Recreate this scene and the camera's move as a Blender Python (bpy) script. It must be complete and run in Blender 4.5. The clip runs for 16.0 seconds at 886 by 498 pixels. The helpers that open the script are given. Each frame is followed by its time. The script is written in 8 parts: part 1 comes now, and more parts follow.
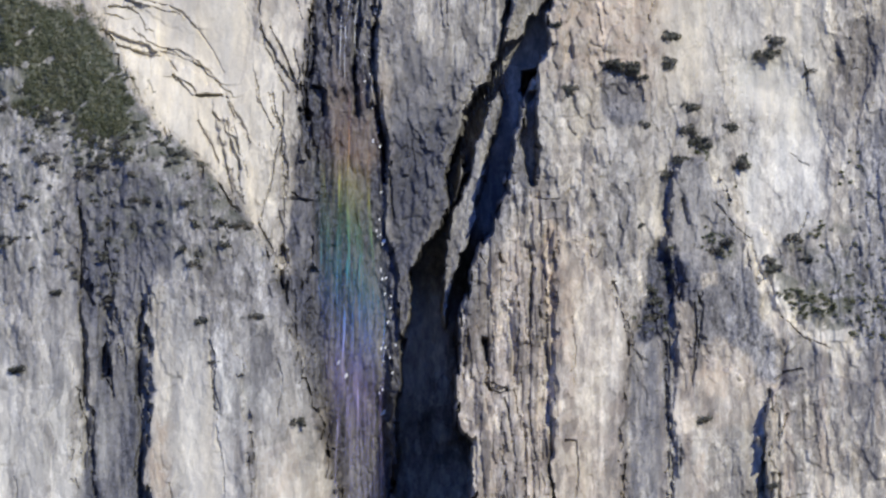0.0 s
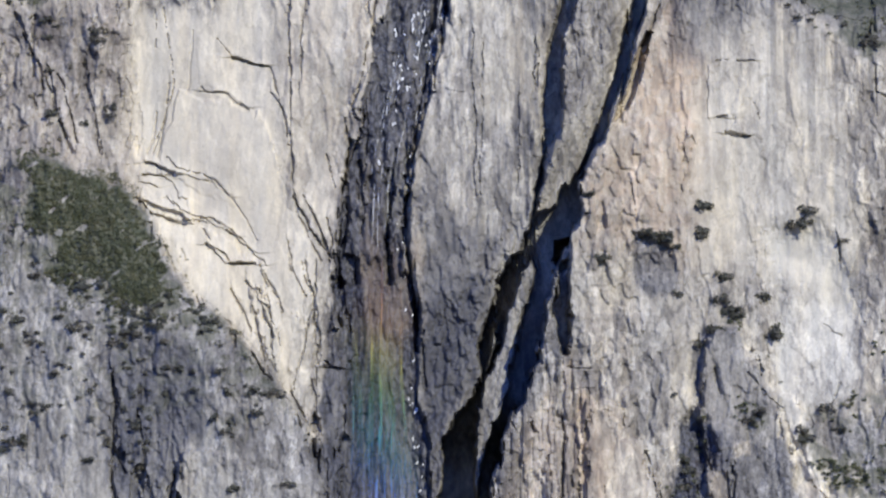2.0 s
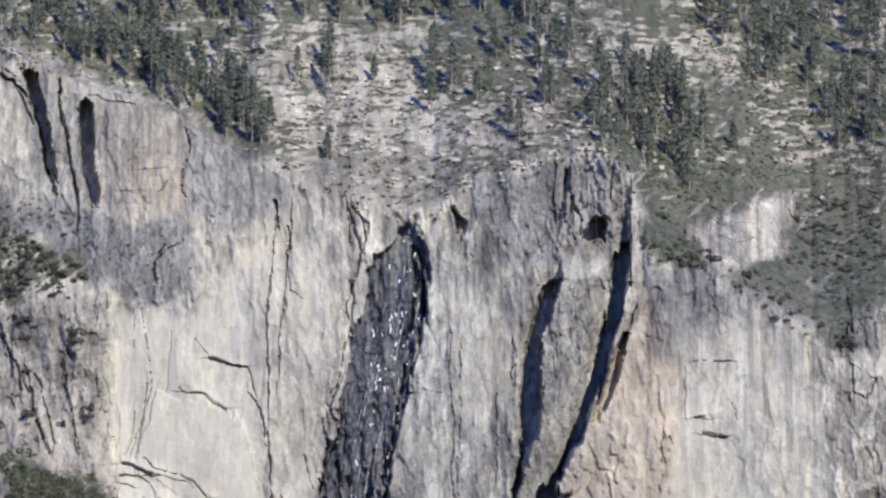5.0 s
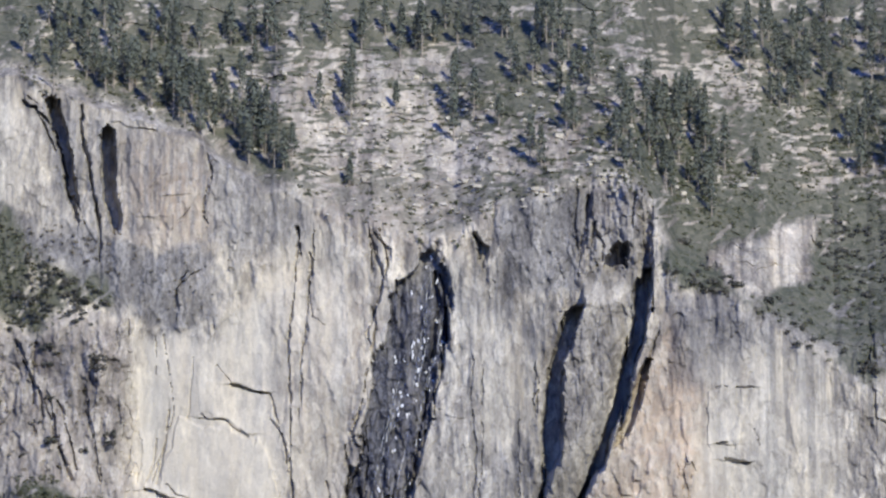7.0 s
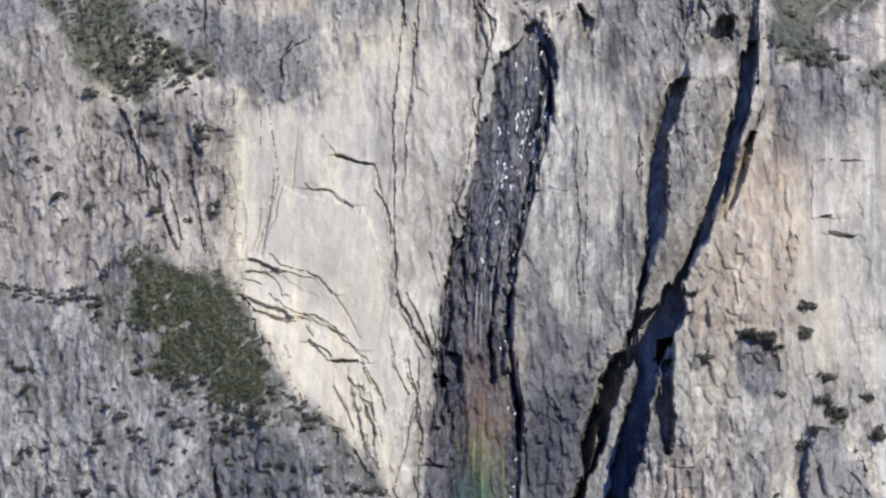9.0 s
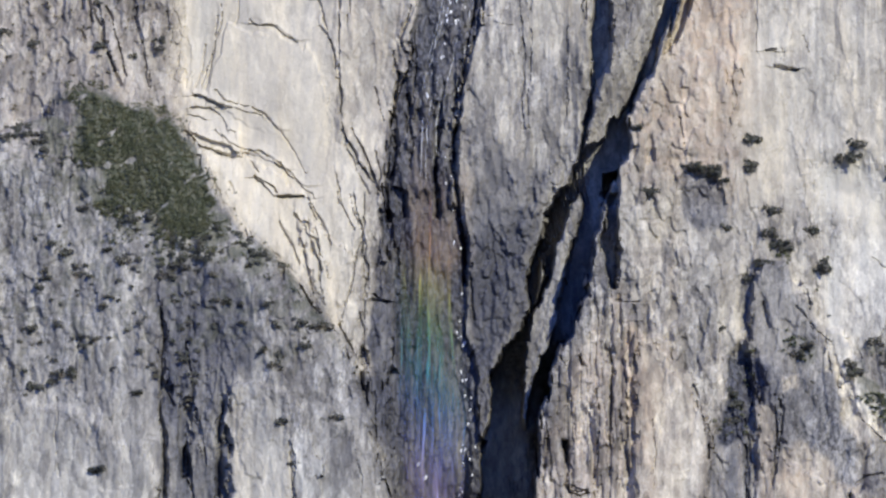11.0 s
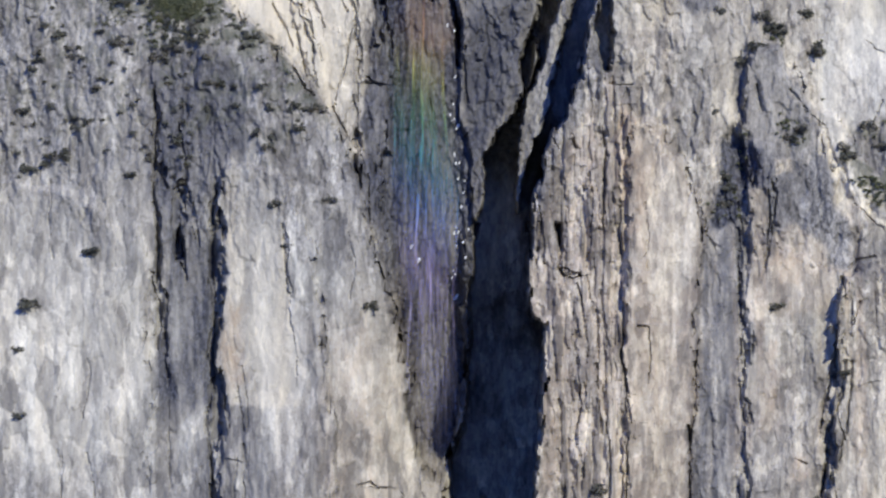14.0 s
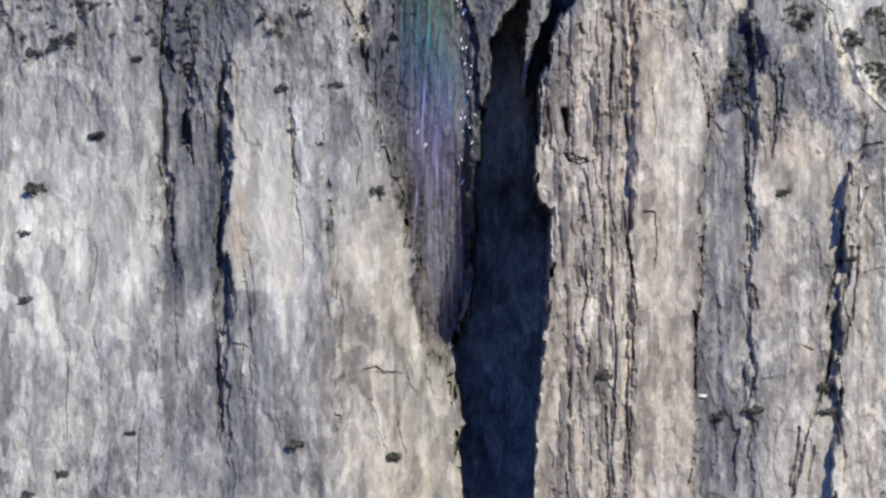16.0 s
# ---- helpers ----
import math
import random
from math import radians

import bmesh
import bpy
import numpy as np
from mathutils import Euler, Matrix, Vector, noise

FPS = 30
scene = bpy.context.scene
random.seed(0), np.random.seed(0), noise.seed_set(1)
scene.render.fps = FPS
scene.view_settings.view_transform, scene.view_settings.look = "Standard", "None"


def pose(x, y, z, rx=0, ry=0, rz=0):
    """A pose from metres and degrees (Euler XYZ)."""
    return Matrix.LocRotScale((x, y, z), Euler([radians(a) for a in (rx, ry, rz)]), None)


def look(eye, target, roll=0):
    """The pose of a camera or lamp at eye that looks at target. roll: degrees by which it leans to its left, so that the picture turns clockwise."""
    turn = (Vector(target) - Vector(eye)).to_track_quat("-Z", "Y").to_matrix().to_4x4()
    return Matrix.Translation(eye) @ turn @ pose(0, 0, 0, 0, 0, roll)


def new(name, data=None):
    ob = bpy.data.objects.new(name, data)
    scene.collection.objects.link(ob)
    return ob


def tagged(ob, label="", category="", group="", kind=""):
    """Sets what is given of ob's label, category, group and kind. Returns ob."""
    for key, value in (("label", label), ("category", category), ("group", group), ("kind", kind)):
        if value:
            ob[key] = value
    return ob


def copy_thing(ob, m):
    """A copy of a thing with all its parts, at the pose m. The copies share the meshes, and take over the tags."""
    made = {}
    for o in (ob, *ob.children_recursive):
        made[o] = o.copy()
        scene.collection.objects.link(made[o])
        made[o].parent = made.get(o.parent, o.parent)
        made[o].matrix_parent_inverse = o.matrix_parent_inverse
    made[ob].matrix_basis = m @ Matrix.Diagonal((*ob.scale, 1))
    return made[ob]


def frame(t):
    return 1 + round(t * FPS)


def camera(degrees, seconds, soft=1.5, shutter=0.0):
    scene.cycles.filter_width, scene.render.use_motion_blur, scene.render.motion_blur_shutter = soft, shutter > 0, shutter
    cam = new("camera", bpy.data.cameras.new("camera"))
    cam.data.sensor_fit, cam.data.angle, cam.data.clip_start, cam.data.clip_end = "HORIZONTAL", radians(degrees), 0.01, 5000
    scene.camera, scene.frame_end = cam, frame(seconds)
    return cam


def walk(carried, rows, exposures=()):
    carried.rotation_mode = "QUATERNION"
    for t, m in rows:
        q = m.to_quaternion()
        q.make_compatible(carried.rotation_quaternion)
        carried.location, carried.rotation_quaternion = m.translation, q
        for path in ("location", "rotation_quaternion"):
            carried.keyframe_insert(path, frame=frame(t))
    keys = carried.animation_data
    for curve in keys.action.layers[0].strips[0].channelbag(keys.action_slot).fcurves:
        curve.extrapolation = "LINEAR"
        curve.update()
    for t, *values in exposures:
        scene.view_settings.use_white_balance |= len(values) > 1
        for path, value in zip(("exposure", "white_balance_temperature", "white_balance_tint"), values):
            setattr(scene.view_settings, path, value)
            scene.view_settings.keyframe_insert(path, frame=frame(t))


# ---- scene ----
EYE = (0.0, -2200.0, 200.0)
cam = camera(12.0, 16.0, soft=2.4)
# seconds, tilt, turn and lean in degrees: the camera stands still and swings up the fall and down again
SWING = [
    (0, 8.3223, -0.4485, -0.1284),
    (0.5, 8.9806, -0.3392, -0.0437),
    (1, 9.7907, -0.1476, -0.0809),
    (1.5, 10.3000, 0.0000, 0.0000),
    (2, 10.6158, -0.0006, 0.1203),
    (2.5, 11.3481, 0.0977, 0.1477),
    (3, 12.3219, 0.1344, 0.2347),
    (3.5, 13.3844, 0.1243, 0.3106),
    (4, 14.1503, -0.0801, 0.3071),
    (4.5, 14.7111, -0.2827, 0.1923),
    (5, 14.6996, -0.3062, 0.0658),
    (5.2, 14.6650, -0.2640, 0.0600),
    (7.3, 15.0789, 0.0884, 0.1604),
    (7.5, 14.6860, 0.2090, 0.2498),
    (8, 13.7965, 0.8549, 0.3179),
    (8.5, 12.9472, 1.4859, 0.6629),
    (9, 11.9420, 1.4371, 0.7194),
    (9.2, 11.5262, 1.1799, 0.7859),
    (11.3, 9.5411, 0.6462, 0.3264),
    (11.5, 9.3703, 0.6185, 0.3507),
    (12, 8.3013, 0.3268, 0.4045),
    (12.5, 8.0089, 0.3447, 0.5517),
    (13, 8.2528, 0.4730, 0.5633),
    (13.5, 7.9700, 0.5361, 0.4779),
    (14, 6.7530, 0.5536, 0.3886),
    (14.5, 6.6638, 0.6238, 0.4476),
    (15, 6.6944, 0.6552, 0.5132),
    (15.5, 5.8840, 0.5912, 0.4909),
    (16, 5.1912, 0.6259, 0.5578),
]
walk(cam, [(t, pose(*EYE, 90 + tilt, 0, turn) @ pose(0, 0, 0, 0, 0, lean)) for t, tilt, turn, lean in SWING],
     exposures=[(0.0, 0.0, 6800, 6), (16.0, 0.0, 6800, 6)])

# ---- light: afternoon sun from behind the camera's right shoulder, clear sky ----
SUN_SIDE, SUN_HIGH = radians(29), radians(30)
world = bpy.data.worlds.new("sky")
scene.world = world
world.use_nodes = True
sky = world.node_tree.nodes.new("ShaderNodeTexSky")
sky.sky_type, sky.sun_disc = "NISHITA", False
sky.sun_elevation, sky.sun_rotation = SUN_HIGH, math.pi - SUN_SIDE
back = world.node_tree.nodes["Background"]
back.inputs["Strength"].default_value = 0.115
sky.ozone_density, sky.dust_density, sky.air_density = 9.0, 0.0, 1.2
deep_blue = world.node_tree.nodes.new("ShaderNodeMix")
deep_blue.data_type, deep_blue.blend_type = "RGBA", "MULTIPLY"
deep_blue.inputs["Factor"].default_value = 1.0
deep_blue.inputs["B"].default_value = (0.60, 0.78, 1.62, 1)
world.node_tree.links.new(sky.outputs[0], deep_blue.inputs["A"])
world.node_tree.links.new(deep_blue.outputs["Result"], back.inputs["Color"])
sun_data = bpy.data.lights.new("sun", "SUN")
sun_data.energy, sun_data.angle, sun_data.color = 4.2, radians(0.53), (0.975, 0.932, 0.80)
sun = new("sun", sun_data)
to_sun = Vector((math.sin(SUN_SIDE) * math.cos(SUN_HIGH), -math.cos(SUN_SIDE) * math.cos(SUN_HIGH), math.sin(SUN_HIGH)))
sun.matrix_world = look(to_sun * 1500 + Vector((0, 0, 600)), (0, 0, 600))

# ---- small tools ----


def hashed(ix, iz, seed):
    h = ix.astype(np.uint32) * np.uint32(374761393) + iz.astype(np.uint32) * np.uint32(668265263) + np.uint32((seed * 2246822519) & 0xFFFFFFFF)
    h = (h ^ (h >> np.uint32(13))) * np.uint32(1274126177)
    h = (h ^ (h >> np.uint32(16))) * np.uint32(2246822519)
    return ((h ^ (h >> np.uint32(15))) >> np.uint32(8)).astype(np.float32) / np.float32(2 ** 24)


def soft_noise(x, z, seed=0):
    """Smooth noise, -1 to 1."""
    fx, fz = np.floor(x), np.floor(z)
    ix, iz = fx.astype(np.int64), fz.astype(np.int64)
    u, v = x - fx, z - fz
    u, v = u * u * (3 - 2 * u), v * v * (3 - 2 * v)
    a, b = hashed(ix, iz, seed), hashed(ix + 1, iz, seed)
    c, e = hashed(ix, iz + 1, seed), hashed(ix + 1, iz + 1, seed)
    return ((a + (b - a) * u) * (1 - v) + (c + (e - c) * u) * v) * 2 - 1


def fractal(x, z, octaves=4, seed=0, gain=0.5):
    total, amount = 0, 1.0
    for k in range(octaves):
        total = total + amount * soft_noise(x * 2 ** k + 17.3 * k, z * 2 ** k - 9.1 * k, seed + k)
        amount *= gain
    return total


def slabs(x, z, wide, high, seed):
    """Cells of joined rock: each cell's random value (0 to 1), its own slant, and the distance to its edge."""
    gx, gz = x / wide, z / high
    ix, iz = np.floor(gx).astype(np.int64), np.floor(gz).astype(np.int64)
    best = np.full(gx.shape, 9.0, np.float32)
    second = best.copy()
    value = np.zeros_like(best)
    slant = np.zeros_like(best)
    for dx in (-1, 0, 1):
        for dz in (-1, 0, 1):
            cx, cz = ix + dx, iz + dz
            px = cx + 0.1 + 0.8 * hashed(cx, cz, seed)
            pz = cz + 0.1 + 0.8 * hashed(cx, cz, seed + 1)
            ox = gx - px
            dist = np.abs(ox) + 0.8 * np.abs(gz - pz)
            near = dist < best
            second = np.where(near, best, np.minimum(second, dist))
            value = np.where(near, hashed(cx, cz, seed + 2), value)
            slant = np.where(near, ox * (hashed(cx, cz, seed + 3) - 0.35), slant)
            best = np.where(near, dist, best)
    return value.astype(np.float32), slant.astype(np.float32), (second - best).astype(np.float32)


def smooth(a, lo, hi):
    t = np.clip((a - lo) / (hi - lo), 0, 1)
    return t * t * (3 - 2 * t)


# ---- the rock face as a relief: across (x) and up (z) on the plane of the wall, and how far it stands back ----
FINE = 0.62
XS = np.concatenate([np.arange(-900, -316, 16.0), np.arange(-316, 274, FINE), np.arange(274, 905, 16.0)])
ZS = np.concatenate([np.arange(40, 252, 8.0), np.arange(252, 948, FINE), np.arange(948, 1150, 9.0)])
GX, GZ = np.meshgrid(XS.astype(np.float32), ZS.astype(np.float32))
WX = GX + 2.2 * fractal(GX / 9, GZ / 14, 3, 3) + 0.8 * soft_noise(GX / 2.1, GZ / 3.0, 8)
WZ = GZ + 3.0 * fractal(GX / 14, GZ / 16, 3, 5) + 0.8 * soft_noise(GX / 2.1, GZ / 2.5, 9)
WX = WX + 3.0 * (slabs(GX, GZ, 3.2, 8.0, 700)[0] - 0.5) + 2.0 * (slabs(GX, GZ, 6.0, 19.0, 710)[0] - 0.5)


def rim_distance(points, x, z, closed):
    best = np.full(x.shape, 1e9, np.float32)
    inside = np.zeros(x.shape, bool)
    count = len(points)
    for i in range(count if closed else count - 1):
        (ax, az), (bx, bz) = points[i], points[(i + 1) % count]
        ex, ez = bx - ax, bz - az
        t = np.clip(((x - ax) * ex + (z - az) * ez) / max(ex * ex + ez * ez, 1e-6), 0, 1)
        best = np.minimum(best, (x - ax - t * ex) ** 2 + (z - az - t * ez) ** 2)
        if closed and abs(ez) > 1e-6:
            inside ^= ((az > z) != (bz > z)) & (x < ex * (z - az) / ez + ax)
    best = np.sqrt(best)
    return np.where(inside, best, -best) if closed else best


def box_of(points, pad):
    px, pz = [p[0] for p in points], [p[1] for p in points]
    i0, i1 = np.searchsorted(XS, (min(px) - pad, max(px) + pad))
    j0, j1 = np.searchsorted(ZS, (min(pz) - pad, max(pz) + pad))
    return np.s_[j0:j1, i0:i1]


def area(points, soft=6.0, warp=1.0):
    """How far inside an outlined patch each spot lies: 0 outside, 1 well within, with a ragged edge."""
    out = np.zeros(GX.shape, np.float32)
    cut = box_of(points, soft + 8)
    x = GX[cut] + warp * (WX[cut] - GX[cut])
    z = GZ[cut] + warp * (WZ[cut] - GZ[cut])
    out[cut] = smooth(rim_distance(points, x, z, True), -soft, soft)
    return out


def block(points, rise, edge=2.0, warp=1.0):
    """Brings an outlined block of rock forward by rise metres; it runs out into the wall at its foot."""
    global BACK
    low, high = min(p[1] for p in points), max(p[1] for p in points)
    foot = smooth(GZ, low - 2, low + 0.6 * (high - low)) if low > 200 else 1.0
    BACK -= rise * area(points, edge, warp) * foot


def crack(points, wide, deep):
    """Opens a tapering crack along a line."""
    cut = box_of(points, wide + 9)
    x = 0.6 * GX[cut] + 0.4 * WX[cut]
    z = 0.6 * GZ[cut] + 0.4 * WZ[cut]
    dist = rim_distance(points, x, z, False)
    vary = 0.56 * np.clip(0.8 + 0.8 * fractal(x / 4, z / 5, 3, 21), 0.3, 1.6)
    vary = vary * smooth(fractal(x / 9, z / 11, 2, 25), -0.75, -0.2)
    deep = deep * (1 - 0.45 * in_buttress[cut])
    BACK[cut] += 0.62 * deep * np.clip(1.15 - dist / (wide * vary + 0.05), 0, 1)
    px, pz = np.array([p[0] for p in points]), np.array([p[1] for p in points])
    if np.ptp(pz) > np.ptp(px):
        up = np.argsort(pz)
        side = x - np.interp(z, pz[up], px[up])
    else:
        up = np.argsort(px)
        side = z - np.interp(x, px[up], pz[up])
    BACK[cut] -= 0.3 * deep * smooth(side, -0.5, 0.5) * np.exp(-np.maximum(side, 0) / 4) * np.clip(1.2 - dist / 7, 0, 1)


def seam(points, wide, deep):
    """A narrow open joint, unbroken, that shows as a thin dark line."""
    cut = box_of(points, wide + 6)
    x = 0.75 * GX[cut] + 0.25 * WX[cut]
    z = 0.75 * GZ[cut] + 0.25 * WZ[cut]
    dist = rim_distance(points, x, z, False)
    vary = np.clip(0.52 + 0.75 * fractal(x / 6, z / 8, 3, 23), 0.12, 1.15)
    BACK[cut] += 0.7 * deep * (1 - 0.45 * in_buttress[cut]) * np.clip(1.3 - dist / (0.8 * wide * vary + 0.05), 0, 1)


def edge_at(points, z):
    """The x of a steep line at each height."""
    pts = sorted(points, key=lambda p: p[1])
    return np.interp(z, [p[1] for p in pts], [p[0] for p in pts])


def slot(left, right, deep, lip=1.2, ragged=1.0):
    """A deep cleft between two steep edges; the sunward edge is ragged. Returns its mask."""
    global BACK
    lo = max(min(p[1] for p in left), min(p[1] for p in right))
    hi = min(max(p[1] for p in left), max(p[1] for p in right))
    l = edge_at(left, GZ) + 0.5 * (GX - WX)
    r = edge_at(right, GZ) + ragged * (GX - WX)
    close = 0.5 * (r - l) * (1 - smooth(GZ, lo, lo + 0.14 * (hi - lo)) * smooth(hi - GZ, 0, 0.06 * (hi - lo)))
    m = smooth(GX - l - close, -lip, lip) * smooth(r - close - GX, -lip, lip) * (GZ > lo) * (GZ < hi)
    BACK = BACK + deep * m
    return m


# main outlines
BUTTRESS = [(-382.4, 643.2), (-261.3, 640.2), (-240, 646), (-227, 659.8), (-201.3, 660), (-176.8, 649.4), (-164.6, 643.4), (-156.8, 628.1), (-145.7, 603.7), (-133.4, 588.6), (-108.9, 561.5), (-90.7, 542), (-98.5, 554.3), (-80.3, 530.3), (-68, 503.3), (-61.9, 491.4), (-60.1, 473.4), (-55.5, 455.5), (-46.3, 431.7), (-41.5, 402), (-41.5, 403), (-38.2, 370.4), (-33.6, 352.6), (-21.7, 340.9), (-16.7, 317.3), (-13.9, 293.7), (-11.6, 269.6), (-9.4, 31.3), (-337.1, 27.8)]
LEFT_WALL = [(-419.6, 794.5), (-278.4, 798.6), (-256.1, 770.3), (-234, 745.3), (-194.6, 755), (-173.1, 750.4), (-170.6, 708.3), (-166.2, 646.4), (-164.6, 640.3), (-200.5, 627.7), (-411.1, 607.7)]
CHUTE_L = [(-7.2, 794.8), (-10.2, 791.6), (-20, 777.4), (-29, 752.2), (-34.9, 730.3), (-40.7, 699.2), (-46.6, 677.6), (-50.4, 668.9), (-53, 638.1), (-54.3, 616.7), (-56.2, 604.4), (-56.8, 574), (-52.2, 551.7), (-50.9, 521.6), (-52.5, 506.5), (-51.4, 485.5), (-49.6, 461.5), (-45.8, 437.7), (-40.6, 402), (-39.8, 378.3), (-36.7, 364.4), (-30.6, 346.7), (-21.5, 323.1)]
CHUTE_R = [(-5.4, 794.8), (-3.2, 786.9), (0.8, 774.3), (3.6, 752.3), (-0, 733.5), (-7.5, 702.4), (-12, 677.7), (-13.6, 672.2), (-18.5, 641.4), (-18.2, 604.7), (-11.9, 574.4), (-12, 564.2), (-14.1, 540), (-8.4, 506.9), (-5.9, 485.9), (-8, 461.9), (-10.7, 432), (-9.6, 378.6), (-14.5, 364.6), (-17.8, 340.9), (-18.6, 323.2)]
SLOT_A = [(67.8, 759.7), (65.3, 757.2), (60.7, 739.9), (56.7, 721.2), (54.5, 702.5), (52.3, 690.2), (54.4, 678.9), (52.7, 666.6), (49.1, 645), (46.8, 629.7), (43.8, 620.5), (49.8, 625.1), (49.2, 632.2), (53, 654.3), (55.7, 669.7), (61.7, 672.8), (62.9, 685.1), (63.5, 699.5), (65.8, 727.4), (69.8, 739.9), (73, 758.7), (74.5, 760.6)]
SLOT_B = [(108.8, 780.9), (104.4, 773), (101.8, 752.5), (98, 730.6), (92.3, 705.7), (85.5, 687.1), (76.9, 665.5), (67.1, 648.2), (59.6, 635.9), (55.2, 631.3), (47.7, 620.5), (67.2, 617.6), (74.6, 631.4), (73.1, 637.5), (71.6, 648.3), (73.7, 654.4), (80.7, 660), (86.6, 674.8), (94.7, 696.4), (100.9, 715.1), (105.6, 736.9), (111, 762), (112.7, 773), (113.1, 780.9)]
CLEFT_R = [(71.6, 648.3), (73.1, 637.5), (74.6, 631.4), (68.7, 625.3), (66.6, 616.1), (62.7, 605.4), (59.7, 593.2), (55.3, 582.6), (52.3, 568.9), (49.4, 556.8), (50.9, 552.6), (46.4, 546.5), (42, 531.4), (36.1, 522.3), (31.7, 510.2), (29.7, 498.2), (25.9, 486.2), (25.1, 474.2), (26.1, 462.2), (23.2, 450.2), (24.3, 427.9), (27.9, 422), (32.3, 419), (32.4, 421.5), (31.7, 397.7), (30.7, 365), (30, 341.3), (27.2, 323.6), (25.8, 305.8), (27.1, 147.6)]
CLEFT_L = [(-10.4, 147.2), (-11.6, 269.6), (-12.4, 293.7), (-15, 317.3), (-16.9, 338), (-16.5, 352.8), (-11.6, 364.7), (-8.8, 382.5), (-9, 406.3), (-7.8, 438), (-5.6, 456), (-4.5, 470.9), (-0.8, 482.9), (2, 501), (1.1, 510), (6.4, 516), (7.8, 522.1), (15.2, 531.2), (19, 541.8), (18.6, 552.3), (20.9, 564.5), (25.3, 576.6), (28.3, 581.2), (29.7, 593.4), (35.8, 605.2), (41.7, 611.3), (42.6, 620.5), (46.8, 629.7), (59.6, 635.9), (67.1, 648.2)]
FLAKE = [(47.6, 605.7), (50, 601.1), (46.2, 589), (41.8, 573.7), (38.9, 558.6), (36, 546.5), (36, 538.9), (31.6, 529.8), (25.7, 516.2), (22.3, 501.1), (20, 489.1), (18.5, 481.6), (17, 487.6), (17.5, 498.1), (18.3, 513.1), (19.7, 525.2), (22, 540.3), (28.5, 552.4), (32.9, 564.6), (35.8, 579.8), (40.2, 591.9), (43.1, 601.1)]
FLAKE_SMALL = [(25.4, 556.9), (29.8, 572.1), (29, 561.5), (22.5, 544.8)]
NICHE = [(63.2, 604.3), (67.9, 605.9), (67.1, 583.1), (67.6, 555.8), (62.8, 555.8), (61.8, 570.9), (57.3, 578.4), (61.1, 592.1)]
TOWER = [(-323.1, 897.9), (-230.2, 886.9), (-211.6, 882.7), (-183.6, 869.9), (-161.9, 862.3), (-137.1, 854.3), (-127.7, 844.4), (-106.1, 830.4), (-81.4, 820.6), (-69.1, 812.1), (-62.7, 783.6), (-117.1, 752), (-180.8, 745.6), (-316.6, 726.5)]
RIM = [(-323.1, 897.9), (-230.2, 886.9), (-211.6, 882.7), (-183.6, 869.9), (-161.9, 862.3), (-137.1, 854.3), (-127.7, 844.4), (-106.1, 830.4), (-81.4, 819), (-62.9, 808.9), (-38.4, 805.2), (-13.9, 794.8), (4.4, 794.8), (16.6, 802.8), (31.9, 812.3), (56.5, 821.9), (77.9, 826.8), (96.4, 830), (108.6, 822.1), (117.5, 799.9), (126.4, 777.8), (153.7, 765.9), (168.9, 759), (189.9, 741.8), (210.9, 729.4), (229.1, 731), (250, 740.4), (351.2, 746.9)]

SPIRE = [(133.8, 519), (138, 555.2), (141.2, 568.9), (147.8, 573.4), (155.3, 572.8), (165.5, 555.2), (174.3, 534), (178.5, 518.9), (184.2, 491.9), (195.7, 467.9), (189.5, 446.9), (155.5, 458.9), (142.3, 473.9), (139.5, 497.9)]
GULLY = [(115.5, 471), (122.5, 485.9), (126.3, 516), (130.9, 523.5), (138.3, 525), (143.5, 509.9), (140.9, 485.9), (134.8, 472.4)]
BOWL = [(169.8, 609.9), (176.8, 621.5), (196.4, 625.1), (214.1, 600.7), (222.7, 576.4), (220.8, 552.1), (213.1, 534), (195, 524.3), (180.2, 534), (174.5, 555.2), (171.9, 585.5)]
BRUSHY = [(222.8, 585.5), (240.9, 591.5), (274, 594.6), (271.4, 455.8), (230, 470.8), (209.4, 485.8), (200.7, 503.9), (206.9, 521.9), (216.1, 534), (223.9, 558.2)]
RAMP = [(172.8, 538.6), (183.2, 534), (200.8, 509.9), (230.1, 476.8), (224, 470.2), (200.5, 485.8), (182.9, 509.9)]
TAN_SLAB = [(77.2, 531.1), (93.6, 525.1), (106.9, 507), (115.5, 474), (110.3, 390), (108.8, 209.1), (75.2, 209.2), (74.8, 474)]
BROW = [(98.6, 620.3), (109.1, 621.6), (119.5, 616.5), (125.5, 602.9), (123.9, 587.7), (109, 590.6), (100.1, 593.6)]
BACK = 0.10 * (GZ - 520) + 7 * fractal(GX / 90, GZ / 130, 3, 31) + 0.02 * np.abs(GX)
BACK = BACK.astype(np.float32)
rim_z = np.interp(GX, [p[0] for p in RIM], [p[1] for p in RIM]) + 2.5 * fractal(GX / 12, GX * 0, 3, 77)
over = np.maximum(GZ - rim_z, 0)

# big forms
in_buttress = area(BUTTRESS, 2.5)
in_left_wall = area(LEFT_WALL, 7.0)
in_tower = area(TOWER, 2.0)
right_edge = edge_at([(113.1, 780.9), (111, 762), (105.6, 736.9), (100.9, 715.1), (94.7, 696.4), (86.6, 674.8)] + CLEFT_R, GZ)
in_right = smooth(GX - right_edge, 0, 2)
BACK -= 26 * in_buttress + 14 * area(BUTTRESS, 26, 0.5)
BACK -= 9 * in_left_wall * (1 - in_buttress)
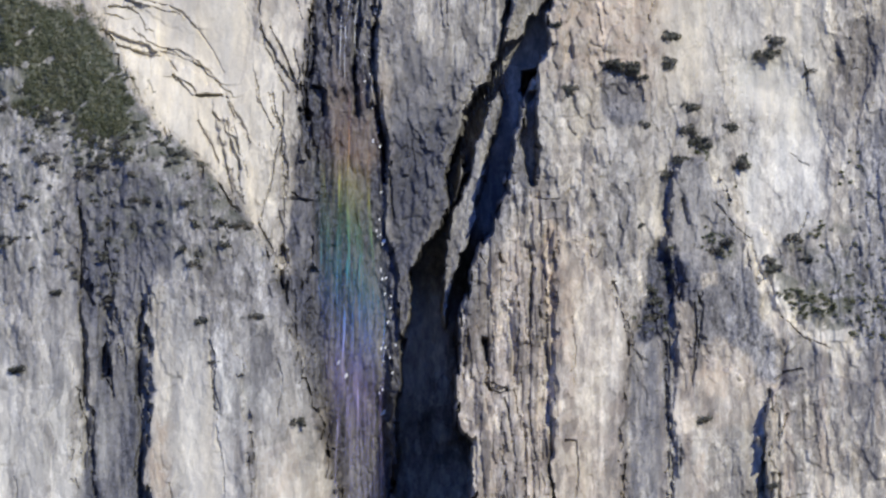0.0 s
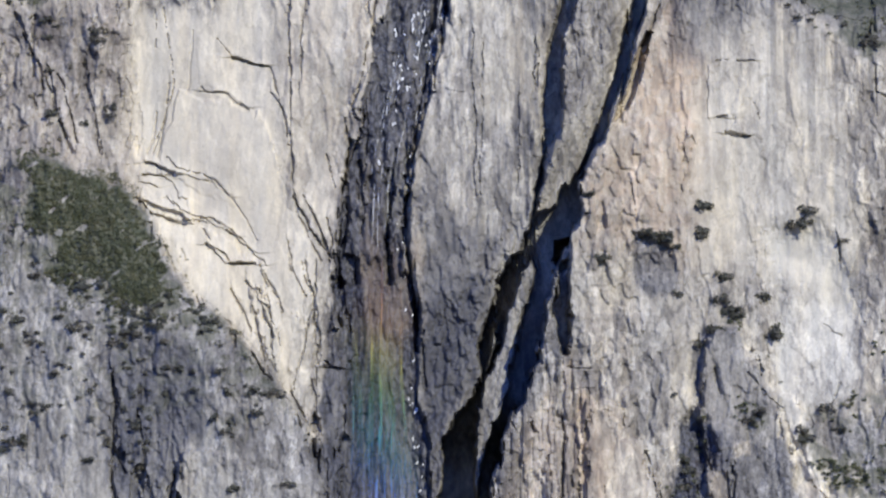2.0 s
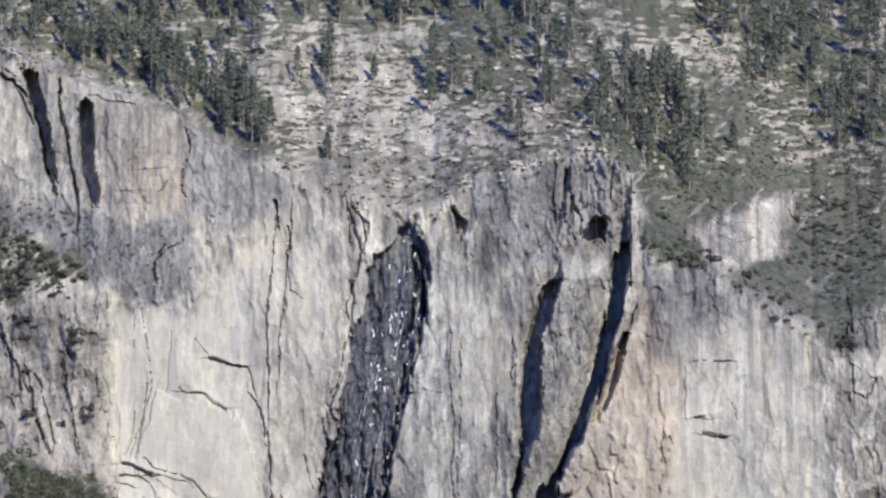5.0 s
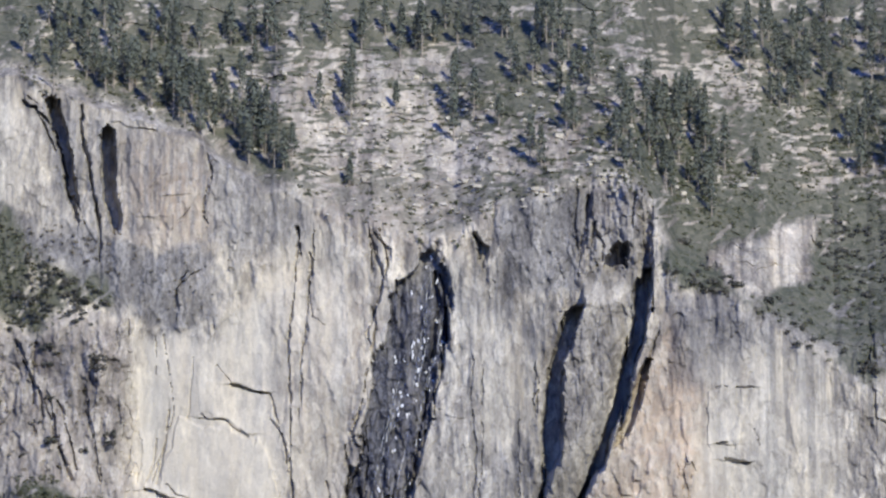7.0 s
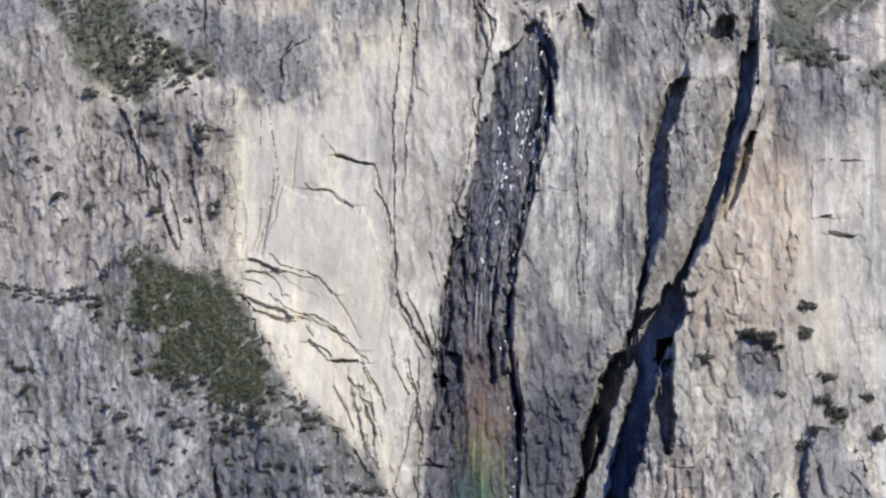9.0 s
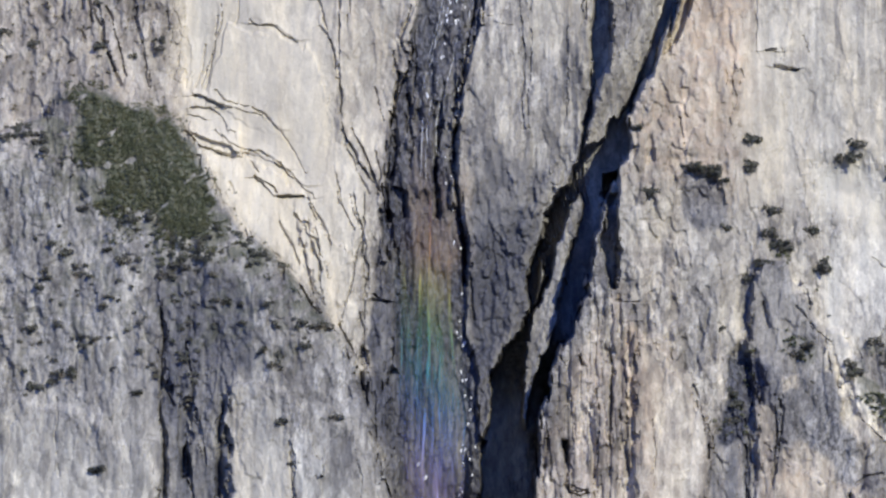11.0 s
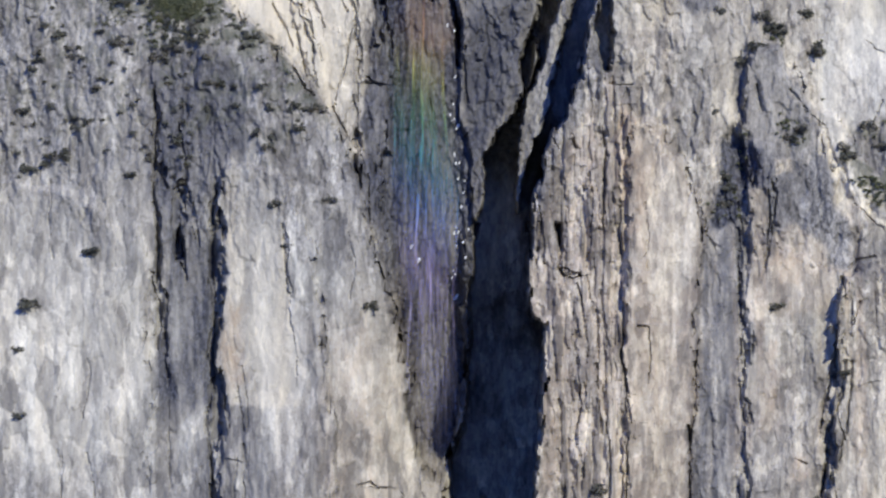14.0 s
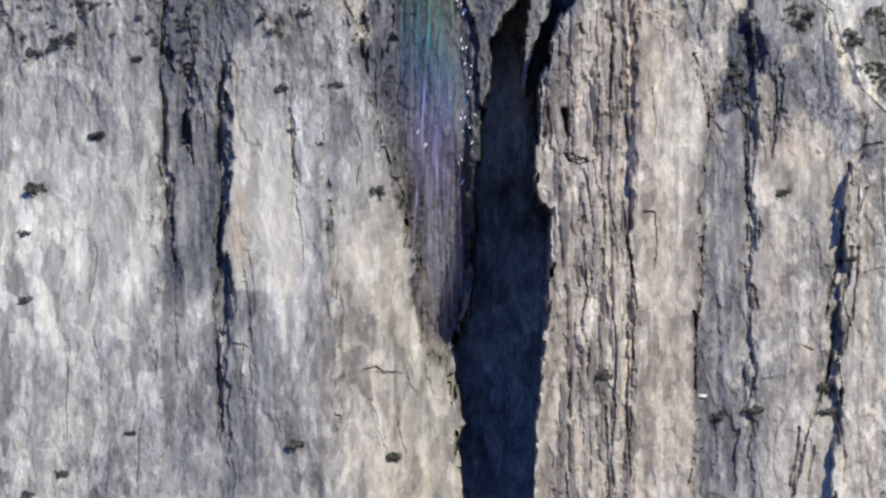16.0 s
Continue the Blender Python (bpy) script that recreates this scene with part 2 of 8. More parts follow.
# the right wall stands far forward of the fall's alcove, most of all low down, and shades the cleft beside it
forward = np.interp(GZ, [250, 380, 430, 480, 520, 600, 660, 760, 800], [76, 74, 66, 52, 46, 41, 34, 24, 4])
from_edge = GX - right_edge + 0.7 * (WX - GX)
BACK -= forward * smooth(from_edge, -1, 1) * (0.3 + 0.7 * np.exp(-np.maximum(from_edge, 0) / 90))
# the foot of the left buttress falls away towards the cleft
cleft_side = edge_at([(-10.4, 147.2), (-11.6, 269.6), (-16.9, 338), (-9, 406.3), (-5.6, 456), (0.7, 485.9)], GZ)
BACK += 34 * smooth(GX, cleft_side - 75, cleft_side - 5) * smooth(470 - GZ, 0, 70) * (GX < right_edge - 2)

# clefts
m_slot_a, m_slot_b = area(SLOT_A, 1.0, 0.5), area(SLOT_B, 1.0, 0.6)
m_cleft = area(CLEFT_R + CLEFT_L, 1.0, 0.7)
m_niche = area(NICHE, 1.0, 0.6)
flake = np.maximum(area(FLAKE, 0.9, 0.5), area(FLAKE_SMALL, 0.9, 0.5))
slot_a_edge = edge_at([(74.5, 760.6), (73, 758.7), (69.8, 739.9), (65.8, 727.4), (63.5, 699.5), (61.7, 679), (55.1, 657.4), (49.2, 632.2)], GZ)
from_a = GX - slot_a_edge + 0.5 * (WX - GX)
lo_a, hi_a = SLOT_A[9][1], SLOT_A[0][1]
BACK -= 17 * smooth(from_a, -1, 1) * np.clip(1 - np.maximum(from_a, 0) / 34, 0, 1) * smooth(GZ, lo_a - 6, lo_a + 50) * smooth(hi_a + 14 - GZ, 0, 12)
cleft_deep = np.interp(GZ, [250, 400, 440, 480, 520, 600], [66, 66, 64, 66, 74, 70])
# the cleft's inner face runs back at a slant, in the shade of the right wall's edge
slant = np.full(GX.shape, 120.0, np.float32)
for reach in range(120, 0, -3):
    up = GZ + reach * math.tan(SUN_HIGH) / math.cos(SUN_SIDE)
    shaded = GX + reach * math.tan(SUN_SIDE) > edge_at(CLEFT_R, np.minimum(up, 648)) + 2
    slant = np.where(shaded, reach - np.interp(up, [430, 480, 520, 600, 660], [66, 52, 46, 41, 34]), slant)
cleft_deep = np.where(GZ > 440, cleft_deep + smooth(GZ, 490, 535) * (np.clip(slant + 7, 15, cleft_deep) - cleft_deep), cleft_deep)
BACK += np.maximum(np.maximum(15 * m_slot_a, 17 * m_slot_b), np.maximum(cleft_deep * m_cleft, 22 * m_niche)) * (1 - flake)
in_cleft = np.clip(m_cleft + m_slot_b + m_slot_a + m_niche, 0, 1) * (1 - flake)
chute_l, chute_r = edge_at(CHUTE_L, GZ), edge_at(CHUTE_R, GZ)
chute_on = smooth(GZ, 330, 360) * smooth(rim_z + 4 - GZ, 0, 4)
in_chute = smooth(GX - chute_l + 1.3 * (WX - GX), -1.5, 1.5) * smooth(chute_r - GX + 1.3 * (WX - GX), -1.5, 1.5) * chute_on
BACK += 6 * in_chute

# blocks that stand proud, and hollows
block(SPIRE, 9, 2.0)
block(GULLY, -5, 3.0)
block(BOWL, -7, 9.0, 0.6)
block(RAMP, 5, 2.5)
block(TAN_SLAB, 6, 1.5)
block(BROW, -4, 2.0)
block([(142.3, 473.9), (158.5, 461.9), (189.5, 446.9), (187.3, 389.8), (184.8, 208.9), (138.1, 209), (138.8, 426.1)], 6, 2.0)
block([(187.8, 445.2), (199.7, 451.8), (259, 452.4), (257.1, 199.8), (178.3, 199.1), (186.2, 389.3), (184.8, 421.9)], 11, 1.5)
block([(74.6, 651.4), (85.2, 666.8), (100.2, 682.3), (130.3, 679.5), (130, 618.1), (109.1, 621), (73.1, 629.9)], 5, 4)
block([(142.6, 713.6), (157.6, 715.2), (159.1, 701.3), (154.3, 673.5), (143.8, 670.3)], 1.6, 0.8)
block([(143.4, 790.4), (154.2, 795.2), (178.8, 804.8), (200.3, 809.6), (199.6, 774.8), (169, 765.9), (153.8, 768.4)], 12, 3)
block([(123.2, 758.9), (168.8, 754.3), (210.8, 727.8), (249.4, 715.4), (288.8, 696.9), (287, 635.4), (121.8, 635)], 3, 5)
block([(81, 828.4), (105.5, 825.3), (108.2, 780.9), (95.9, 776.1), (79.2, 790.3)], 7, 2)
block([(-103.5, 596.4), (-79.3, 579.9), (-67, 555.8), (-60.7, 531.1), (-81.6, 530.9), (-97.1, 567.6)], 3, 1.2)
block([(-68.1, 512.4), (-53, 500.5), (-52.7, 473.5), (-50.9, 449.6), (-55.5, 455.5), (-60.1, 473.4), (-62.5, 491.4)], 5, 1.5)
block([(-139.4, 499.7), (-127.6, 505.8), (-106.6, 500), (-91.4, 473.1), (-78.1, 372.1), (-76.1, 225.6), (-133.1, 225.1)], 5, 1.5)
block([(-246.6, 495.7), (-201.6, 484.1), (-175.7, 454.4), (-169.7, 224.7), (-298.6, 223.5), (-306.2, 495.2)], 4, 3)
block([(-141.6, 696), (-114.2, 693.1), (-92.8, 677.8), (-83, 628.7), (-122.4, 640.6), (-152.8, 652.7), (-150.1, 668.1)], 1.5, 1)
block([(-163, 638.8), (-134.1, 625.2), (-109.9, 616.2), (-97.6, 601.1), (-78.7, 537.6), (-96.9, 555.5), (-133.4, 588.6), (-149, 615.9)], 2.5, 1)
block([(72.7, 534.1), (81.7, 528.1), (99.4, 510), (114.1, 482.9), (110.3, 390), (80.8, 390), (69.4, 474)], 3, 1.2)


# cracks and corners
CRACKS = [
    ([(-79.1, 804.1), (-78.6, 789.9), (-80.8, 767.8), (-83.5, 739.6), (-81.7, 714.6), (-80.5, 683.7), (-82, 665.2), (-80, 646.8), (-82.1, 668.6), (-80.3, 647.1), (-77.1, 634.8)], 1.3, 5),
    ([(-70.5, 801), (-71.2, 780.4), (-71.7, 767.8), (-73, 752.1), (-77.3, 727.1), (-75.5, 699.1)], 1.0, 4),
    ([(-77.1, 634.8), (-70.9, 622.6), (-63.2, 610.5), (-57.1, 604.4)], 1.6, 6),
    ([(-40.9, 803.3), (-36.8, 790), (-32.1, 777.4), (-34.5, 764.8), (-41.1, 745.9), (-36.4, 730.3)], 1.4, 5),
    ([(-36.9, 801), (-29.8, 793.1), (-30.6, 777.4)], 1.2, 5),
    ([(-40.3, 709.2), (-47.7, 693.6), (-49.1, 684.3), (-46, 681.3)], 1.2, 5),
    ([(16.6, 799.6), (20.3, 794.9), (20.3, 785.4)], 2.2, 9),
    ([(-0.1, 777.4), (2, 768), (1.4, 752.3), (3.6, 741.3)], 2.2, 8),
    ([(-6.9, 714.8), (-9, 699.3), (-13.5, 683.8), (-16.4, 665.3), (-17.8, 646.9)], 2.0, 8),
    ([(-42.1, 683.7), (-48.1, 668.3), (-51.8, 649.9), (-52.9, 640.7)], 2.0, 8),
    ([(-50.4, 672), (-52.3, 647.3), (-52.9, 628.9), (-55.1, 610.5), (-52.4, 586.2), (-49.2, 568)], 1.8, 7),
    ([(-18.7, 666), (-19.1, 641.4), (-21.9, 623), (-18.2, 604.7), (-15, 586.5), (-12.8, 568.4)], 2.0, 8),
    ([(-26.2, 666), (-27.5, 635.2), (-28.2, 616.9), (-29.2, 598.6)], 1.4, 5),
    ([(-40.1, 693.7), (-41.2, 653.5), (-41.5, 629)], 1.0, 4),
    ([(49.4, 727.4), (48.5, 711.8), (49.9, 699.4)], 1.0, 4),
    ([(15.1, 733.6), (15.8, 696.3), (16.7, 665.4), (16.1, 640.9)], 1.6, 3),
    ([(21.2, 727.3), (20.3, 683.9), (19.1, 640.9)], 0.9, 2.5),
    ([(40.9, 696.3), (40.2, 665.5), (38.3, 644)], 0.9, 2.5),
    ([(111.6, 762), (103.1, 727.5), (98.4, 708.9), (93.7, 690.2)], 1.5, 6),
    ([(115.4, 746.3), (109.2, 727.5), (104.5, 708.9)], 1.4, 5),
    ([(-158.9, 658.8), (-151.3, 656.4), (-143.7, 653.4)], 1.5, 5),
    ([(-160.3, 638.8), (-155.9, 632.1), (-146.2, 628.2), (-136.5, 625.2)], 4.4, 8),
    ([(-140.7, 652.8), (-125.5, 649.8), (-113.3, 640.7)], 0.9, 3),
    ([(-134.2, 628.3), (-122.1, 624.7), (-106.9, 619.3), (-94.6, 604.1)], 0.9, 3),
    ([(-124.9, 614.6), (-115.7, 605.5), (-101.3, 604.1)], 1.3, 5),
    ([(-105, 595.5), (-97.4, 588.9), (-94.2, 573.7), (-89.5, 564.7)], 1.5, 5),
    ([(-97.6, 601.1), (-89.9, 588.9), (-85.3, 579.9)], 1.0, 4),
    ([(-113.1, 716.4), (-105.5, 713.4), (-97, 711.9)], 1.2, 4),
    ([(-129.5, 698.6), (-117.3, 696.8), (-102, 687.7)], 0.8, 2.5),
    ([(-67.6, 604.3), (-68.8, 580), (-74.5, 555.7), (-78.7, 537.6)], 1.2, 4),
    ([(-91.6, 698), (-87, 690.2), (-82.2, 677.9)], 0.9, 3),
    ([(-62, 628.8), (-58.8, 616.6), (-60.1, 604.4)], 1.0, 4),
    ([(-147.7, 702.2), (-150.3, 677.4), (-156, 661.9)], 1.2, 2.5),
    ([(-230.1, 739.1), (-222.7, 723.5), (-216.2, 707.9), (-213.8, 698.6)], 1.5, 6),
    ([(-211.7, 711.1), (-206.8, 695.6), (-203.3, 680.1), (-199.9, 666.2)], 1.6, 6),
    ([(-190.4, 708.1), (-186.7, 683.3), (-181.7, 661.7)], 1.2, 4),
    ([(-218.6, 739.1), (-219.6, 720.4)], 3.0, 6),
    ([(151.3, 675.6), (161.9, 674.2)], 1.4, 4),
    ([(146.9, 684.2), (152.9, 683.3)], 1.0, 3),
    ([(157.6, 715.2), (165.2, 715.3)], 0.9, 3),
    ([(230.3, 715.4), (231.4, 699.9), (237.4, 695.2), (243.7, 706.1)], 1.6, 4),
    ([(229.6, 749.7), (229.1, 731), (224.4, 724.7)], 2.0, 6),
    ([(-176.2, 550.6), (-172.7, 526.5), (-173.5, 490.4), (-171.4, 460.4), (-172.4, 436.5), (-166, 412.8), (-164.7, 392)], 2.6, 8),
    ([(-160.8, 526.6), (-157.2, 496.5), (-158, 460.6), (-156.3, 448.6), (-160.9, 454.6)], 2.4, 9),
    ([(-157.2, 496.5), (-150.8, 472.6), (-149.1, 460.6)], 1.4, 6),
    ([(-142.3, 496.7), (-141.3, 472.7), (-143, 448.7), (-140.5, 424.9), (-140.5, 395.2), (-139.3, 399.2), (-143.5, 381.3), (-143.2, 363.5), (-141.4, 339.8), (-141.5, 304.3)], 2.4, 9),
    ([(-62.6, 548.6), (-55.1, 548.7)], 2.2, 7),
    ([(-80.3, 536.4), (-71.1, 518.4), (-66.4, 497.3)], 1.6, 5),
    ([(-68.5, 542.5), (-66.7, 521.4), (-65, 503.4), (-64.3, 494.4)], 1.2, 4),
    ([(-56.2, 633.8), (-54.5, 618.5), (-57.3, 606.3), (-54.1, 591.1)], 1.6, 6),
    ([(-104.7, 470), (-102.9, 449.1), (-99.7, 434.2)], 1.4, 4),
    ([(23.1, 474.2), (24.6, 462.2), (23.2, 450.2)], 1.2, 6),
    ([(46.6, 517.9), (48.1, 513.4)], 2.6, 9),
    ([(39.4, 474.3), (41, 462.3), (39.6, 450.4), (44, 445.9)], 2.2, 8),
    ([(42.5, 450.4), (51.4, 446.9)], 1.2, 5),
    ([(61.4, 522.5), (64.5, 510.5), (63.1, 480.5)], 1.2, 5),
    ([(55.6, 501.4), (57.2, 474.5), (54.4, 450.5), (60.5, 414.8), (59.2, 379.2)], 1.3, 5),
    ([(71.9, 516.6), (70.6, 474.6), (73.7, 432.8), (72.5, 379.4)], 1.3, 4),
    ([(47.1, 432.6), (48.7, 408.8), (51.8, 379.2)], 1.4, 5),
    ([(106.2, 510.9), (109.2, 498.9), (112.2, 480.9), (116, 469)], 1.2, 4),
    ([(133, 466.2), (135.4, 445.3), (136, 415.5), (134.5, 403.6)], 1.6, 6),
    ([(153.8, 499.3), (150.8, 475.3), (149.3, 451.4)], 1.4, 4),
    ([(187.8, 445.2), (186.3, 427.9), (185.3, 410), (184.7, 389.3)], 2.2, 8),
    ([(193.7, 436.9), (193.1, 422)], 1.0, 3),
    ([(177.5, 366.4), (180.5, 384.2), (184.9, 408), (186.3, 437.7)], 2.4, 8),
    ([(180.5, 354.5), (179, 336.8), (170.2, 313.1), (162.9, 289.4), (160, 271.2)], 2.2, 7),
    ([(112.5, 389.5), (109.6, 365.7), (108.8, 342), (108.9, 324.3)], 1.6, 6),
    ([(135.9, 449.2), (134.6, 413.5), (137.6, 395.7)], 1.3, 4),
    ([(50, 442.5), (54.6, 412.8), (53.4, 383), (49, 365.2), (52.1, 341.5)], 1.4, 5),
    ([(61.9, 442.6), (65, 412.9), (63.7, 377.2), (66.9, 341.7), (64.4, 276.7)], 1.4, 5),
    ([(72.2, 442.7), (74, 401), (75.6, 365.4), (72.3, 324), (71.8, 270.3)], 1.4, 5),
    ([(43.3, 335.5), (42.1, 306), (42.3, 270.1)], 1.4, 5),
    ([(-63, 336.1), (-57.1, 334.6), (-51.2, 334.7)], 1.3, 4),
    ([(-43.8, 336.2), (-37.8, 323)], 0.8, 2.5),
    ([(-72, 474.4), (-67.3, 450.5), (-69.4, 432.6)], 1.0, 3.5),
    ([(-104.7, 471.1), (-102.9, 447.2), (-101.2, 429.3), (-97.7, 393.6)], 1.2, 4),
    ([(-128.8, 387.4), (-124, 363.7), (-124.9, 322.2)], 2.2, 4),
    ([(-207.6, 401.5), (-206.4, 386.7), (-210, 368.8)], 1.2, 3),
    ([(-220, 350.9), (-220.1, 321.3), (-220.5, 291.8)], 0.9, 3),
    ([(-59.8, 316.9), (-56.7, 302.1), (-50.7, 290.4)], 0.9, 3),
    ([(-48, 317), (-43.4, 293.4)], 0.9, 3),
    ([(-38.2, 370.4), (-33.6, 352.6), (-30.4, 323)], 1.0, 3),
    ([(81.2, 420.4), (87.8, 420.2), (87.8, 410.1)], 0.8, 3),
    ([(209.3, 620.8), (210.8, 605.6)], 1.2, 4),
    ([(-228.4, 877.2), (-218.9, 867.6), (-210.9, 856.4), (-206.8, 840.4), (-202.4, 821.2), (-197.4, 805.4)], 2.2, 9),
    ([(-219.2, 878.8), (-214.3, 869.2), (-211.5, 877.2)], 1.6, 6),
    ([(-197.5, 872.5), (-193.6, 840.4), (-188.5, 818.1), (-185.7, 803.8)], 1.5, 7),
    ([(-127.8, 845.4), (-126, 831), (-128.7, 811.9)], 1.3, 4),
    ([(-138.9, 780.2), (-144.7, 767.6), (-142.9, 751.9)], 1.2, 4),
    ([(77.9, 822), (76.3, 802.9), (73.1, 777.6)], 1.8, 5),
    ([(86.9, 793.5), (82.4, 802.9), (80.9, 812.5)], 1.4, 6),
    ([(104, 822.1), (102.4, 812.5), (102.3, 806.2)], 1.8, 7),
    ([(113, 806.2), (113.8, 790.4), (114.3, 780.9)], 1.4, 6),
    ([(-160.6, 652.6), (-152.7, 651.8), (-143.7, 652.5)], 0.8, 3),
    ([(-161.1, 648.9), (-155.1, 647.4), (-151.1, 646.5)], 0.8, 3),
    ([(-149.7, 652.7), (-143.6, 646.6), (-140.4, 638.9), (-135.9, 637.4)], 0.7, 3),
    ([(-146.5, 640.4), (-140.3, 632.8), (-132.7, 629.8), (-122.1, 628.4), (-109.9, 619.3)], 0.8, 3),
    ([(-122.1, 628.4), (-113, 623.8), (-106.9, 616.2), (-97.7, 610.2)], 0.7, 3),
    ([(-97.6, 601.1), (-92.9, 585.9), (-90.5, 567.7), (-88.4, 549.6)], 0.9, 4),
    ([(-112.4, 591.8), (-106.2, 579.7), (-101.5, 567.6)], 1.0, 4),
    ([(-73.6, 604.3), (-68.9, 586.1), (-65.7, 567.9), (-66.3, 549.8)], 1.0, 4),
    ([(-82.8, 616.4), (-79.6, 601.2), (-73.4, 586)], 0.8, 3),
]
for line, wide, deep in CRACKS:
    crack(line, wide, deep)
slot([(-186.5, 862.2), (-186.9, 854.8), (-185.8, 834), (-182.3, 811.8), (-178.9, 799.1)], [(-178.5, 863.5), (-179.1, 846.8), (-176.4, 821.3), (-173.4, 799.1)], 16, 1.0, 0.5)
slot([(-217.1, 879.5), (-215.6, 869.2), (-211.5, 853.2), (-207.4, 837.2), (-203.3, 821.2), (-200.6, 810.1)], [(-210.9, 880.5), (-208.8, 869.2), (-204.7, 853.2), (-200.6, 837.2), (-198.4, 821.3), (-196.6, 810.1)], 15, 1.0, 0.5)
slot([(-142.8, 497.7), (-143.6, 470.8), (-145.1, 449.8), (-143.6, 431.9), (-142.6, 398.8), (-141.8, 363.5), (-142, 322), (-141, 292.5)], [(-139.5, 497.8), (-140, 470.8), (-140.9, 449.8), (-137.7, 432), (-136.6, 398.9), (-138.5, 363.5), (-139.7, 322), (-140.1, 292.5)], 5, 0.8, 1.0)
slot([(-176.1, 548.6), (-174.1, 500.5), (-173.1, 470.5), (-172.9, 440.6), (-171.6, 398.6)], [(-172.2, 548.6), (-170.3, 500.5), (-171.3, 470.5), (-169, 440.6), (-170.4, 398.6)], 4, 0.8, 1.0)
slot([(-162.5, 497.6), (-163.2, 470.6), (-162.4, 453.9)], [(-157.1, 497.6), (-159.4, 470.6), (-159.4, 453.9)], 4, 0.8, 0.6)
slot([(-69.3, 525.4), (-67.9, 504.4), (-64.7, 486.4), (-61.5, 467)], [(-66.3, 525.4), (-64.3, 504.4), (-62.3, 486.4), (-60.3, 467)], 6, 0.6, 0.8)
alcove = area([(91.5, 791.9), (96.7, 797.3), (97.6, 790.3), (98.4, 781.5), (86.2, 781.4), (87.5, 786.5)], 1.0)
BACK += 11 * alcove


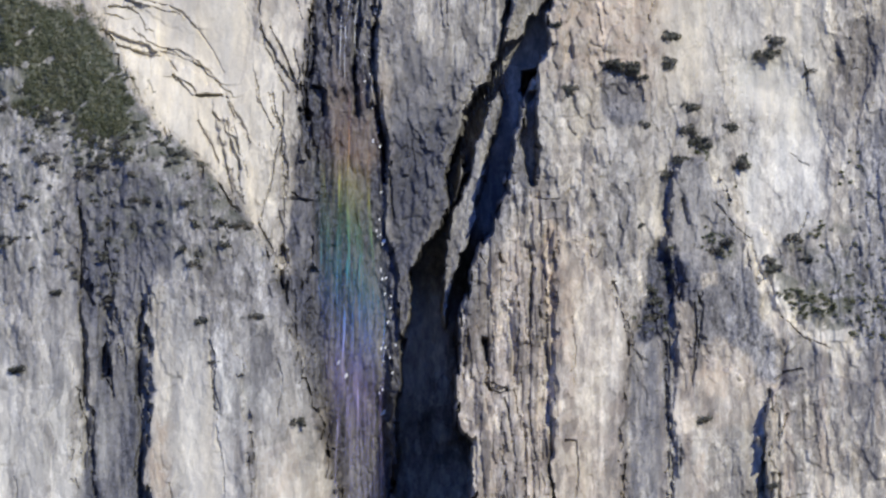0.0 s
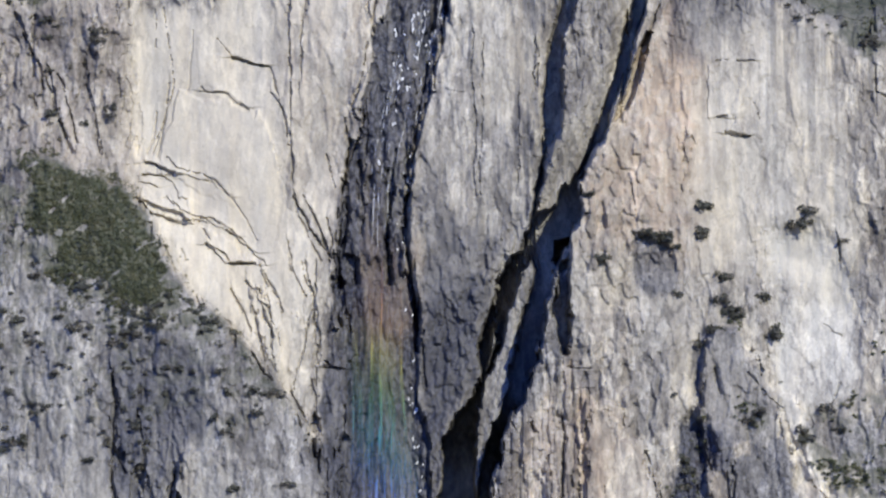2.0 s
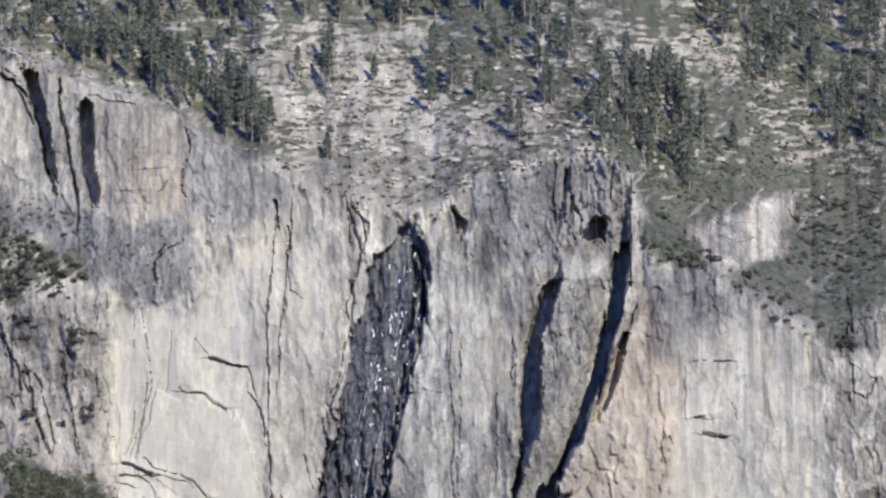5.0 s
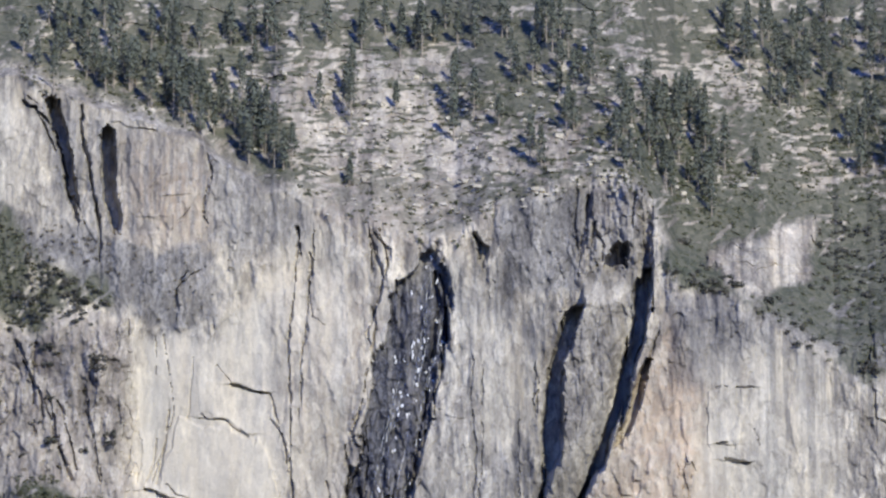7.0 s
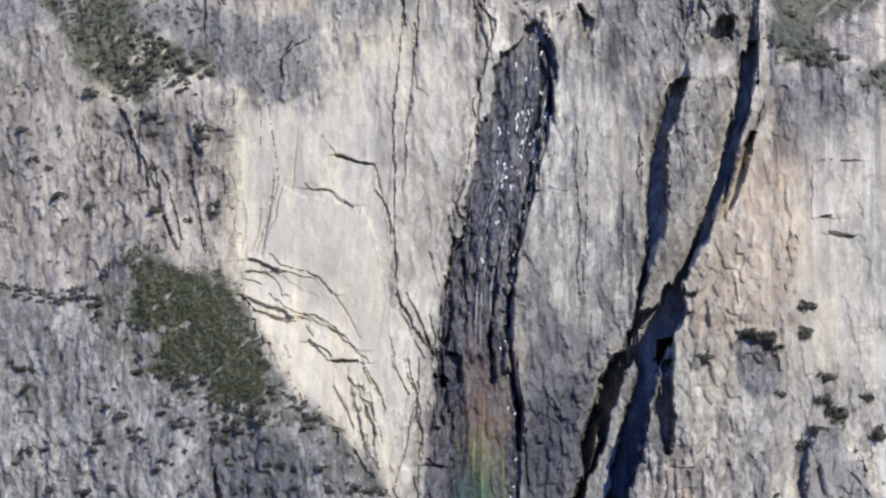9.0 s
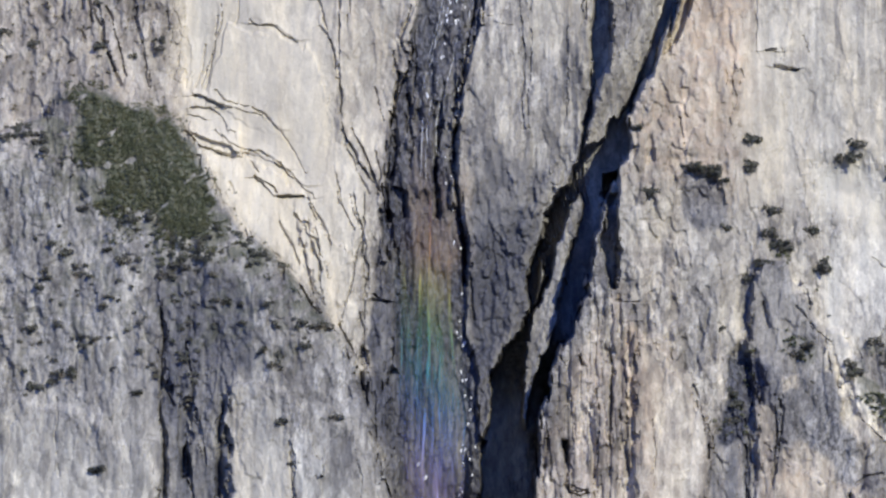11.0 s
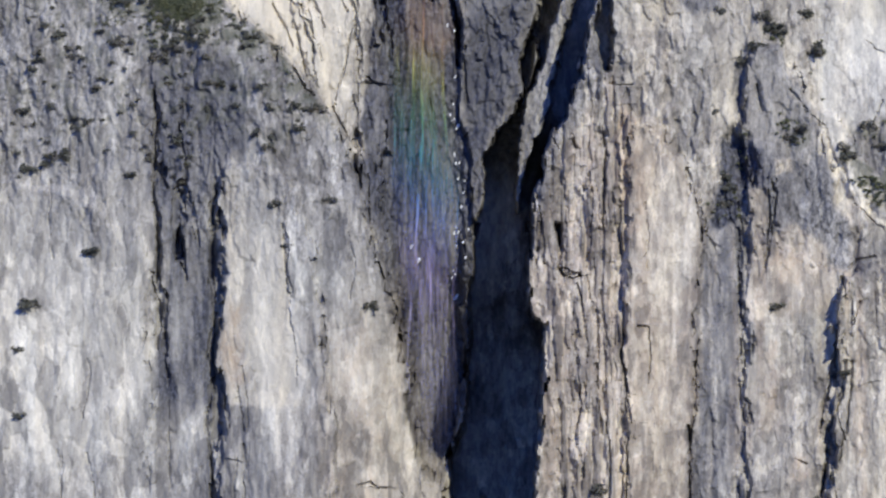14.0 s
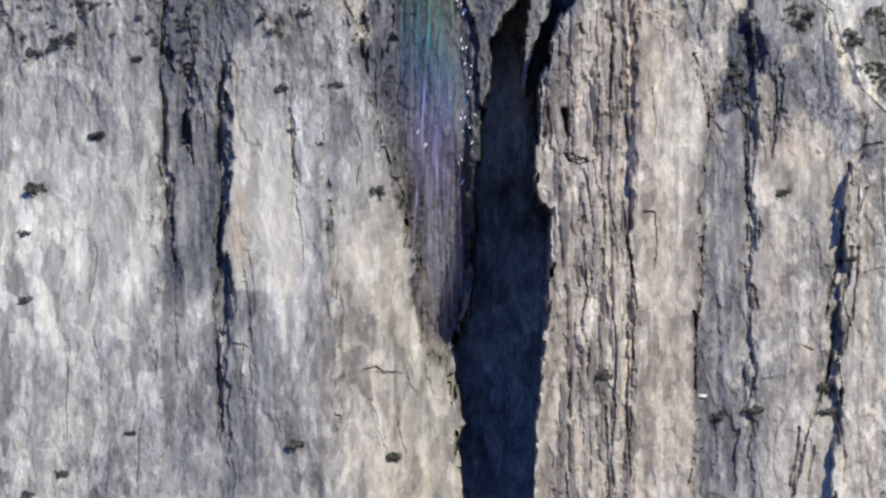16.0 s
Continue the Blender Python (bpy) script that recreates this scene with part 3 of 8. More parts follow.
# open joints and lips
SEAMS = [
    ([(-229.8, 740.4), (-223.4, 727.9), (-220.2, 718.6)], 1.8, 6), ([(-223.4, 727.9), (-219.9, 734.1)], 1.2, 4), ([(-220.2, 718.6), (-219.3, 705.5)], 1.2, 4), ([(-214.5, 707.7), (-209.2, 696.9), (-206.8, 684.5)], 1.3, 5),
    ([(-206.3, 706.2), (-203.2, 700), (-199.9, 687.6), (-196.7, 675.2), (-195, 669.1)], 1.2, 5), ([(-204.3, 681.4), (-201.1, 672.1), (-198, 664.4)], 2.0, 7), ([(-191.1, 701.6), (-187.8, 687.6)], 0.9, 3), ([(-219.8, 696.8), (-218, 686.9)], 1.1, 4),
    ([(-155.5, 743.7), (-154.2, 721.8)], 0.7, 2), ([(-150.9, 743.7), (-146.9, 718.7), (-144.8, 700.1), (-148.6, 687.7), (-150.4, 672.3), (-152.7, 661.5)], 0.8, 2.5), ([(-158.7, 663), (-154.4, 672.3), (-153.1, 687.7)], 0.7, 2), ([(-135, 731.2), (-135.2, 706.3), (-136.6, 697)], 0.6, 1.5),
    ([(-111.7, 715.7), (-106.6, 713.2), (-97.46, 712)], 1.4, 5), ([(-97.46, 712), (-92.91, 711.1), (-89.81, 703.3), (-87.27, 690.9), (-83.52, 678.6), (-82.83, 669.3)], 0.9, 3.5), ([(-121.9, 728.1), (-112.6, 715.7)], 0.6, 1.5),
    ([(-123, 697.7), (-115.4, 696.5), (-109.3, 690.9), (-103.2, 687.2)], 0.9, 3), ([(-129.1, 700.1), (-124.5, 696.4)], 0.7, 2), ([(-160.1, 652.2), (-142, 651.3)], 0.9, 3), ([(-136, 654.4), (-127.9, 652.9), (-120.9, 648.3), (-114.8, 641.6)], 0.9, 3.5),
    ([(-146.7, 661.5), (-142.1, 656.3), (-136, 654.4)], 0.8, 3), ([(-135.6, 627.7), (-129.6, 626.2), (-128.1, 629.3), (-123.6, 626.2)], 0.9, 3), ([(-128.1, 623.2), (-123.5, 617.1)], 0.8, 3), ([(-120.6, 626.2), (-113, 623.8), (-105.4, 614)], 0.7, 2),
    ([(-124.9, 614.9), (-118.9, 611.6), (-115.3, 609.4), (-113.4, 604.9), (-106.8, 604.3), (-100.8, 604.9)], 1.3, 5), ([(-97.8, 603.4), (-91.71, 594.3), (-87.13, 585.2), (-84.06, 577.6)], 1.2, 4), ([(-103.7, 594.2), (-99.14, 588.2), (-93.07, 580.6), (-89.98, 571.5)], 1.2, 4),
    ([(-100.6, 582.1), (-97.42, 568.4), (-93.65, 550.3)], 1.1, 4), ([(-139, 612.4), (-137.4, 606.3)], 0.8, 2), ([(-113.3, 641.6), (-107.1, 632.4), (-97.95, 617.1)], 0.6, 1.5),
    ([(-72.29, 778.3), (-71.58, 765.7), (-70.26, 753.2)], 0.9, 3), ([(-70.26, 753.2), (-62.94, 749.5)], 0.6, 2), ([(-62.28, 663.2), (-59.17, 650.9), (-57.62, 644.8)], 0.7, 2.5),
    ([(-38.09, 759.6), (-36.81, 747), (-37.97, 737.7), (-36.72, 729.9)], 1.5, 5), ([(-40.93, 725.2), (-42.96, 709.6), (-45.93, 700.3), (-48.88, 689.5), (-47.33, 683.3), (-44.91, 682.4)], 1.0, 4), ([(-51.86, 683.3), (-51.79, 672.5)], 1.0, 4),
    ([(-74.15, 641.7), (-66.48, 623.3), (-61.88, 611.1), (-58.85, 607.4)], 1.3, 5), ([(-78.58, 632.5), (-70.93, 617.2), (-64.83, 605)], 0.8, 3), ([(-70.73, 592.8), (-66.11, 577.6), (-66.91, 565.5)], 0.9, 3), ([(-75.33, 605), (-70.68, 586.7)], 0.7, 2.5),
    ([(-3.793, 778.5), (-2.234, 762.8), (-4.625, 747.1), (-5.798, 731.5)], 2.6, 8), ([(1.725, 759.6), (2.673, 740.9)], 1.8, 7), ([(0.8525, 740.9), (-0.6298, 725.3), (-3.637, 716), (-5.11, 700.4)], 1.5, 6), ([(-8.711, 691.1), (-11.7, 681.8), (-14.68, 669.5), (-16.43, 654.1), (-17.59, 641.8)], 1.7, 7),
    ([(-49.67, 671), (-51.7, 658.6), (-53.13, 647.9), (-53.69, 641.4)], 2.0, 7), ([(-44.91, 681.8), (-42.74, 672.5)], 1.4, 5), ([(-29.02, 641.8), (-28.93, 623.4), (-27.65, 605.1), (-27.89, 592.9)], 1.8, 6), ([(-19.09, 641.5), (-19.92, 623.4), (-17.45, 605.1), (-15.29, 586.8), (-13.11, 562.6)], 1.7, 7),
    ([(-51.58, 641.4), (-50.56, 623.3), (-54.37, 609.6), (-55.17, 595.9)], 1.5, 6), ([(-57.46, 621.8), (-55.24, 605), (-53.95, 592.8)], 1.8, 6), ([(-64.33, 617.2), (-59.46, 608.7), (-46.86, 608.1)], 1.3, 5), ([(-46.84, 605), (-46.76, 592.8)], 1.0, 4),
    ([(-62.92, 551.9), (-58.43, 549.8)], 2.6, 7), ([(-13.19, 586.8), (-11.32, 562.6), (-8.857, 538.4)], 1.0, 4), ([(-67.63, 580.6), (-68.03, 556.4), (-65.75, 532.3)], 0.9, 3),
    ([(49.37, 725.4), (50.86, 716.1), (50.52, 700.6)], 0.9, 3.5), ([(100.4, 648.2), (103.3, 629.8)], 0.8, 3), ([(146.2, 714.7), (152.3, 715.4)], 0.8, 3), ([(147.4, 684.4), (151.9, 684.7)], 0.9, 3), ([(151.8, 676), (157.9, 675.1), (163.3, 673.6)], 1.6, 5),
    ([(165.6, 691.5), (168.5, 682.9)], 0.7, 2.5), ([(230, 747.6), (231.3, 732)], 1.5, 5),
    ([(-173.8, 508.1), (-169.7, 496.4), (-166.1, 492)], 2.4, 7), ([(-160.1, 490.5), (-157, 484.5), (-153.3, 477.1)], 3.0, 8), ([(-174.1, 478.4), (-171.5, 463.4), (-171.1, 445.5)], 2.2, 7), ([(-154.4, 472.6), (-151.3, 463.6)], 1.4, 5), ([(-156.5, 457.6), (-156.2, 442.7)], 1.0, 4),
    ([(-166.4, 433.6), (-167, 418.7), (-165, 403.9)], 2.0, 6), ([(-172.5, 442.5), (-172, 412.7)], 0.9, 3), ([(-228.7, 495.9), (-228.7, 471.9), (-227.1, 454)], 0.8, 2.5), ([(-68.04, 509.1), (-65.83, 498.9), (-64.24, 491.4)], 1.2, 5), ([(-106.2, 473), (-104.5, 455.1), (-102.1, 437.2)], 1.4, 4),
    ([(-60.49, 500.4), (-59.93, 479.4), (-57.62, 461.5), (-52.43, 449.6)], 1.1, 4), ([(116.6, 481), (117.2, 470.5)], 1.0, 4), ([(133, 472.1), (135.9, 451.3), (136.8, 418.5), (137.4, 388.8)], 1.2, 5), ([(149.3, 499.3), (150.8, 475.3), (147.8, 451.4)], 1.4, 4),
    ([(80.6, 420.4), (87.11, 420.4), (87.76, 403.2), (86.62, 388.4)], 0.7, 3), ([(72.23, 438.7), (72.97, 403.1), (76.9, 382.4)], 0.9, 3), ([(84.02, 456.8), (86.37, 465.7)], 0.6, 2), ([(198.1, 433.9), (194.3, 422)], 1.0, 4),
    ([(107.9, 409.3), (110.2, 406.4)], 1.2, 3), ([(190.8, 451.7), (196.7, 455.4), (205.6, 457.3)], 1.4, 4), ([(44, 450.4), (41.94, 447.4), (48.47, 446.9)], 1.2, 5), ([(38.81, 474.3), (40.07, 462.3)], 2.6, 8), ([(29, 474.2), (32.05, 462.3), (31.24, 450.3)], 1.2, 5),
    ([(73.99, 395.1), (77.08, 371.4), (75.73, 347.7), (74.39, 324), (73.76, 279.8)], 1.1, 5), ([(59.16, 400.6), (60.75, 383.1), (61.45, 365.3)], 1.3, 5), ([(61.15, 318), (62.92, 270.2)], 1.6, 5), ([(110.9, 401.1), (110.1, 377.6), (108.2, 353.9), (108.3, 327.3)], 1.5, 6),
    ([(134.6, 389.7), (137.7, 366), (138.3, 342.3)], 1.2, 4), ([(134.8, 336.4), (134.3, 321.6)], 1.3, 4), ([(130.5, 306.8), (129, 295), (128.5, 274.4)], 1.3, 4), ([(162.9, 307.1), (160, 289.4), (157.9, 277.6)], 1.4, 5),
    ([(170.3, 298.3), (167.9, 280.6)], 1.0, 4), ([(108.4, 291.9), (104.1, 277.1)], 1.0, 4), ([(118.7, 312.6), (120.2, 294.9), (117.3, 283.1)], 0.9, 3), ([(162.8, 351.4), (170.2, 348.5)], 1.0, 4), ([(189.3, 401.8), (187.8, 384.2), (182, 366.4), (180.5, 348.6), (177.6, 330.9)], 2.0, 7),
    ([(193.7, 401.8), (190.8, 372.4), (184.9, 342.7)], 1.3, 5), ([(-164.5, 398.7), (-164.6, 363.3), (-162.9, 333.7)], 0.9, 3), ([(-143.5, 381.3), (-143.9, 369.4), (-141.6, 351.6), (-141.3, 333.9), (-139.6, 316.1)], 1.3, 5), ([(-126, 399), (-123.4, 381.5), (-122.5, 363.7)], 0.9, 3),
    ([(-128.3, 351.8), (-129.5, 334), (-127.1, 313.3)], 0.9, 3), ([(-64.49, 336.6), (-58.59, 337.6), (-54.13, 334.7), (-49.7, 334.7)], 1.2, 5), ([(-61.35, 319.8), (-59.74, 308), (-56.07, 296.2)], 0.8, 3), ([(-47.97, 311.1), (-44.92, 302.2)], 0.8, 3), ([(-206.7, 351), (-203.5, 336.3), (-202.4, 324.4)], 0.7, 2.5),
    ([(-182.3, 303.9), (-181.7, 268)], 0.8, 3), ([(-221.6, 353.9), (-219.5, 321.3)], 0.8, 2),
    ([(-229.5, 875.5), (-223.2, 870.8), (-216.7, 859.5), (-211.7, 846.7)], 1.4, 5), ([(-226.5, 878.8), (-218.6, 870.8)], 1.2, 4), ([(-197.7, 872.5), (-195.9, 850), (-192.5, 837.2), (-189.7, 824.5), (-186.8, 808.6), (-185, 783.3)], 1.2, 5), ([(-200.3, 821.3), (-193.8, 805.4)], 0.9, 3),
    ([(-79.14, 804.4), (-77.81, 796.5), (-77.07, 787)], 1.9, 7), ([(-72.84, 790.2), (-70.85, 777.2)], 1.2, 5), ([(-40.92, 804.6), (-39.26, 790.3), (-38.54, 777.7)], 1.2, 5), ([(-34.79, 803), (-31.66, 793.5), (-30, 777.4)], 1.6, 6),
    ([(-145.6, 767.7), (-136.7, 777.2), (-127.6, 782)], 0.8, 3), ([(-144.1, 767.8), (-142.4, 756.8)], 0.8, 3), ([(-128.1, 805.7), (-130.6, 812.1), (-125.7, 844)], 0.9, 3), ([(-166, 859.8), (-156.7, 858.2)], 0.9, 3), ([(-143.4, 807.2), (-137.4, 815.2)], 0.7, 2),
    ([(72.33, 825.8), (70.74, 809.9), (73.12, 790.9)], 1.0, 4), ([(77.84, 822.6), (78.34, 797.2)], 1.3, 5), ([(81.44, 806.7), (80.47, 794.1)], 2.0, 6),
]
SEAMS += [
    ([(62.25, 521.8), (63.77, 509.7), (63.22, 485.7), (62.66, 470.7)], 1.6, 6), ([(40.08, 473.6), (40.72, 458.6), (41.65, 446.7)], 2.2, 7), ([(41.65, 446.7), (47.59, 445.3), (52.03, 446.8)], 1.5, 6), ([(51.87, 503.7), (51.91, 491.6)], 1.2, 5), ([(35.43, 521.6), (39.94, 512.6)], 1.4, 5),
    ([(111.4, 487.5), (114.9, 477.1), (117.3, 468.1)], 1.3, 6), ([(107.8, 495), (111.4, 487.5)], 0.7, 3), ([(151.5, 498.3), (154.5, 489.3), (152.3, 474.3), (150.5, 462.3)], 1.6, 5), ([(133.7, 486.2), (135.1, 474.2), (135.7, 462.2)], 1.0, 4), ([(144.3, 549.4), (146.6, 534.4)], 1.6, 4),
    ([(135.4, 567.5), (134.7, 561.5)], 1.2, 4), ([(84.62, 485.9), (87.01, 467.9), (85.24, 450)], 0.6, 2), ([(66.67, 549), (78.61, 548.4)], 0.8, 3), ([(67.37, 490.2), (68.57, 484.3), (70.95, 483.4)], 1.5, 5), ([(27.49, 497.5), (29.68, 473.5), (27.7, 449.6)], 1.2, 5),
    ([(168.1, 537.5), (171, 528.5)], 1.0, 3), ([(194.6, 486.6), (206.4, 474.7), (220.6, 468.8)], 0.9, 3), ([(161.6, 546.5), (171, 534.5), (179.9, 527)], 0.9, 3), ([(201.1, 572.5), (210, 566.5)], 0.7, 2), ([(209.8, 540.8), (204.4, 528.7)], 0.8, 2.5),
]
for line, wide, deep in SEAMS:
    seam(line, wide, deep)
# grooves between the slabs of the chute
BACK += 5 * area([(-30.86, 655.4), (-26.95, 655.4), (-26.94, 624.9), (-28.45, 597.4), (-27.48, 590.7), (-30.78, 590.7), (-30.41, 612.6)], 0.8, 0.5)
BACK += 5 * area([(-21.21, 652.4), (-17, 652.5), (-17.94, 624.9), (-18.72, 612.7), (-15.57, 597.5), (-11.84, 582.4), (-12.79, 556.6), (-14.88, 556.6), (-15.73, 582.3), (-20.75, 606.6)], 0.8, 0.5)
BACK += 4.5 * area([(-53.67, 652.1), (-50.66, 652.2), (-49.14, 624.7), (-51.35, 608.8), (-44.73, 606.4), (-44.27, 592.7), (-54.14, 591.1), (-55.55, 608.8)], 0.8, 0.6)
BACK += 4.5 * area([(-57.2, 597.2), (-53.61, 597.2), (-52.53, 582), (-53.86, 568.4), (-56.27, 569.9)], 0.8, 0.6)
BACK += 4 * area([(-44.76, 661.4), (-42.35, 661.4), (-42.64, 633.9), (-44.27, 618.6)], 0.8, 0.6)
BACK += 30 * area([(60.4, 615.9), (67.88, 617.7), (67.96, 601.3), (63.18, 597.6), (59.56, 604.3)], 0.9, 0.5)
BACK += 15 * area([(109.1, 731.8), (112.4, 731.1), (109.9, 719.3), (106.8, 709.4), (103.7, 700.1), (100.6, 690.8), (95.77, 683.3), (91.53, 681.5), (94, 689.8), (97.69, 700.7), (100.8, 711.5), (105.7, 723)], 0.8, 0.4)
BACK += 9 * area([(-161.7, 468), (-159.1, 472.5), (-157.1, 460.6), (-155.9, 455.2), (-161.5, 453.1)], 0.8, 0.3)
BACK += 9 * area([(17.51, 798.5), (19.35, 795.4), (22.41, 794.4), (24.25, 792.2), (21.22, 781.1), (19.37, 785.9)], 0.9, 0.3)
# small roofs in the headwall: the rock above each lip juts out and throws a shadow below
ROOFS = [
    ([(-162, 641.5), (-153.8, 637.8), (-146.2, 633.5), (-138.7, 630.8), (-133.5, 626.2)], 4.6, 9), ([(-159.9, 659.9), (-152.6, 656.9), (-141.1, 653.5)], 2.2, 7), ([(-111.7, 716), (-106.6, 713.9), (-95.95, 712)], 1.3, 6), ([(-125.6, 615.5), (-115.3, 610.1)], 1.0, 5),
    ([(-114, 605.5), (-100.2, 605.5)], 1.3, 5), ([(-123.6, 698.3), (-115.4, 696.8), (-102.3, 687.2)], 0.8, 5), ([(151.2, 676.7), (157.9, 675.7), (164.5, 673.9)], 1.8, 6), ([(146.2, 715.7), (152.9, 715.7)], 0.9, 4), ([(146.5, 685), (152.5, 685.3)], 1.0, 4),
    ([(0.9376, 700.4), (11.52, 698.6)], 1.0, 5), ([(-48.85, 683.9), (-44.31, 682.4)], 1.2, 4), ([(-65.38, 336.9), (-58.6, 337.9), (-54.14, 335.5), (-44.68, 335.3)], 1.4, 6), ([(-134.2, 349.3), (-125.2, 346.7)], 1.3, 6), ([(196.5, 390), (208.3, 391.9)], 1.0, 5),
    ([(-181.4, 862.3), (-169.1, 860.4), (-156.7, 857.9)], 1.2, 4), ([(120.5, 893.5), (128.2, 892.8)], 1.0, 4), ([(-152.9, 821.5), (-137.6, 822.5)], 0.8, 5), ([(-166.4, 810.3), (-149.6, 809.4)], 0.6, 4), ([(41.05, 448), (51.43, 448.1)], 1.5, 6), ([(68.83, 537.7), (80.76, 537.2)], 1.0, 5),
]
for lip, out, taper in ROOFS:
    cut = box_of(lip, 4 * taper)
    ends = lip[0][0], lip[-1][0]
    above = GZ[cut] - np.interp(GX[cut], [p[0] for p in lip], [p[1] for p in lip]) + 0.5 * (WZ[cut] - GZ[cut])
    along = smooth(GX[cut], ends[0] - 1.2, ends[0] + 1.2) * smooth(ends[1] - GX[cut], -1.2, 1.2)
    BACK[cut] -= out * along * smooth(above, -0.4, 0.4) * np.exp(-np.maximum(above, 0) / taper)
# joints, ribs and grain of the rock
calm = area([(-168.4, 745.7), (-124.2, 742.9), (-100.6, 783.9), (-85.3, 784), (-83.3, 647.1), (-61.7, 610.5), (-78.7, 537.6), (-109, 567.5), (-145.7, 603.7), (-161.5, 640.3), (-168.4, 677.3)], 10)
calm = np.maximum(calm, 0.7 * area([(130.6, 741.5), (221.3, 742.1), (219.3, 588.5), (130, 606)], 14))
calm = np.maximum(calm, 0.7 * area([(-112.8, 783.8), (-51.8, 784.2), (-50.2, 647.3), (-55.6, 604.4), (-80, 628.7)], 10))
calm = np.maximum(calm, 0.25 * area([(9.3, 768.9), (54.9, 769.2), (52, 678.9), (37.2, 611.3), (-1.9, 629.3)], 8))
ribs = area([(38.9, 552.5), (68.7, 558.8), (77.8, 528.7), (77.5, 227.1), (33.6, 226.7), (30.9, 414.6), (23.1, 474.2)], 5)
calm = np.maximum(calm, 0.5 * in_tower)
rough = 1.0 - 0.82 * calm - 0.52 * in_buttress * smooth(520 - GZ, 0, 60)
in_plateau = smooth(over, 0, 14)
rough = rough * (1 - 0.75 * in_plateau)
zones = smooth(fractal(GX / 34, GZ / 60, 3, 84), -0.3, 0.3)
rough = rough * (0.75 + 0.35 * zones)
jx = GX + 3.0 * fractal(GX / 14, GZ / 30, 3, 41) + 0.03 * GZ
jz = GZ + 8 * fractal(GX / 16, GZ / 30, 3, 43)
patchy = 0.25 + 1.3 * smooth(fractal(GX / 30, GZ / 55, 3, 45), -0.35, 0.75)
v0, s0, e0 = slabs(jx, jz, 24.0, 75.0, 90)
v1, s1, e1 = slabs(jx, jz, 10.0, 40.0, 100)
kx = GX + 0.9 * fractal(GX / 12, GZ / 18, 2, 44) + 0.03 * GZ
kz = GZ + 3 * fractal(GX / 12, GZ / 20, 2, 46)
v2, s2, e2 = slabs(kx, kz, 4.2, 15.0, 200)
v3, s3, e3 = slabs(kx, kz, 2.6, 5.5, 300)
v6, s6, e6 = slabs(kx, kz, 5.5, 8.0, 350)
relief = 1.6 * (v0 - 0.5) + 3.0 * s0 + patchy * (1.0 * (v1 - 0.5) + 1.6 * s1 + 0.6 * (v2 - 0.5) + 1.1 * s2 + 0.6 * (v3 - 0.5) + 1.1 * s3)
relief += 0.55 * fractal(GX / 5, GZ / 13, 4, 53, 0.55) + 1.6 * fractal(GX / 13, GZ / 34, 2, 54)
fx = kx + 0.35 * soft_noise(GX / 1.6, GZ / 2.2, 58) + 0.5 * soft_noise(GX / 4, GZ / 6, 59)


def fissures(wide, high, thin, seed):
    """Broken lines of narrow upright fissures."""
    line = soft_noise(fx / wide, GZ / high, seed)
    return np.exp(-(line / thin) ** 2) * smooth(fractal(GX / 13, GZ / 22, 2, seed + 1), 0.2, 0.6)


relief += (1 - 0.85 * calm) * (2.6 * fissures(9, 55, 0.045, 150) + 1.6 * fissures(5, 22, 0.07, 160) + 0.6 * fissures(2.6, 15, 0.1, 170))
# thin sheets left standing proud of the face, sharp-edged
w1, t1, f1 = slabs(jx + 1.2 * soft_noise(GX / 3, GZ / 4, 56), jz, 9.0, 25.0, 620)
w2, t2, f2 = slabs(kx + 0.8 * soft_noise(GX / 2, GZ / 3, 60), kz + 6 * soft_noise(GX / 5, GZ / 20, 61), 5.0, 14.0, 640)
w3, t3, f3 = slabs(kx + 0.6 * soft_noise(GX / 1.7, GZ / 2.4, 62), kz, 3.6, 6.5, 660)
sheet_a, sheet_b, sheet_c = (w1 > 0.64) * (0.6 + w1), (w2 > 0.7) * (0.6 + w2), (w3 > 0.76) * (0.6 + w3)
relief -= (1 - 0.45 * in_buttress) * (1.4 * sheet_a + 0.9 * sheet_b + 0.6 * sheet_c - 0.7 * (w2 < 0.12) - 0.4 * (w3 < 0.1))
gap = smooth(soft_noise(GX / 17, GZ / 30, 55), 0.05, 0.5)
relief += gap * 0.3 * np.exp(-(e1 / 0.06) ** 2) + patchy * (0.45 * np.exp(-(e2 / 0.12) ** 2) + 0.3 * np.exp(-(e3 / 0.16) ** 2)) * (1 - calm)
knobs = np.clip(in_buttress * smooth(GZ, 440, 500) + 0.8 * in_left_wall + 0.8 * in_right * smooth(GZ, 470, 540) * smooth(700 - GZ, 0, 60) * smooth(150 - GX, 0, 40)
                + 0.9 * area([(-18.5, 647.6), (13.1, 629.4), (37.2, 617.4), (28.3, 593), (19.7, 531.9), (-13, 531.6)], 10), 0, 1)
knobs = knobs * (1 - 0.8 * area([(173.3, 608.3), (260.2, 615.1), (259.7, 545.4), (199.9, 517.8), (176.2, 553.7)], 10))
knob_zone = area([(73.31, 654.3), (83.94, 672.8), (91.5, 675.9), (106.5, 666.7), (115.4, 642.1), (121.1, 605.4), (105.9, 581), (78.98, 581), (70.1, 605.3)], 6)
relief += area([(-12.36, 605.1), (25.13, 605.2), (28.12, 586.9), (19.16, 550.6), (7.264, 523.4), (1.343, 507.8), (-10.55, 507.8), (-13.71, 562.6)], 8) * (1.5 * (v6 - 0.5) + 1.4 * s6 + 1.6 * (v2 - 0.5) + 0.5 * (v3 - 0.5))
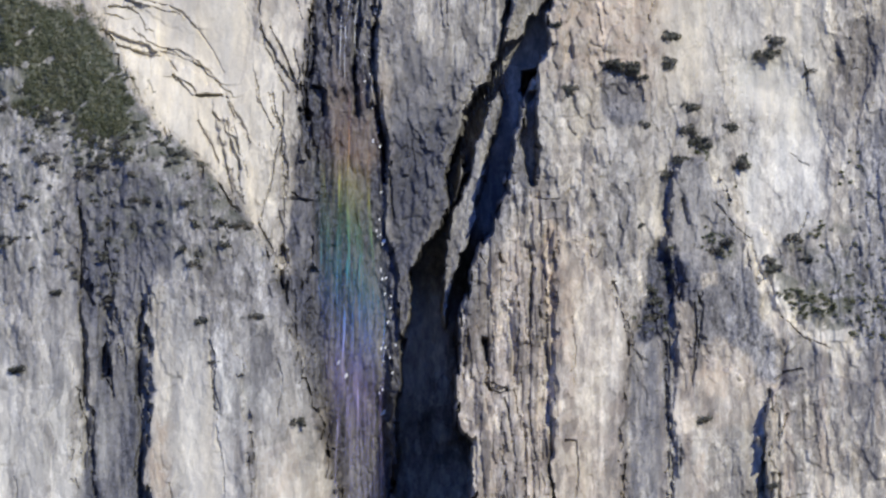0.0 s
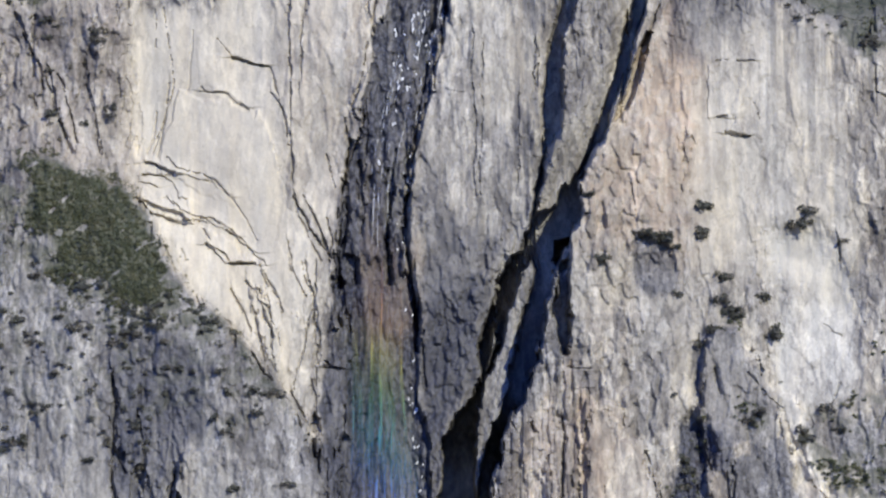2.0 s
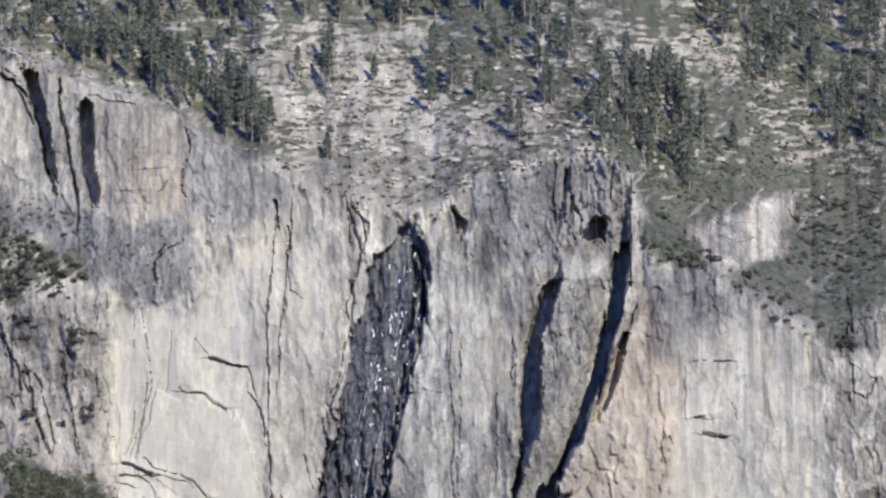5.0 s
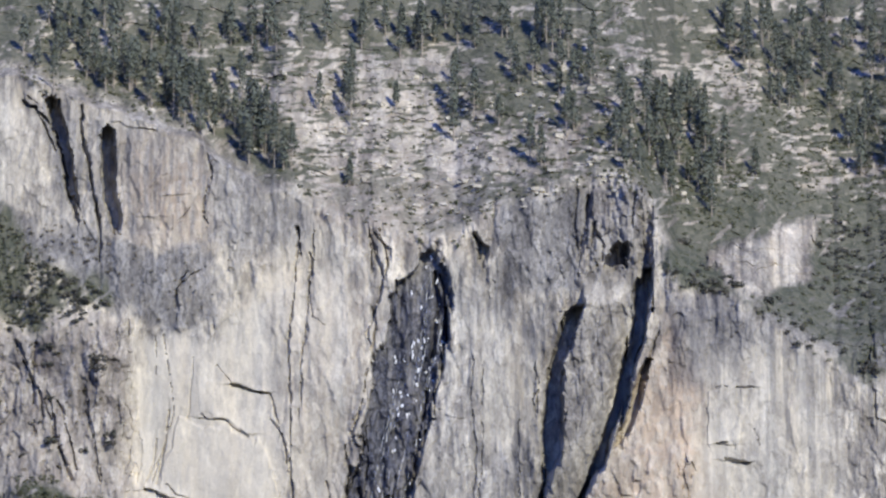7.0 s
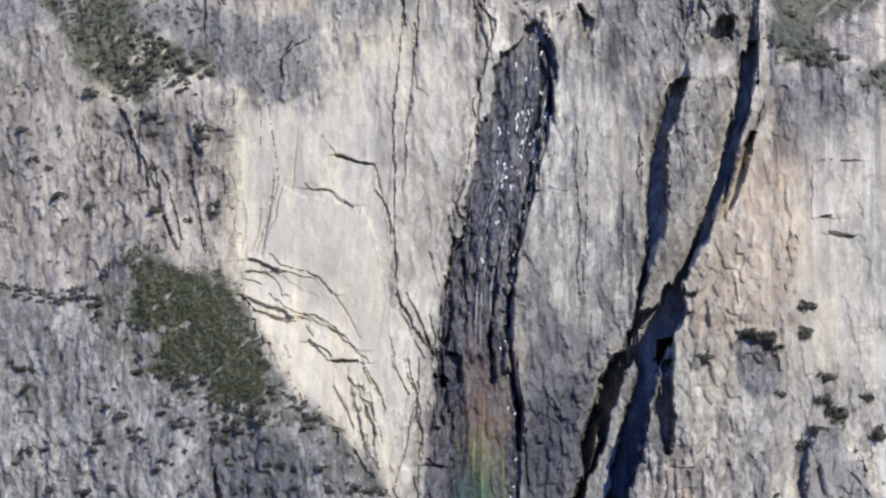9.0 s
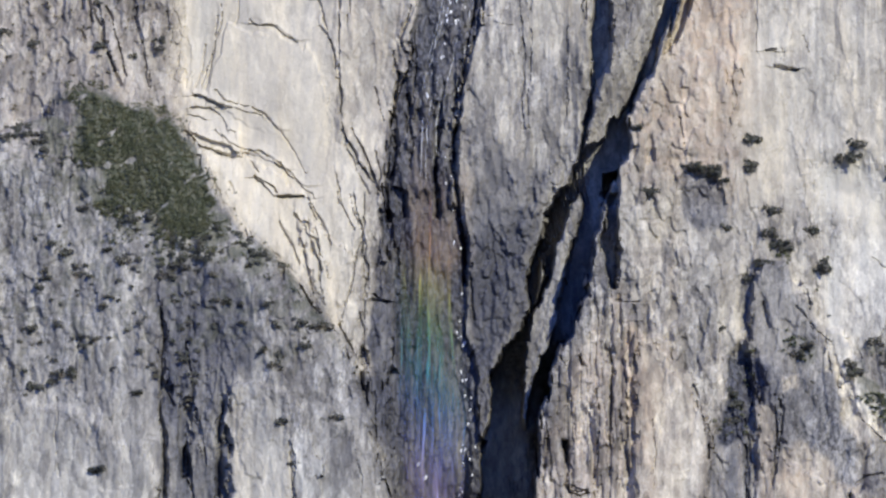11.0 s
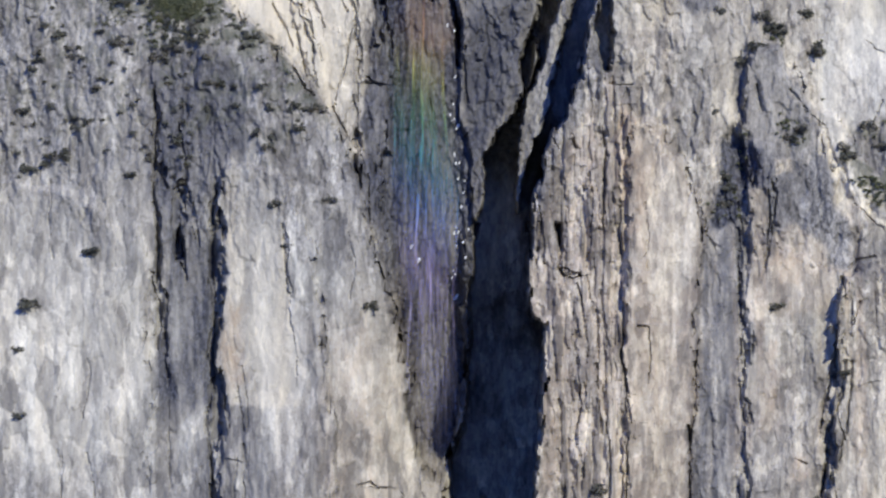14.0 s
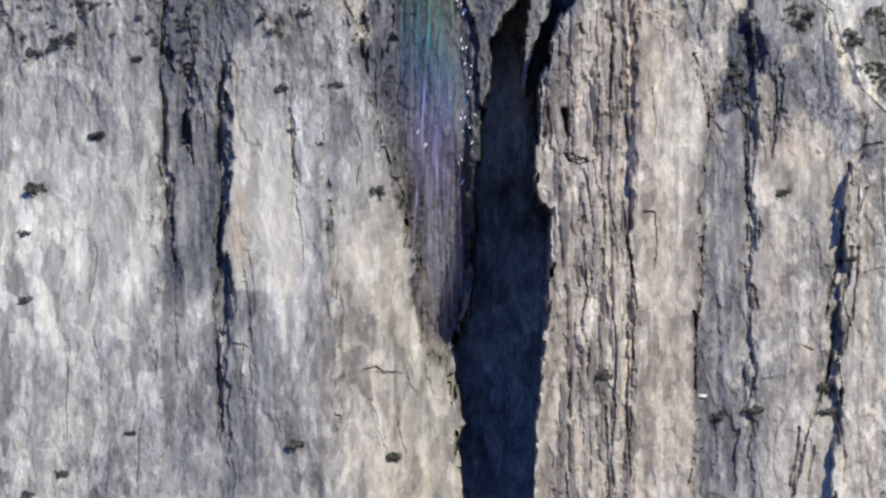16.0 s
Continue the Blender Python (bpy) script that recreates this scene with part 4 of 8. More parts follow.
relief += knob_zone * (3.2 * (v6 - 0.5) + 3.0 * s6 + 0.8 * np.exp(-(e6 / 0.12) ** 2))
relief += knobs * (1.8 * (v6 - 0.5) + 2.2 * s6 + 0.5 * (v3 - 0.5) + 0.6 * fractal(GX / 3.5, GZ / 4.5, 3, 57))
v7, s7, e7 = slabs(kx, GZ + 12 * fractal(GX / 9, GZ / 60, 2, 47), 3.6, 42.0, 360)
v8, s8, e8 = slabs(kx, kz, 1.9, 17.0, 370)
smooth_rib = smooth(from_edge, 0, 1) * smooth(11 - from_edge, 0, 2) * smooth(405 - GZ, 0, 25)
ribs = ribs * (1 - 0.85 * smooth_rib)
relief += ribs * (3.4 * (v7 - 0.5) + 4.0 * s7 + 1.4 * (v8 - 0.5) + 1.8 * s8 + 0.4 * (v3 - 0.5) + 1.0 * fissures(5.5, 60, 0.07, 180))
relief += 0.5 * in_right * (1 - ribs) * smooth(520 - GZ, 0, 60) * (1.6 * (v7 - 0.5) + 1.4 * s7 + 0.8 * (v8 - 0.5))
crag = area([(78, 828.4), (96.4, 831), (116.2, 822.1), (118.9, 784.1), (108.1, 777.7), (95.9, 777.7), (77.7, 783.9)], 4)
relief += crag * (3.6 * (v6 - 0.5) + 2.0 * s6 + 1.6 * (v3 - 0.5))
relief += area([(143.4, 790.4), (154.2, 795.2), (178.8, 804.8), (200.3, 809.6), (199.6, 774.8), (169, 765.9), (153.8, 768.4)], 3) * (2.6 * (v7 - 0.5) + 2.4 * s7)
relief += in_chute * (2.2 * (v2 - 0.5) + 2.0 * (v1 - 0.5) + 2.4 * fissures(5.0, 80, 0.12, 185))
# narrow upright ribs on the face between the chute and the first slot
columns = area([(4.3, 794.5), (30.3, 789.9), (60.8, 768.0), (57.7, 699.2), (48.6, 643.7), (30.6, 625.3), (0.6, 612.9), (-8.6, 643.4), (-2.9, 711.4)], 6)
relief = relief * (1 - 0.5 * columns) + columns * (1.5 * (v8 - 0.5) + 1.3 * s8 + 1.2 * (v7 - 0.5) + 1.4 * s7)
hollow = np.maximum(area(BOWL, 5), area(RAMP, 3))
white_bay = area([(155.7, 576.2), (172.8, 582.9), (237.1, 584.8), (236.6, 528.9), (209.7, 522.7), (189.5, 522.6), (178.5, 530), (170.5, 543.6), (162.8, 558.6)], 3)
rough = rough * (1 - 0.3 * hollow) * (1 - 0.5 * white_bay) * (1 - 0.55 * area(TAN_SLAB, 4)) * (1 - 0.3 * in_right * smooth(480 - GZ, 0, 60) * (1 - ribs))
relief[1:-1] = 0.25 * relief[:-2] + 0.5 * relief[1:-1] + 0.25 * relief[2:]
relief[:, 1:-1] = 0.25 * relief[:, :-2] + 0.5 * relief[:, 1:-1] + 0.25 * relief[:, 2:]
patch_a = smooth(fractal(GX / 14, GZ / 26, 3, 66), -0.25, 0.35)
patch_b = smooth(fractal(GX / 18, GZ / 30, 3, 67), -0.1, 0.45)
dark_chip = np.clip((v3 > 0.78) * patch_a + (v2 > 0.8) * patch_b + (v6 > 0.84) * (1 - patch_a), 0, 1)
light_chip = np.clip((v3 < 0.16) * (1 - 0.5 * patch_b) + (v2 < 0.12) * patch_a, 0, 1)
relief = relief + 0.33 * dark_chip - 0.25 * light_chip
relief = relief + ribs * (1.6 * (v7 - 0.5) + 1.0 * (v8 - 0.5)) + 0.5 * patchy * (v2 - 0.5)
BACK += 0.8 * rough * relief * (1 - 0.6 * in_cleft)

# the slope above the rim: ledges and slabs one above the other
v4, s4, e4 = slabs(GX + 2 * fractal(GX / 9, GZ / 5, 2, 61), GZ + 1.0 * fractal(GX / 7, GZ / 4, 2, 62), 13.0, 4.4, 400)
v5, s5, e5 = slabs(GX, GZ + 1.5 * fractal(GX / 9, GZ / 5, 2, 63), 6.0, 2.4, 500)
bench = smooth(GX, 105, 130)
slope = (1.15 + 0.35 * bench) * over * smooth(over, 0, 22) + 0.25 * over
slope = np.where(over > 150, slope + (over - 150) * 1.0, slope)
BACK += slope + in_plateau * (2.4 * (v4 - 0.5) + 1.5 * (v5 - 0.5) + 6 * fractal(GX / 50, GZ / 40, 3, 65))
BACK += 35 * smooth(over, 0.5, 5) * smooth(-80 - GX, 0, 40)

# ---- stains, growth and painted shade that colour the rock ----
pale_foot = area([(-332.6, 484.2), (-219.2, 470.1), (-173.9, 431.6), (-171.2, 351.4), (-226, 350.9), (-329.7, 349.9)], 22)
tone = 0.5 + 0.05 * calm + (1 - 0.7 * calm) * (0.26 * (v1 - 0.5) + 0.26 * (v2 - 0.5) + 0.2 * (v3 - 0.5) + 0.22 * (v6 - 0.5) + 0.09 * (sheet_a + sheet_b + sheet_c) - 0.12 * (w2 < 0.12) - 0.1 * (w1 < 0.15) - 0.1) + 0.07 * (1 - 0.7 * calm) * fractal(GX / 22, GZ / 45, 3, 48)
tone = tone + (1 - 0.6 * calm) * (0.45 + 0.55 * zones) * (0.16 * light_chip - 0.3 * dark_chip) * (1 - 0.6 * pale_foot) + 0.85 * ribs * (v7 - 0.5) + 0.5 * ribs * (v8 - 0.5) + 0.1 * ribs
tone = tone + 0.05 * pale_foot + in_right * smooth(540 - GZ, 0, 60) * (0.2 * fractal(GX / 3.6, GZ / 170, 3, 68) - 0.06)
warm = 0.5 + 0.2 * fractal(GX / 7, GZ / 90, 3, 49) + 0.3 * (v7 - 0.5) * in_right + 0.15 * (v1 - 0.5) - 0.32 * in_buttress * (1 - smooth(GX, -75, -40) * smooth(450 - GZ, 0, 60)) + 0.12 * in_right + 0.1 * calm
streak = 0.5 + 0.32 * fractal(GX / 2.6, GZ / 38, 3, 71) + 0.28 * (v8 - 0.5) + 0.2 * (v3 - 0.5)
blotch = np.clip(0.5 + 0.28 * fractal(GX / 16, GZ / 24, 4, 73) + 0.3 * (v1 - 0.5) + 0.3 * (v2 - 0.5) + 0.25 * (v6 - 0.5), 0, 1)
stain_and_shade = in_chute * (0.62 + 0.5 * streak) * (0.45 + 0.55 * smooth(rim_z - GZ, 0, 35))
stain_and_shade = np.maximum(stain_and_shade, 0.6 * area([(-18.5, 647.6), (13.1, 629.4), (37.2, 617.4), (28.3, 593), (19.7, 531.9), (-13, 531.6)], 10) * (0.5 + 0.6 * blotch))
stain_and_shade = np.maximum(stain_and_shade, 0.75 * area([(-12.2, 591.5), (29.6, 597.9), (21, 552.4), (9.3, 522.1), (-2.2, 473.9), (-7.9, 450), (-14.3, 491.8)], 8) * (0.5 + 0.6 * blotch))
stain_and_shade = np.maximum(stain_and_shade, 0.95 * area([(-71.5, 542.5), (-57, 582), (-49.3, 557.8), (-48.5, 497.5), (-46.9, 434.7), (-55.5, 455.5), (-61.2, 485.4), (-66.6, 509.4)], 4) * (0.5 + 0.6 * streak))
stain_and_shade = np.maximum(stain_and_shade, 0.85 * area([(-178, 568.8), (-149.6, 569), (-128.3, 551.1), (-127.7, 514.8), (-140.7, 490.7), (-137.3, 376.9), (-171.2, 376.5)], 7) * (0.45 + 0.7 * streak))
stain_and_shade = np.maximum(stain_and_shade, 0.55 * area([(-143.7, 393.2), (-117, 393.4), (-112.4, 268.6), (-141.8, 268.3)], 8) * (0.2 + 1.0 * streak))
stain_and_shade = np.maximum(stain_and_shade, 0.8 * area([(13.6, 739.8), (17.6, 739.8), (18.5, 634.8), (13.7, 634.8)], 2) * streak)
stain_and_shade = np.maximum(stain_and_shade, 0.75 * area([(110.6, 472.9), (152.1, 515.2), (158, 497.2), (140.6, 383.8), (140.9, 271), (111.5, 270.7)], 10) * streak)
stain_and_shade = np.maximum(stain_and_shade, 0.5 * area([(211.6, 765.4), (250.7, 765.5), (249.7, 727.9), (222.9, 724.7)], 10) * blotch)
stain_and_shade = np.maximum(stain_and_shade, 0.7 * area([(-39, 447.7), (-10.8, 442), (-8.8, 382.5), (-17.4, 352.8), (-27.6, 340.8), (-36.7, 364.4)], 4) * (0.5 + 0.5 * streak))
stain_and_shade = np.maximum(stain_and_shade, 0.45 * area(GULLY, 5) * (0.4 + 0.6 * blotch))
rain = smooth(fractal(GX / 3.4, GZ / 150, 3, 87), 0.0, 0.55) * smooth(rim_z - GZ, -2, 4) * np.exp(-np.maximum(rim_z - GZ, 0) / 75)
stain_and_shade = np.maximum(stain_and_shade, 0.6 * rain * np.clip(smooth(GX, 95, 120) + 0.6 * smooth(-60 - GX, 0, 20), 0, 1))
stain_and_shade = np.maximum(stain_and_shade, 0.75 * area([(190.8, 451.7), (205.7, 463.8), (219.9, 466.9), (259.1, 467.3), (258.9, 446.4), (219.8, 443.1), (199.7, 444.4)], 6) * blotch)
# shadowed slab left of the veil, its shade painted into the colour
stain_and_shade = np.maximum(stain_and_shade, 0.85 * area([(-61.3, 491.4), (-53.1, 503.5), (-47.7, 497.5), (-43.5, 449.6), (-39.5, 408), (-47.8, 434.7), (-55.5, 455.5)], 3) * (0.5 + 0.5 * streak))
stain_and_shade = np.maximum(stain_and_shade, 0.7 * area([(41.3, 750.3), (51.9, 750.3), (49.2, 629.7), (37.2, 611.3), (35.5, 678.8)], 8) * smooth(streak, 0.35, 0.8))
lichen = in_buttress * (0.12 + 0.12 * blotch + 0.25 * smooth(streak, 0.55, 0.8) + smooth(GZ, 455, 530) * (0.15 + 0.4 * blotch))
lichen = np.maximum(lichen, in_left_wall * (0.1 + 0.55 * blotch))
dusky = area([(-244.4, 814.3), (-227.5, 812.8), (-208.9, 804.9), (-184.3, 801.7), (-172, 798.6), (-153.5, 790.7), (-141.3, 792.3), (-129.1, 793.9), (-119.8, 784.4), (-118, 768.7), (-120.9, 756.1), (-134.5, 749.8), (-140.5, 743.5), (-149.6, 741.6), (-154.4, 752.9), (-171.1, 754.4), (-182, 763.8), (-189.9, 774.8), (-187, 784.3), (-211.5, 784.3), (-242.3, 790.5)], 4, 1.6)
lichen = np.maximum(lichen, 0.95 * dusky * (0.55 + 0.55 * blotch))
lichen = np.maximum(lichen, 0.85 * area([(-319.7, 806.6), (-228, 806.9), (-197.3, 802.2), (-172.7, 795.9), (-168.9, 756.6), (-190.4, 767.5), (-209.1, 783.2), (-318.7, 782.9)], 6))
tone = tone - 0.13 * dusky
lichen = np.maximum(lichen, 0.8 * area([(28.9, 818.7), (77.9, 825.2), (74.5, 768.2), (31.9, 769.6)], 3))
lichen = np.maximum(lichen, 0.55 * area([(123.3, 765.2), (171.9, 759), (177.7, 740.2), (137.8, 715.2), (122.8, 727.6)], 12))
lichen = np.maximum(lichen, 1.0 * area(SPIRE, 3) * (0.85 + 0.2 * blotch))
tone = tone - 0.12 * area(SPIRE, 3)
lichen = np.maximum(lichen, 0.95 * area(GULLY, 5))
lichen = np.maximum(lichen, 0.95 * area(BRUSHY, 5) * (0.7 + 0.4 * blotch))
lichen = np.maximum(lichen, 0.9 * area(BROW, 3))
lichen = np.maximum(lichen, 0.85 * area([(116.4, 474), (136.3, 473.9), (140.5, 444), (136.6, 209), (108.8, 209.1), (113.6, 426.2)], 3) * (0.5 + 0.6 * streak))
lichen = np.maximum(lichen, 0.45 * area([(113.7, 463), (152.3, 499.3), (187.8, 445.8), (184.2, 228.1), (111.1, 227.4)], 8) * (0.4 + 0.8 * blotch))
lichen = np.maximum(lichen, 0.85 * area([(-10.5, 586.6), (34.3, 605.2), (43.2, 629.7), (45.9, 709.8), (57.9, 762.9), (9.3, 762.6), (-5.4, 693.9), (-14, 647.6)], 8) * (0.5 + 0.6 * streak))
lichen = np.maximum(lichen, 0.5 * in_right * smooth(GZ, 380, 480) * smooth(690 - GZ, 0, 90) * blotch)
lichen = np.maximum(lichen, 0.85 * area([(-206, 312.6), (-166.3, 321.8), (-140.9, 304.3), (-137.1, 145.9), (-207.6, 145.2), (-210, 286)], 8) * (0.3 + 0.8 * blotch))
lichen = np.maximum(lichen, 0.8 * area([(-300.1, 353.2), (-227.4, 350.9), (-222.5, 324.2), (-236.9, 300.5), (-299.1, 308.8)], 8) * (0.3 + 0.8 * blotch))
lichen = np.maximum(lichen, 0.6 * area([(-115.6, 513), (-68, 513.4), (-52.5, 453.6), (-66.8, 405.8), (-90.9, 441.3), (-109.1, 471.1)], 10) * blotch)
lichen = np.maximum(lichen, ribs * (0.15 + 0.5 * streak))
lichen = np.maximum(lichen, 0.75 * flake)
lichen = np.maximum(lichen, 0.8 * area([(22.5, 552.4), (68.5, 604.4), (68.8, 552.8), (51, 528.5), (30.5, 474.2), (23.1, 474.2)], 5))
lichen = np.maximum(lichen * (1 - in_plateau), in_plateau * 0.3 * blotch)
lichen = np.maximum(lichen, 0.5 * area([(-359.1, 820.3), (-278.7, 808.1), (-253.2, 776.6), (-233.9, 742.2), (-275.2, 698.2), (-354.3, 697.6)], 10))
lichen = np.maximum(lichen, 0.5 * area([(-323.1, 897.9), (-183.6, 869.3), (-127.8, 845.4), (-117.7, 789.8), (-181.8, 789.6), (-319, 789.2)], 8) * streak)
lichen = np.maximum(lichen, 0.6 * area([(-287.7, 529.7), (-291.6, 645.5), (-169.3, 585.2), (-90.6, 540.5), (-78.5, 525.6)], 8))
lichen = np.maximum(lichen, 0.75 * area([(-91.4, 546.4), (-25.7, 546.3), (-7.8, 498.1), (-37.6, 474.1), (-82.2, 486.2)], 14))
lichen = np.maximum(lichen, 0.75 * crag * (0.5 + 0.6 * blotch))
tone = tone + (0.52 - tone) * 0.35 * hollow
warm = np.clip(warm, 0, 1) * (1 - 0.45 * hollow)
lichen = lichen * (1 - 0.9 * hollow) * (1 - 0.8 * area([(143.4, 790.4), (154.2, 795.2), (178.8, 804.8), (200.3, 809.6), (199.6, 774.8), (169, 765.9), (153.8, 768.4)], 3)) * (1 - 0.7 * area(TAN_SLAB, 3))
lichen = lichen * (1 - 0.7 * pale_foot)
weather = (0.55 + 0.45 * zones) * np.clip(0.92 - 0.75 * calm - 0.35 * pale_foot - 0.3 * hollow - 0.45 * area(TAN_SLAB, 3), 0, 1)
iron = 1.0 * area([(73.1, 654.4), (100.2, 685.4), (109.4, 732), (130.5, 725.9), (139.3, 673.4), (130, 606), (70.2, 611.6)], 14) * (0.6 + 0.6 * blotch)
iron = np.maximum(iron, 0.9 * area([(101.8, 719.5), (115.4, 728.9), (118.4, 710.3), (100.2, 682.3)], 4))
iron = np.maximum(iron, 0.55 * area([(-90.6, 417.5), (-49.3, 432.7), (-30.6, 340.8), (-18.1, 269.5), (-17.2, 176.3), (-99.4, 175.5), (-89.8, 352.1)], 30) * (0.4 + 0.8 * blotch))
iron = np.maximum(iron, 0.85 * area([(-135.3, 432), (-126.4, 432.1), (-124.4, 393.4), (-134.7, 387.3)], 5))
iron = np.maximum(iron, 0.8 * area([(152.3, 466.3), (167.1, 460.5), (167.1, 439.6), (152.2, 442.5)], 6))
iron = np.maximum(iron, 0.6 * area([(146.4, 401.7), (158.3, 401.8), (155.4, 366.2), (143.6, 366)], 6))
iron = np.maximum(iron, 0.8 * area([(-173.6, 837.3), (-130.8, 843.8), (-125.4, 792.9), (-145.1, 789.7), (-169.8, 799.1)], 12))
iron = np.maximum(iron, 0.85 * ribs * smooth(streak, 0.3, 0.7))
iron = np.maximum(iron, 0.5 * in_right * smooth(520 - GZ, 0, 60) * smooth(fractal(GX / 6, GZ / 90, 3, 75), 0.15, 0.8))
iron = np.maximum(iron, 0.55 * in_right * smooth(560 - GZ, 0, 60) * smooth(110 - GX, 0, 30))
iron = np.maximum(iron, 0.45 * area(TAN_SLAB, 3))
tone = tone - 0.14 * area(TAN_SLAB, 3)
iron = np.maximum(iron, 0.8 * area([(-43.8, 616.7), (-13.8, 617), (-11.9, 568.4), (-43.3, 574.2)], 6) * streak)
iron = np.maximum(iron, 0.35 * area([(-106.7, 783.8), (-21.3, 784.4), (-50.4, 665.8), (-58.6, 604.4), (-83.2, 640.9), (-84.7, 740)], 12) * streak)
iron = np.maximum(iron, 0.6 * in_left_wall * (0.3 + 0.7 * blotch))
iron = np.maximum(iron, 0.5 * crag * blotch)
warm = warm + 0.2 * in_tower
iron = np.maximum(iron, 0.4 * area([(-63, 815.3), (28.9, 815.5), (10.5, 790.1), (-44.4, 789.9)], 12))
iron = np.maximum(iron, 0.5 * area([(-293.9, 713.6), (-275.7, 713.8), (-273.7, 651.8), (-291.8, 651.6)], 10))
moss = 0.97 * area([(-222, 660.4), (-210, 661.3), (-200.8, 657.4), (-191.7, 652.8), (-179.6, 651.3), (-166.5, 642.1), (-162.5, 634.7), (-158.7, 625.5), (-154.1, 616.4), (-151, 608.8), (-146.3, 597.2), (-141.1, 592.6), (-148.6, 589.6), (-149.6, 581.1), (-157.4, 578.9), (-167.9, 583.4), (-176.1, 589.5), (-181.6, 596.2), (-190.6, 595), (-205.6, 596.7), (-213.2, 601), (-212.4, 604), (-204.3, 607.1), (-208.1, 617.5), (-220, 623.6), (-224.3, 629.7), (-222.2, 641), (-217.4, 644.4), (-220.6, 653.6)], 3)
GREEN = [(-277, 801.7), (-269.7, 814.5), (-251.5, 820.9), (-235.9, 811.5), (-223.1, 792.6), (-207.4, 778.5), (-182.9, 775.5), (-174.9, 761.4), (-190.2, 761.3), (-207, 764.3), (-203.8, 758), (-212.8, 753.3), (-218.7, 743.8), (-228, 750), (-238.8, 754.7), (-249.6, 757.7), (-255.9, 764), (-256.8, 773.4), (-262.6, 782.9), (-270.7, 795.5)]
GREEN_TOP = [(-310.9, 849.3), (-279.9, 844.7), (-262.3, 822.5), (-246.5, 806.7), (-272.3, 798.6), (-285.3, 820.7), (-304.1, 830.2)]
moss = np.maximum(moss, 0.8 * area(GREEN_TOP, 5) * smooth(blotch, 0.2, 0.5))
moss = np.maximum(moss, 0.9 * area(GREEN, 4) * smooth(blotch, 0.15, 0.45))
moss = np.maximum(moss, 0.95 * area([(119, 792), (138.8, 790.4), (157, 777.8), (166, 768.4), (153.7, 765.2), (129.4, 769.9), (120.3, 777.7)], 3))
moss = np.maximum(moss, 0.9 * area([(133.3, 834.9), (169.9, 822.2), (206.8, 825.5), (206.5, 811.2), (178.8, 808), (154.2, 798.4), (139, 801.5)], 4))
moss = np.maximum(moss, 0.65 * area([(-246.3, 645.8), (-227, 661.4), (-201.3, 661.6), (-161.6, 643.4), (-133.7, 603.8), (-96.9, 555.5), (-78.6, 534.6), (-102.6, 540.4), (-126.8, 558.3), (-157.1, 573.2), (-190.3, 585.1), (-220.7, 597), (-239.7, 627.4)], 5) * smooth(fractal(GX / 9, GZ / 7, 3, 69), 0.0, 0.4))
rim_brush = area([(114.6, 809.4), (126.5, 780.9), (153.7, 766.8), (189.9, 743.4), (210.9, 729.4), (249.9, 734.1), (351, 740.6), (353.8, 816.4), (200.4, 816), (139.1, 812.6)], 6)
open_slabs = area([(-129.6, 889), (-71.12, 899), (3.016, 905.8), (15.43, 889.7), (12.41, 867.1), (77.09, 864.2), (80.08, 845), (70.82, 833.8), (15.58, 833.5), (-45.78, 833.2), (-70.18, 821.9), (-82.86, 853.8), (-107.7, 869.7)], 14)
open_slabs = np.maximum(open_slabs, np.maximum(0.7 * area([(92.78, 914.4), (182.3, 893.8), (169.6, 874.3), (92.59, 882)], 10), 0.8 * area([(181.7, 855.1), (212.4, 850.4), (261.1, 829.9), (260.9, 820.3), (199.6, 824.8)], 10)))
open_slabs = np.maximum(open_slabs, 0.7 * area([(225.9, 910.2), (263, 907.1), (262.4, 884.5), (231.7, 890.8)], 8))
duff = smooth(0.6 * fractal(GX / 12, GZ / 4.2, 4, 81) + 0.9 * fractal(GX / 6.0, GZ / 1.7, 3, 82) + 0.85 - 1.0 * open_slabs + 0.3 * rim_brush, 0.0, 0.4)
outcrop = area([(143.4, 790.4), (154.2, 795.2), (178.8, 804.8), (200.3, 809.6), (199.6, 774.8), (169, 765.9), (153.8, 768.4)], 3)
moss = np.maximum(moss, in_plateau * duff * 0.9) * (1 - 0.9 * outcrop)
tone = tone + 0.22 * outcrop
stain_and_shade = np.maximum(stain_and_shade * (1 - outcrop), 0.45 * outcrop * smooth(streak, 0.4, 0.8))
iron = np.maximum(iron, 0.45 * in_plateau * blotch)

# patches of bare, stained and lichened rock, some with shade painted in
head_tip = area([(-163, 644.5), (-157.6, 630.8), (-153.5, 617), (-148.8, 604.8), (-142.7, 595.7), (-135.1, 589), (-126, 581.4), (-118.4, 576), (-109.3, 565.4), (-100.3, 554.8), (-94.19, 545.2), (-86.65, 536.8), (-79.07, 523.2), (-70.01, 507.6), (-61.09, 507.7), (-65.7, 526.3), (-61.97, 544.3), (-58.65, 580.7), (-58.83, 605), (-71.14, 641.4), (-83.35, 660.1), (-140.7, 666.1)], 1.2, 0.3)
lichen = lichen * (1 - 0.85 * head_tip)
stain_and_shade = stain_and_shade * (1 - 0.8 * head_tip)
centre_top = area([(0.8327, 750.3), (49.44, 759.8), (49.28, 685.1), (46.17, 632.7), (31.13, 617.4), (19.12, 623.5), (-10.89, 617.3), (-14, 647.9), (-6.613, 697.3)], 14)
lichen = lichen * (1 - 0.6 * centre_top)
tone = tone + 0.06 * centre_top
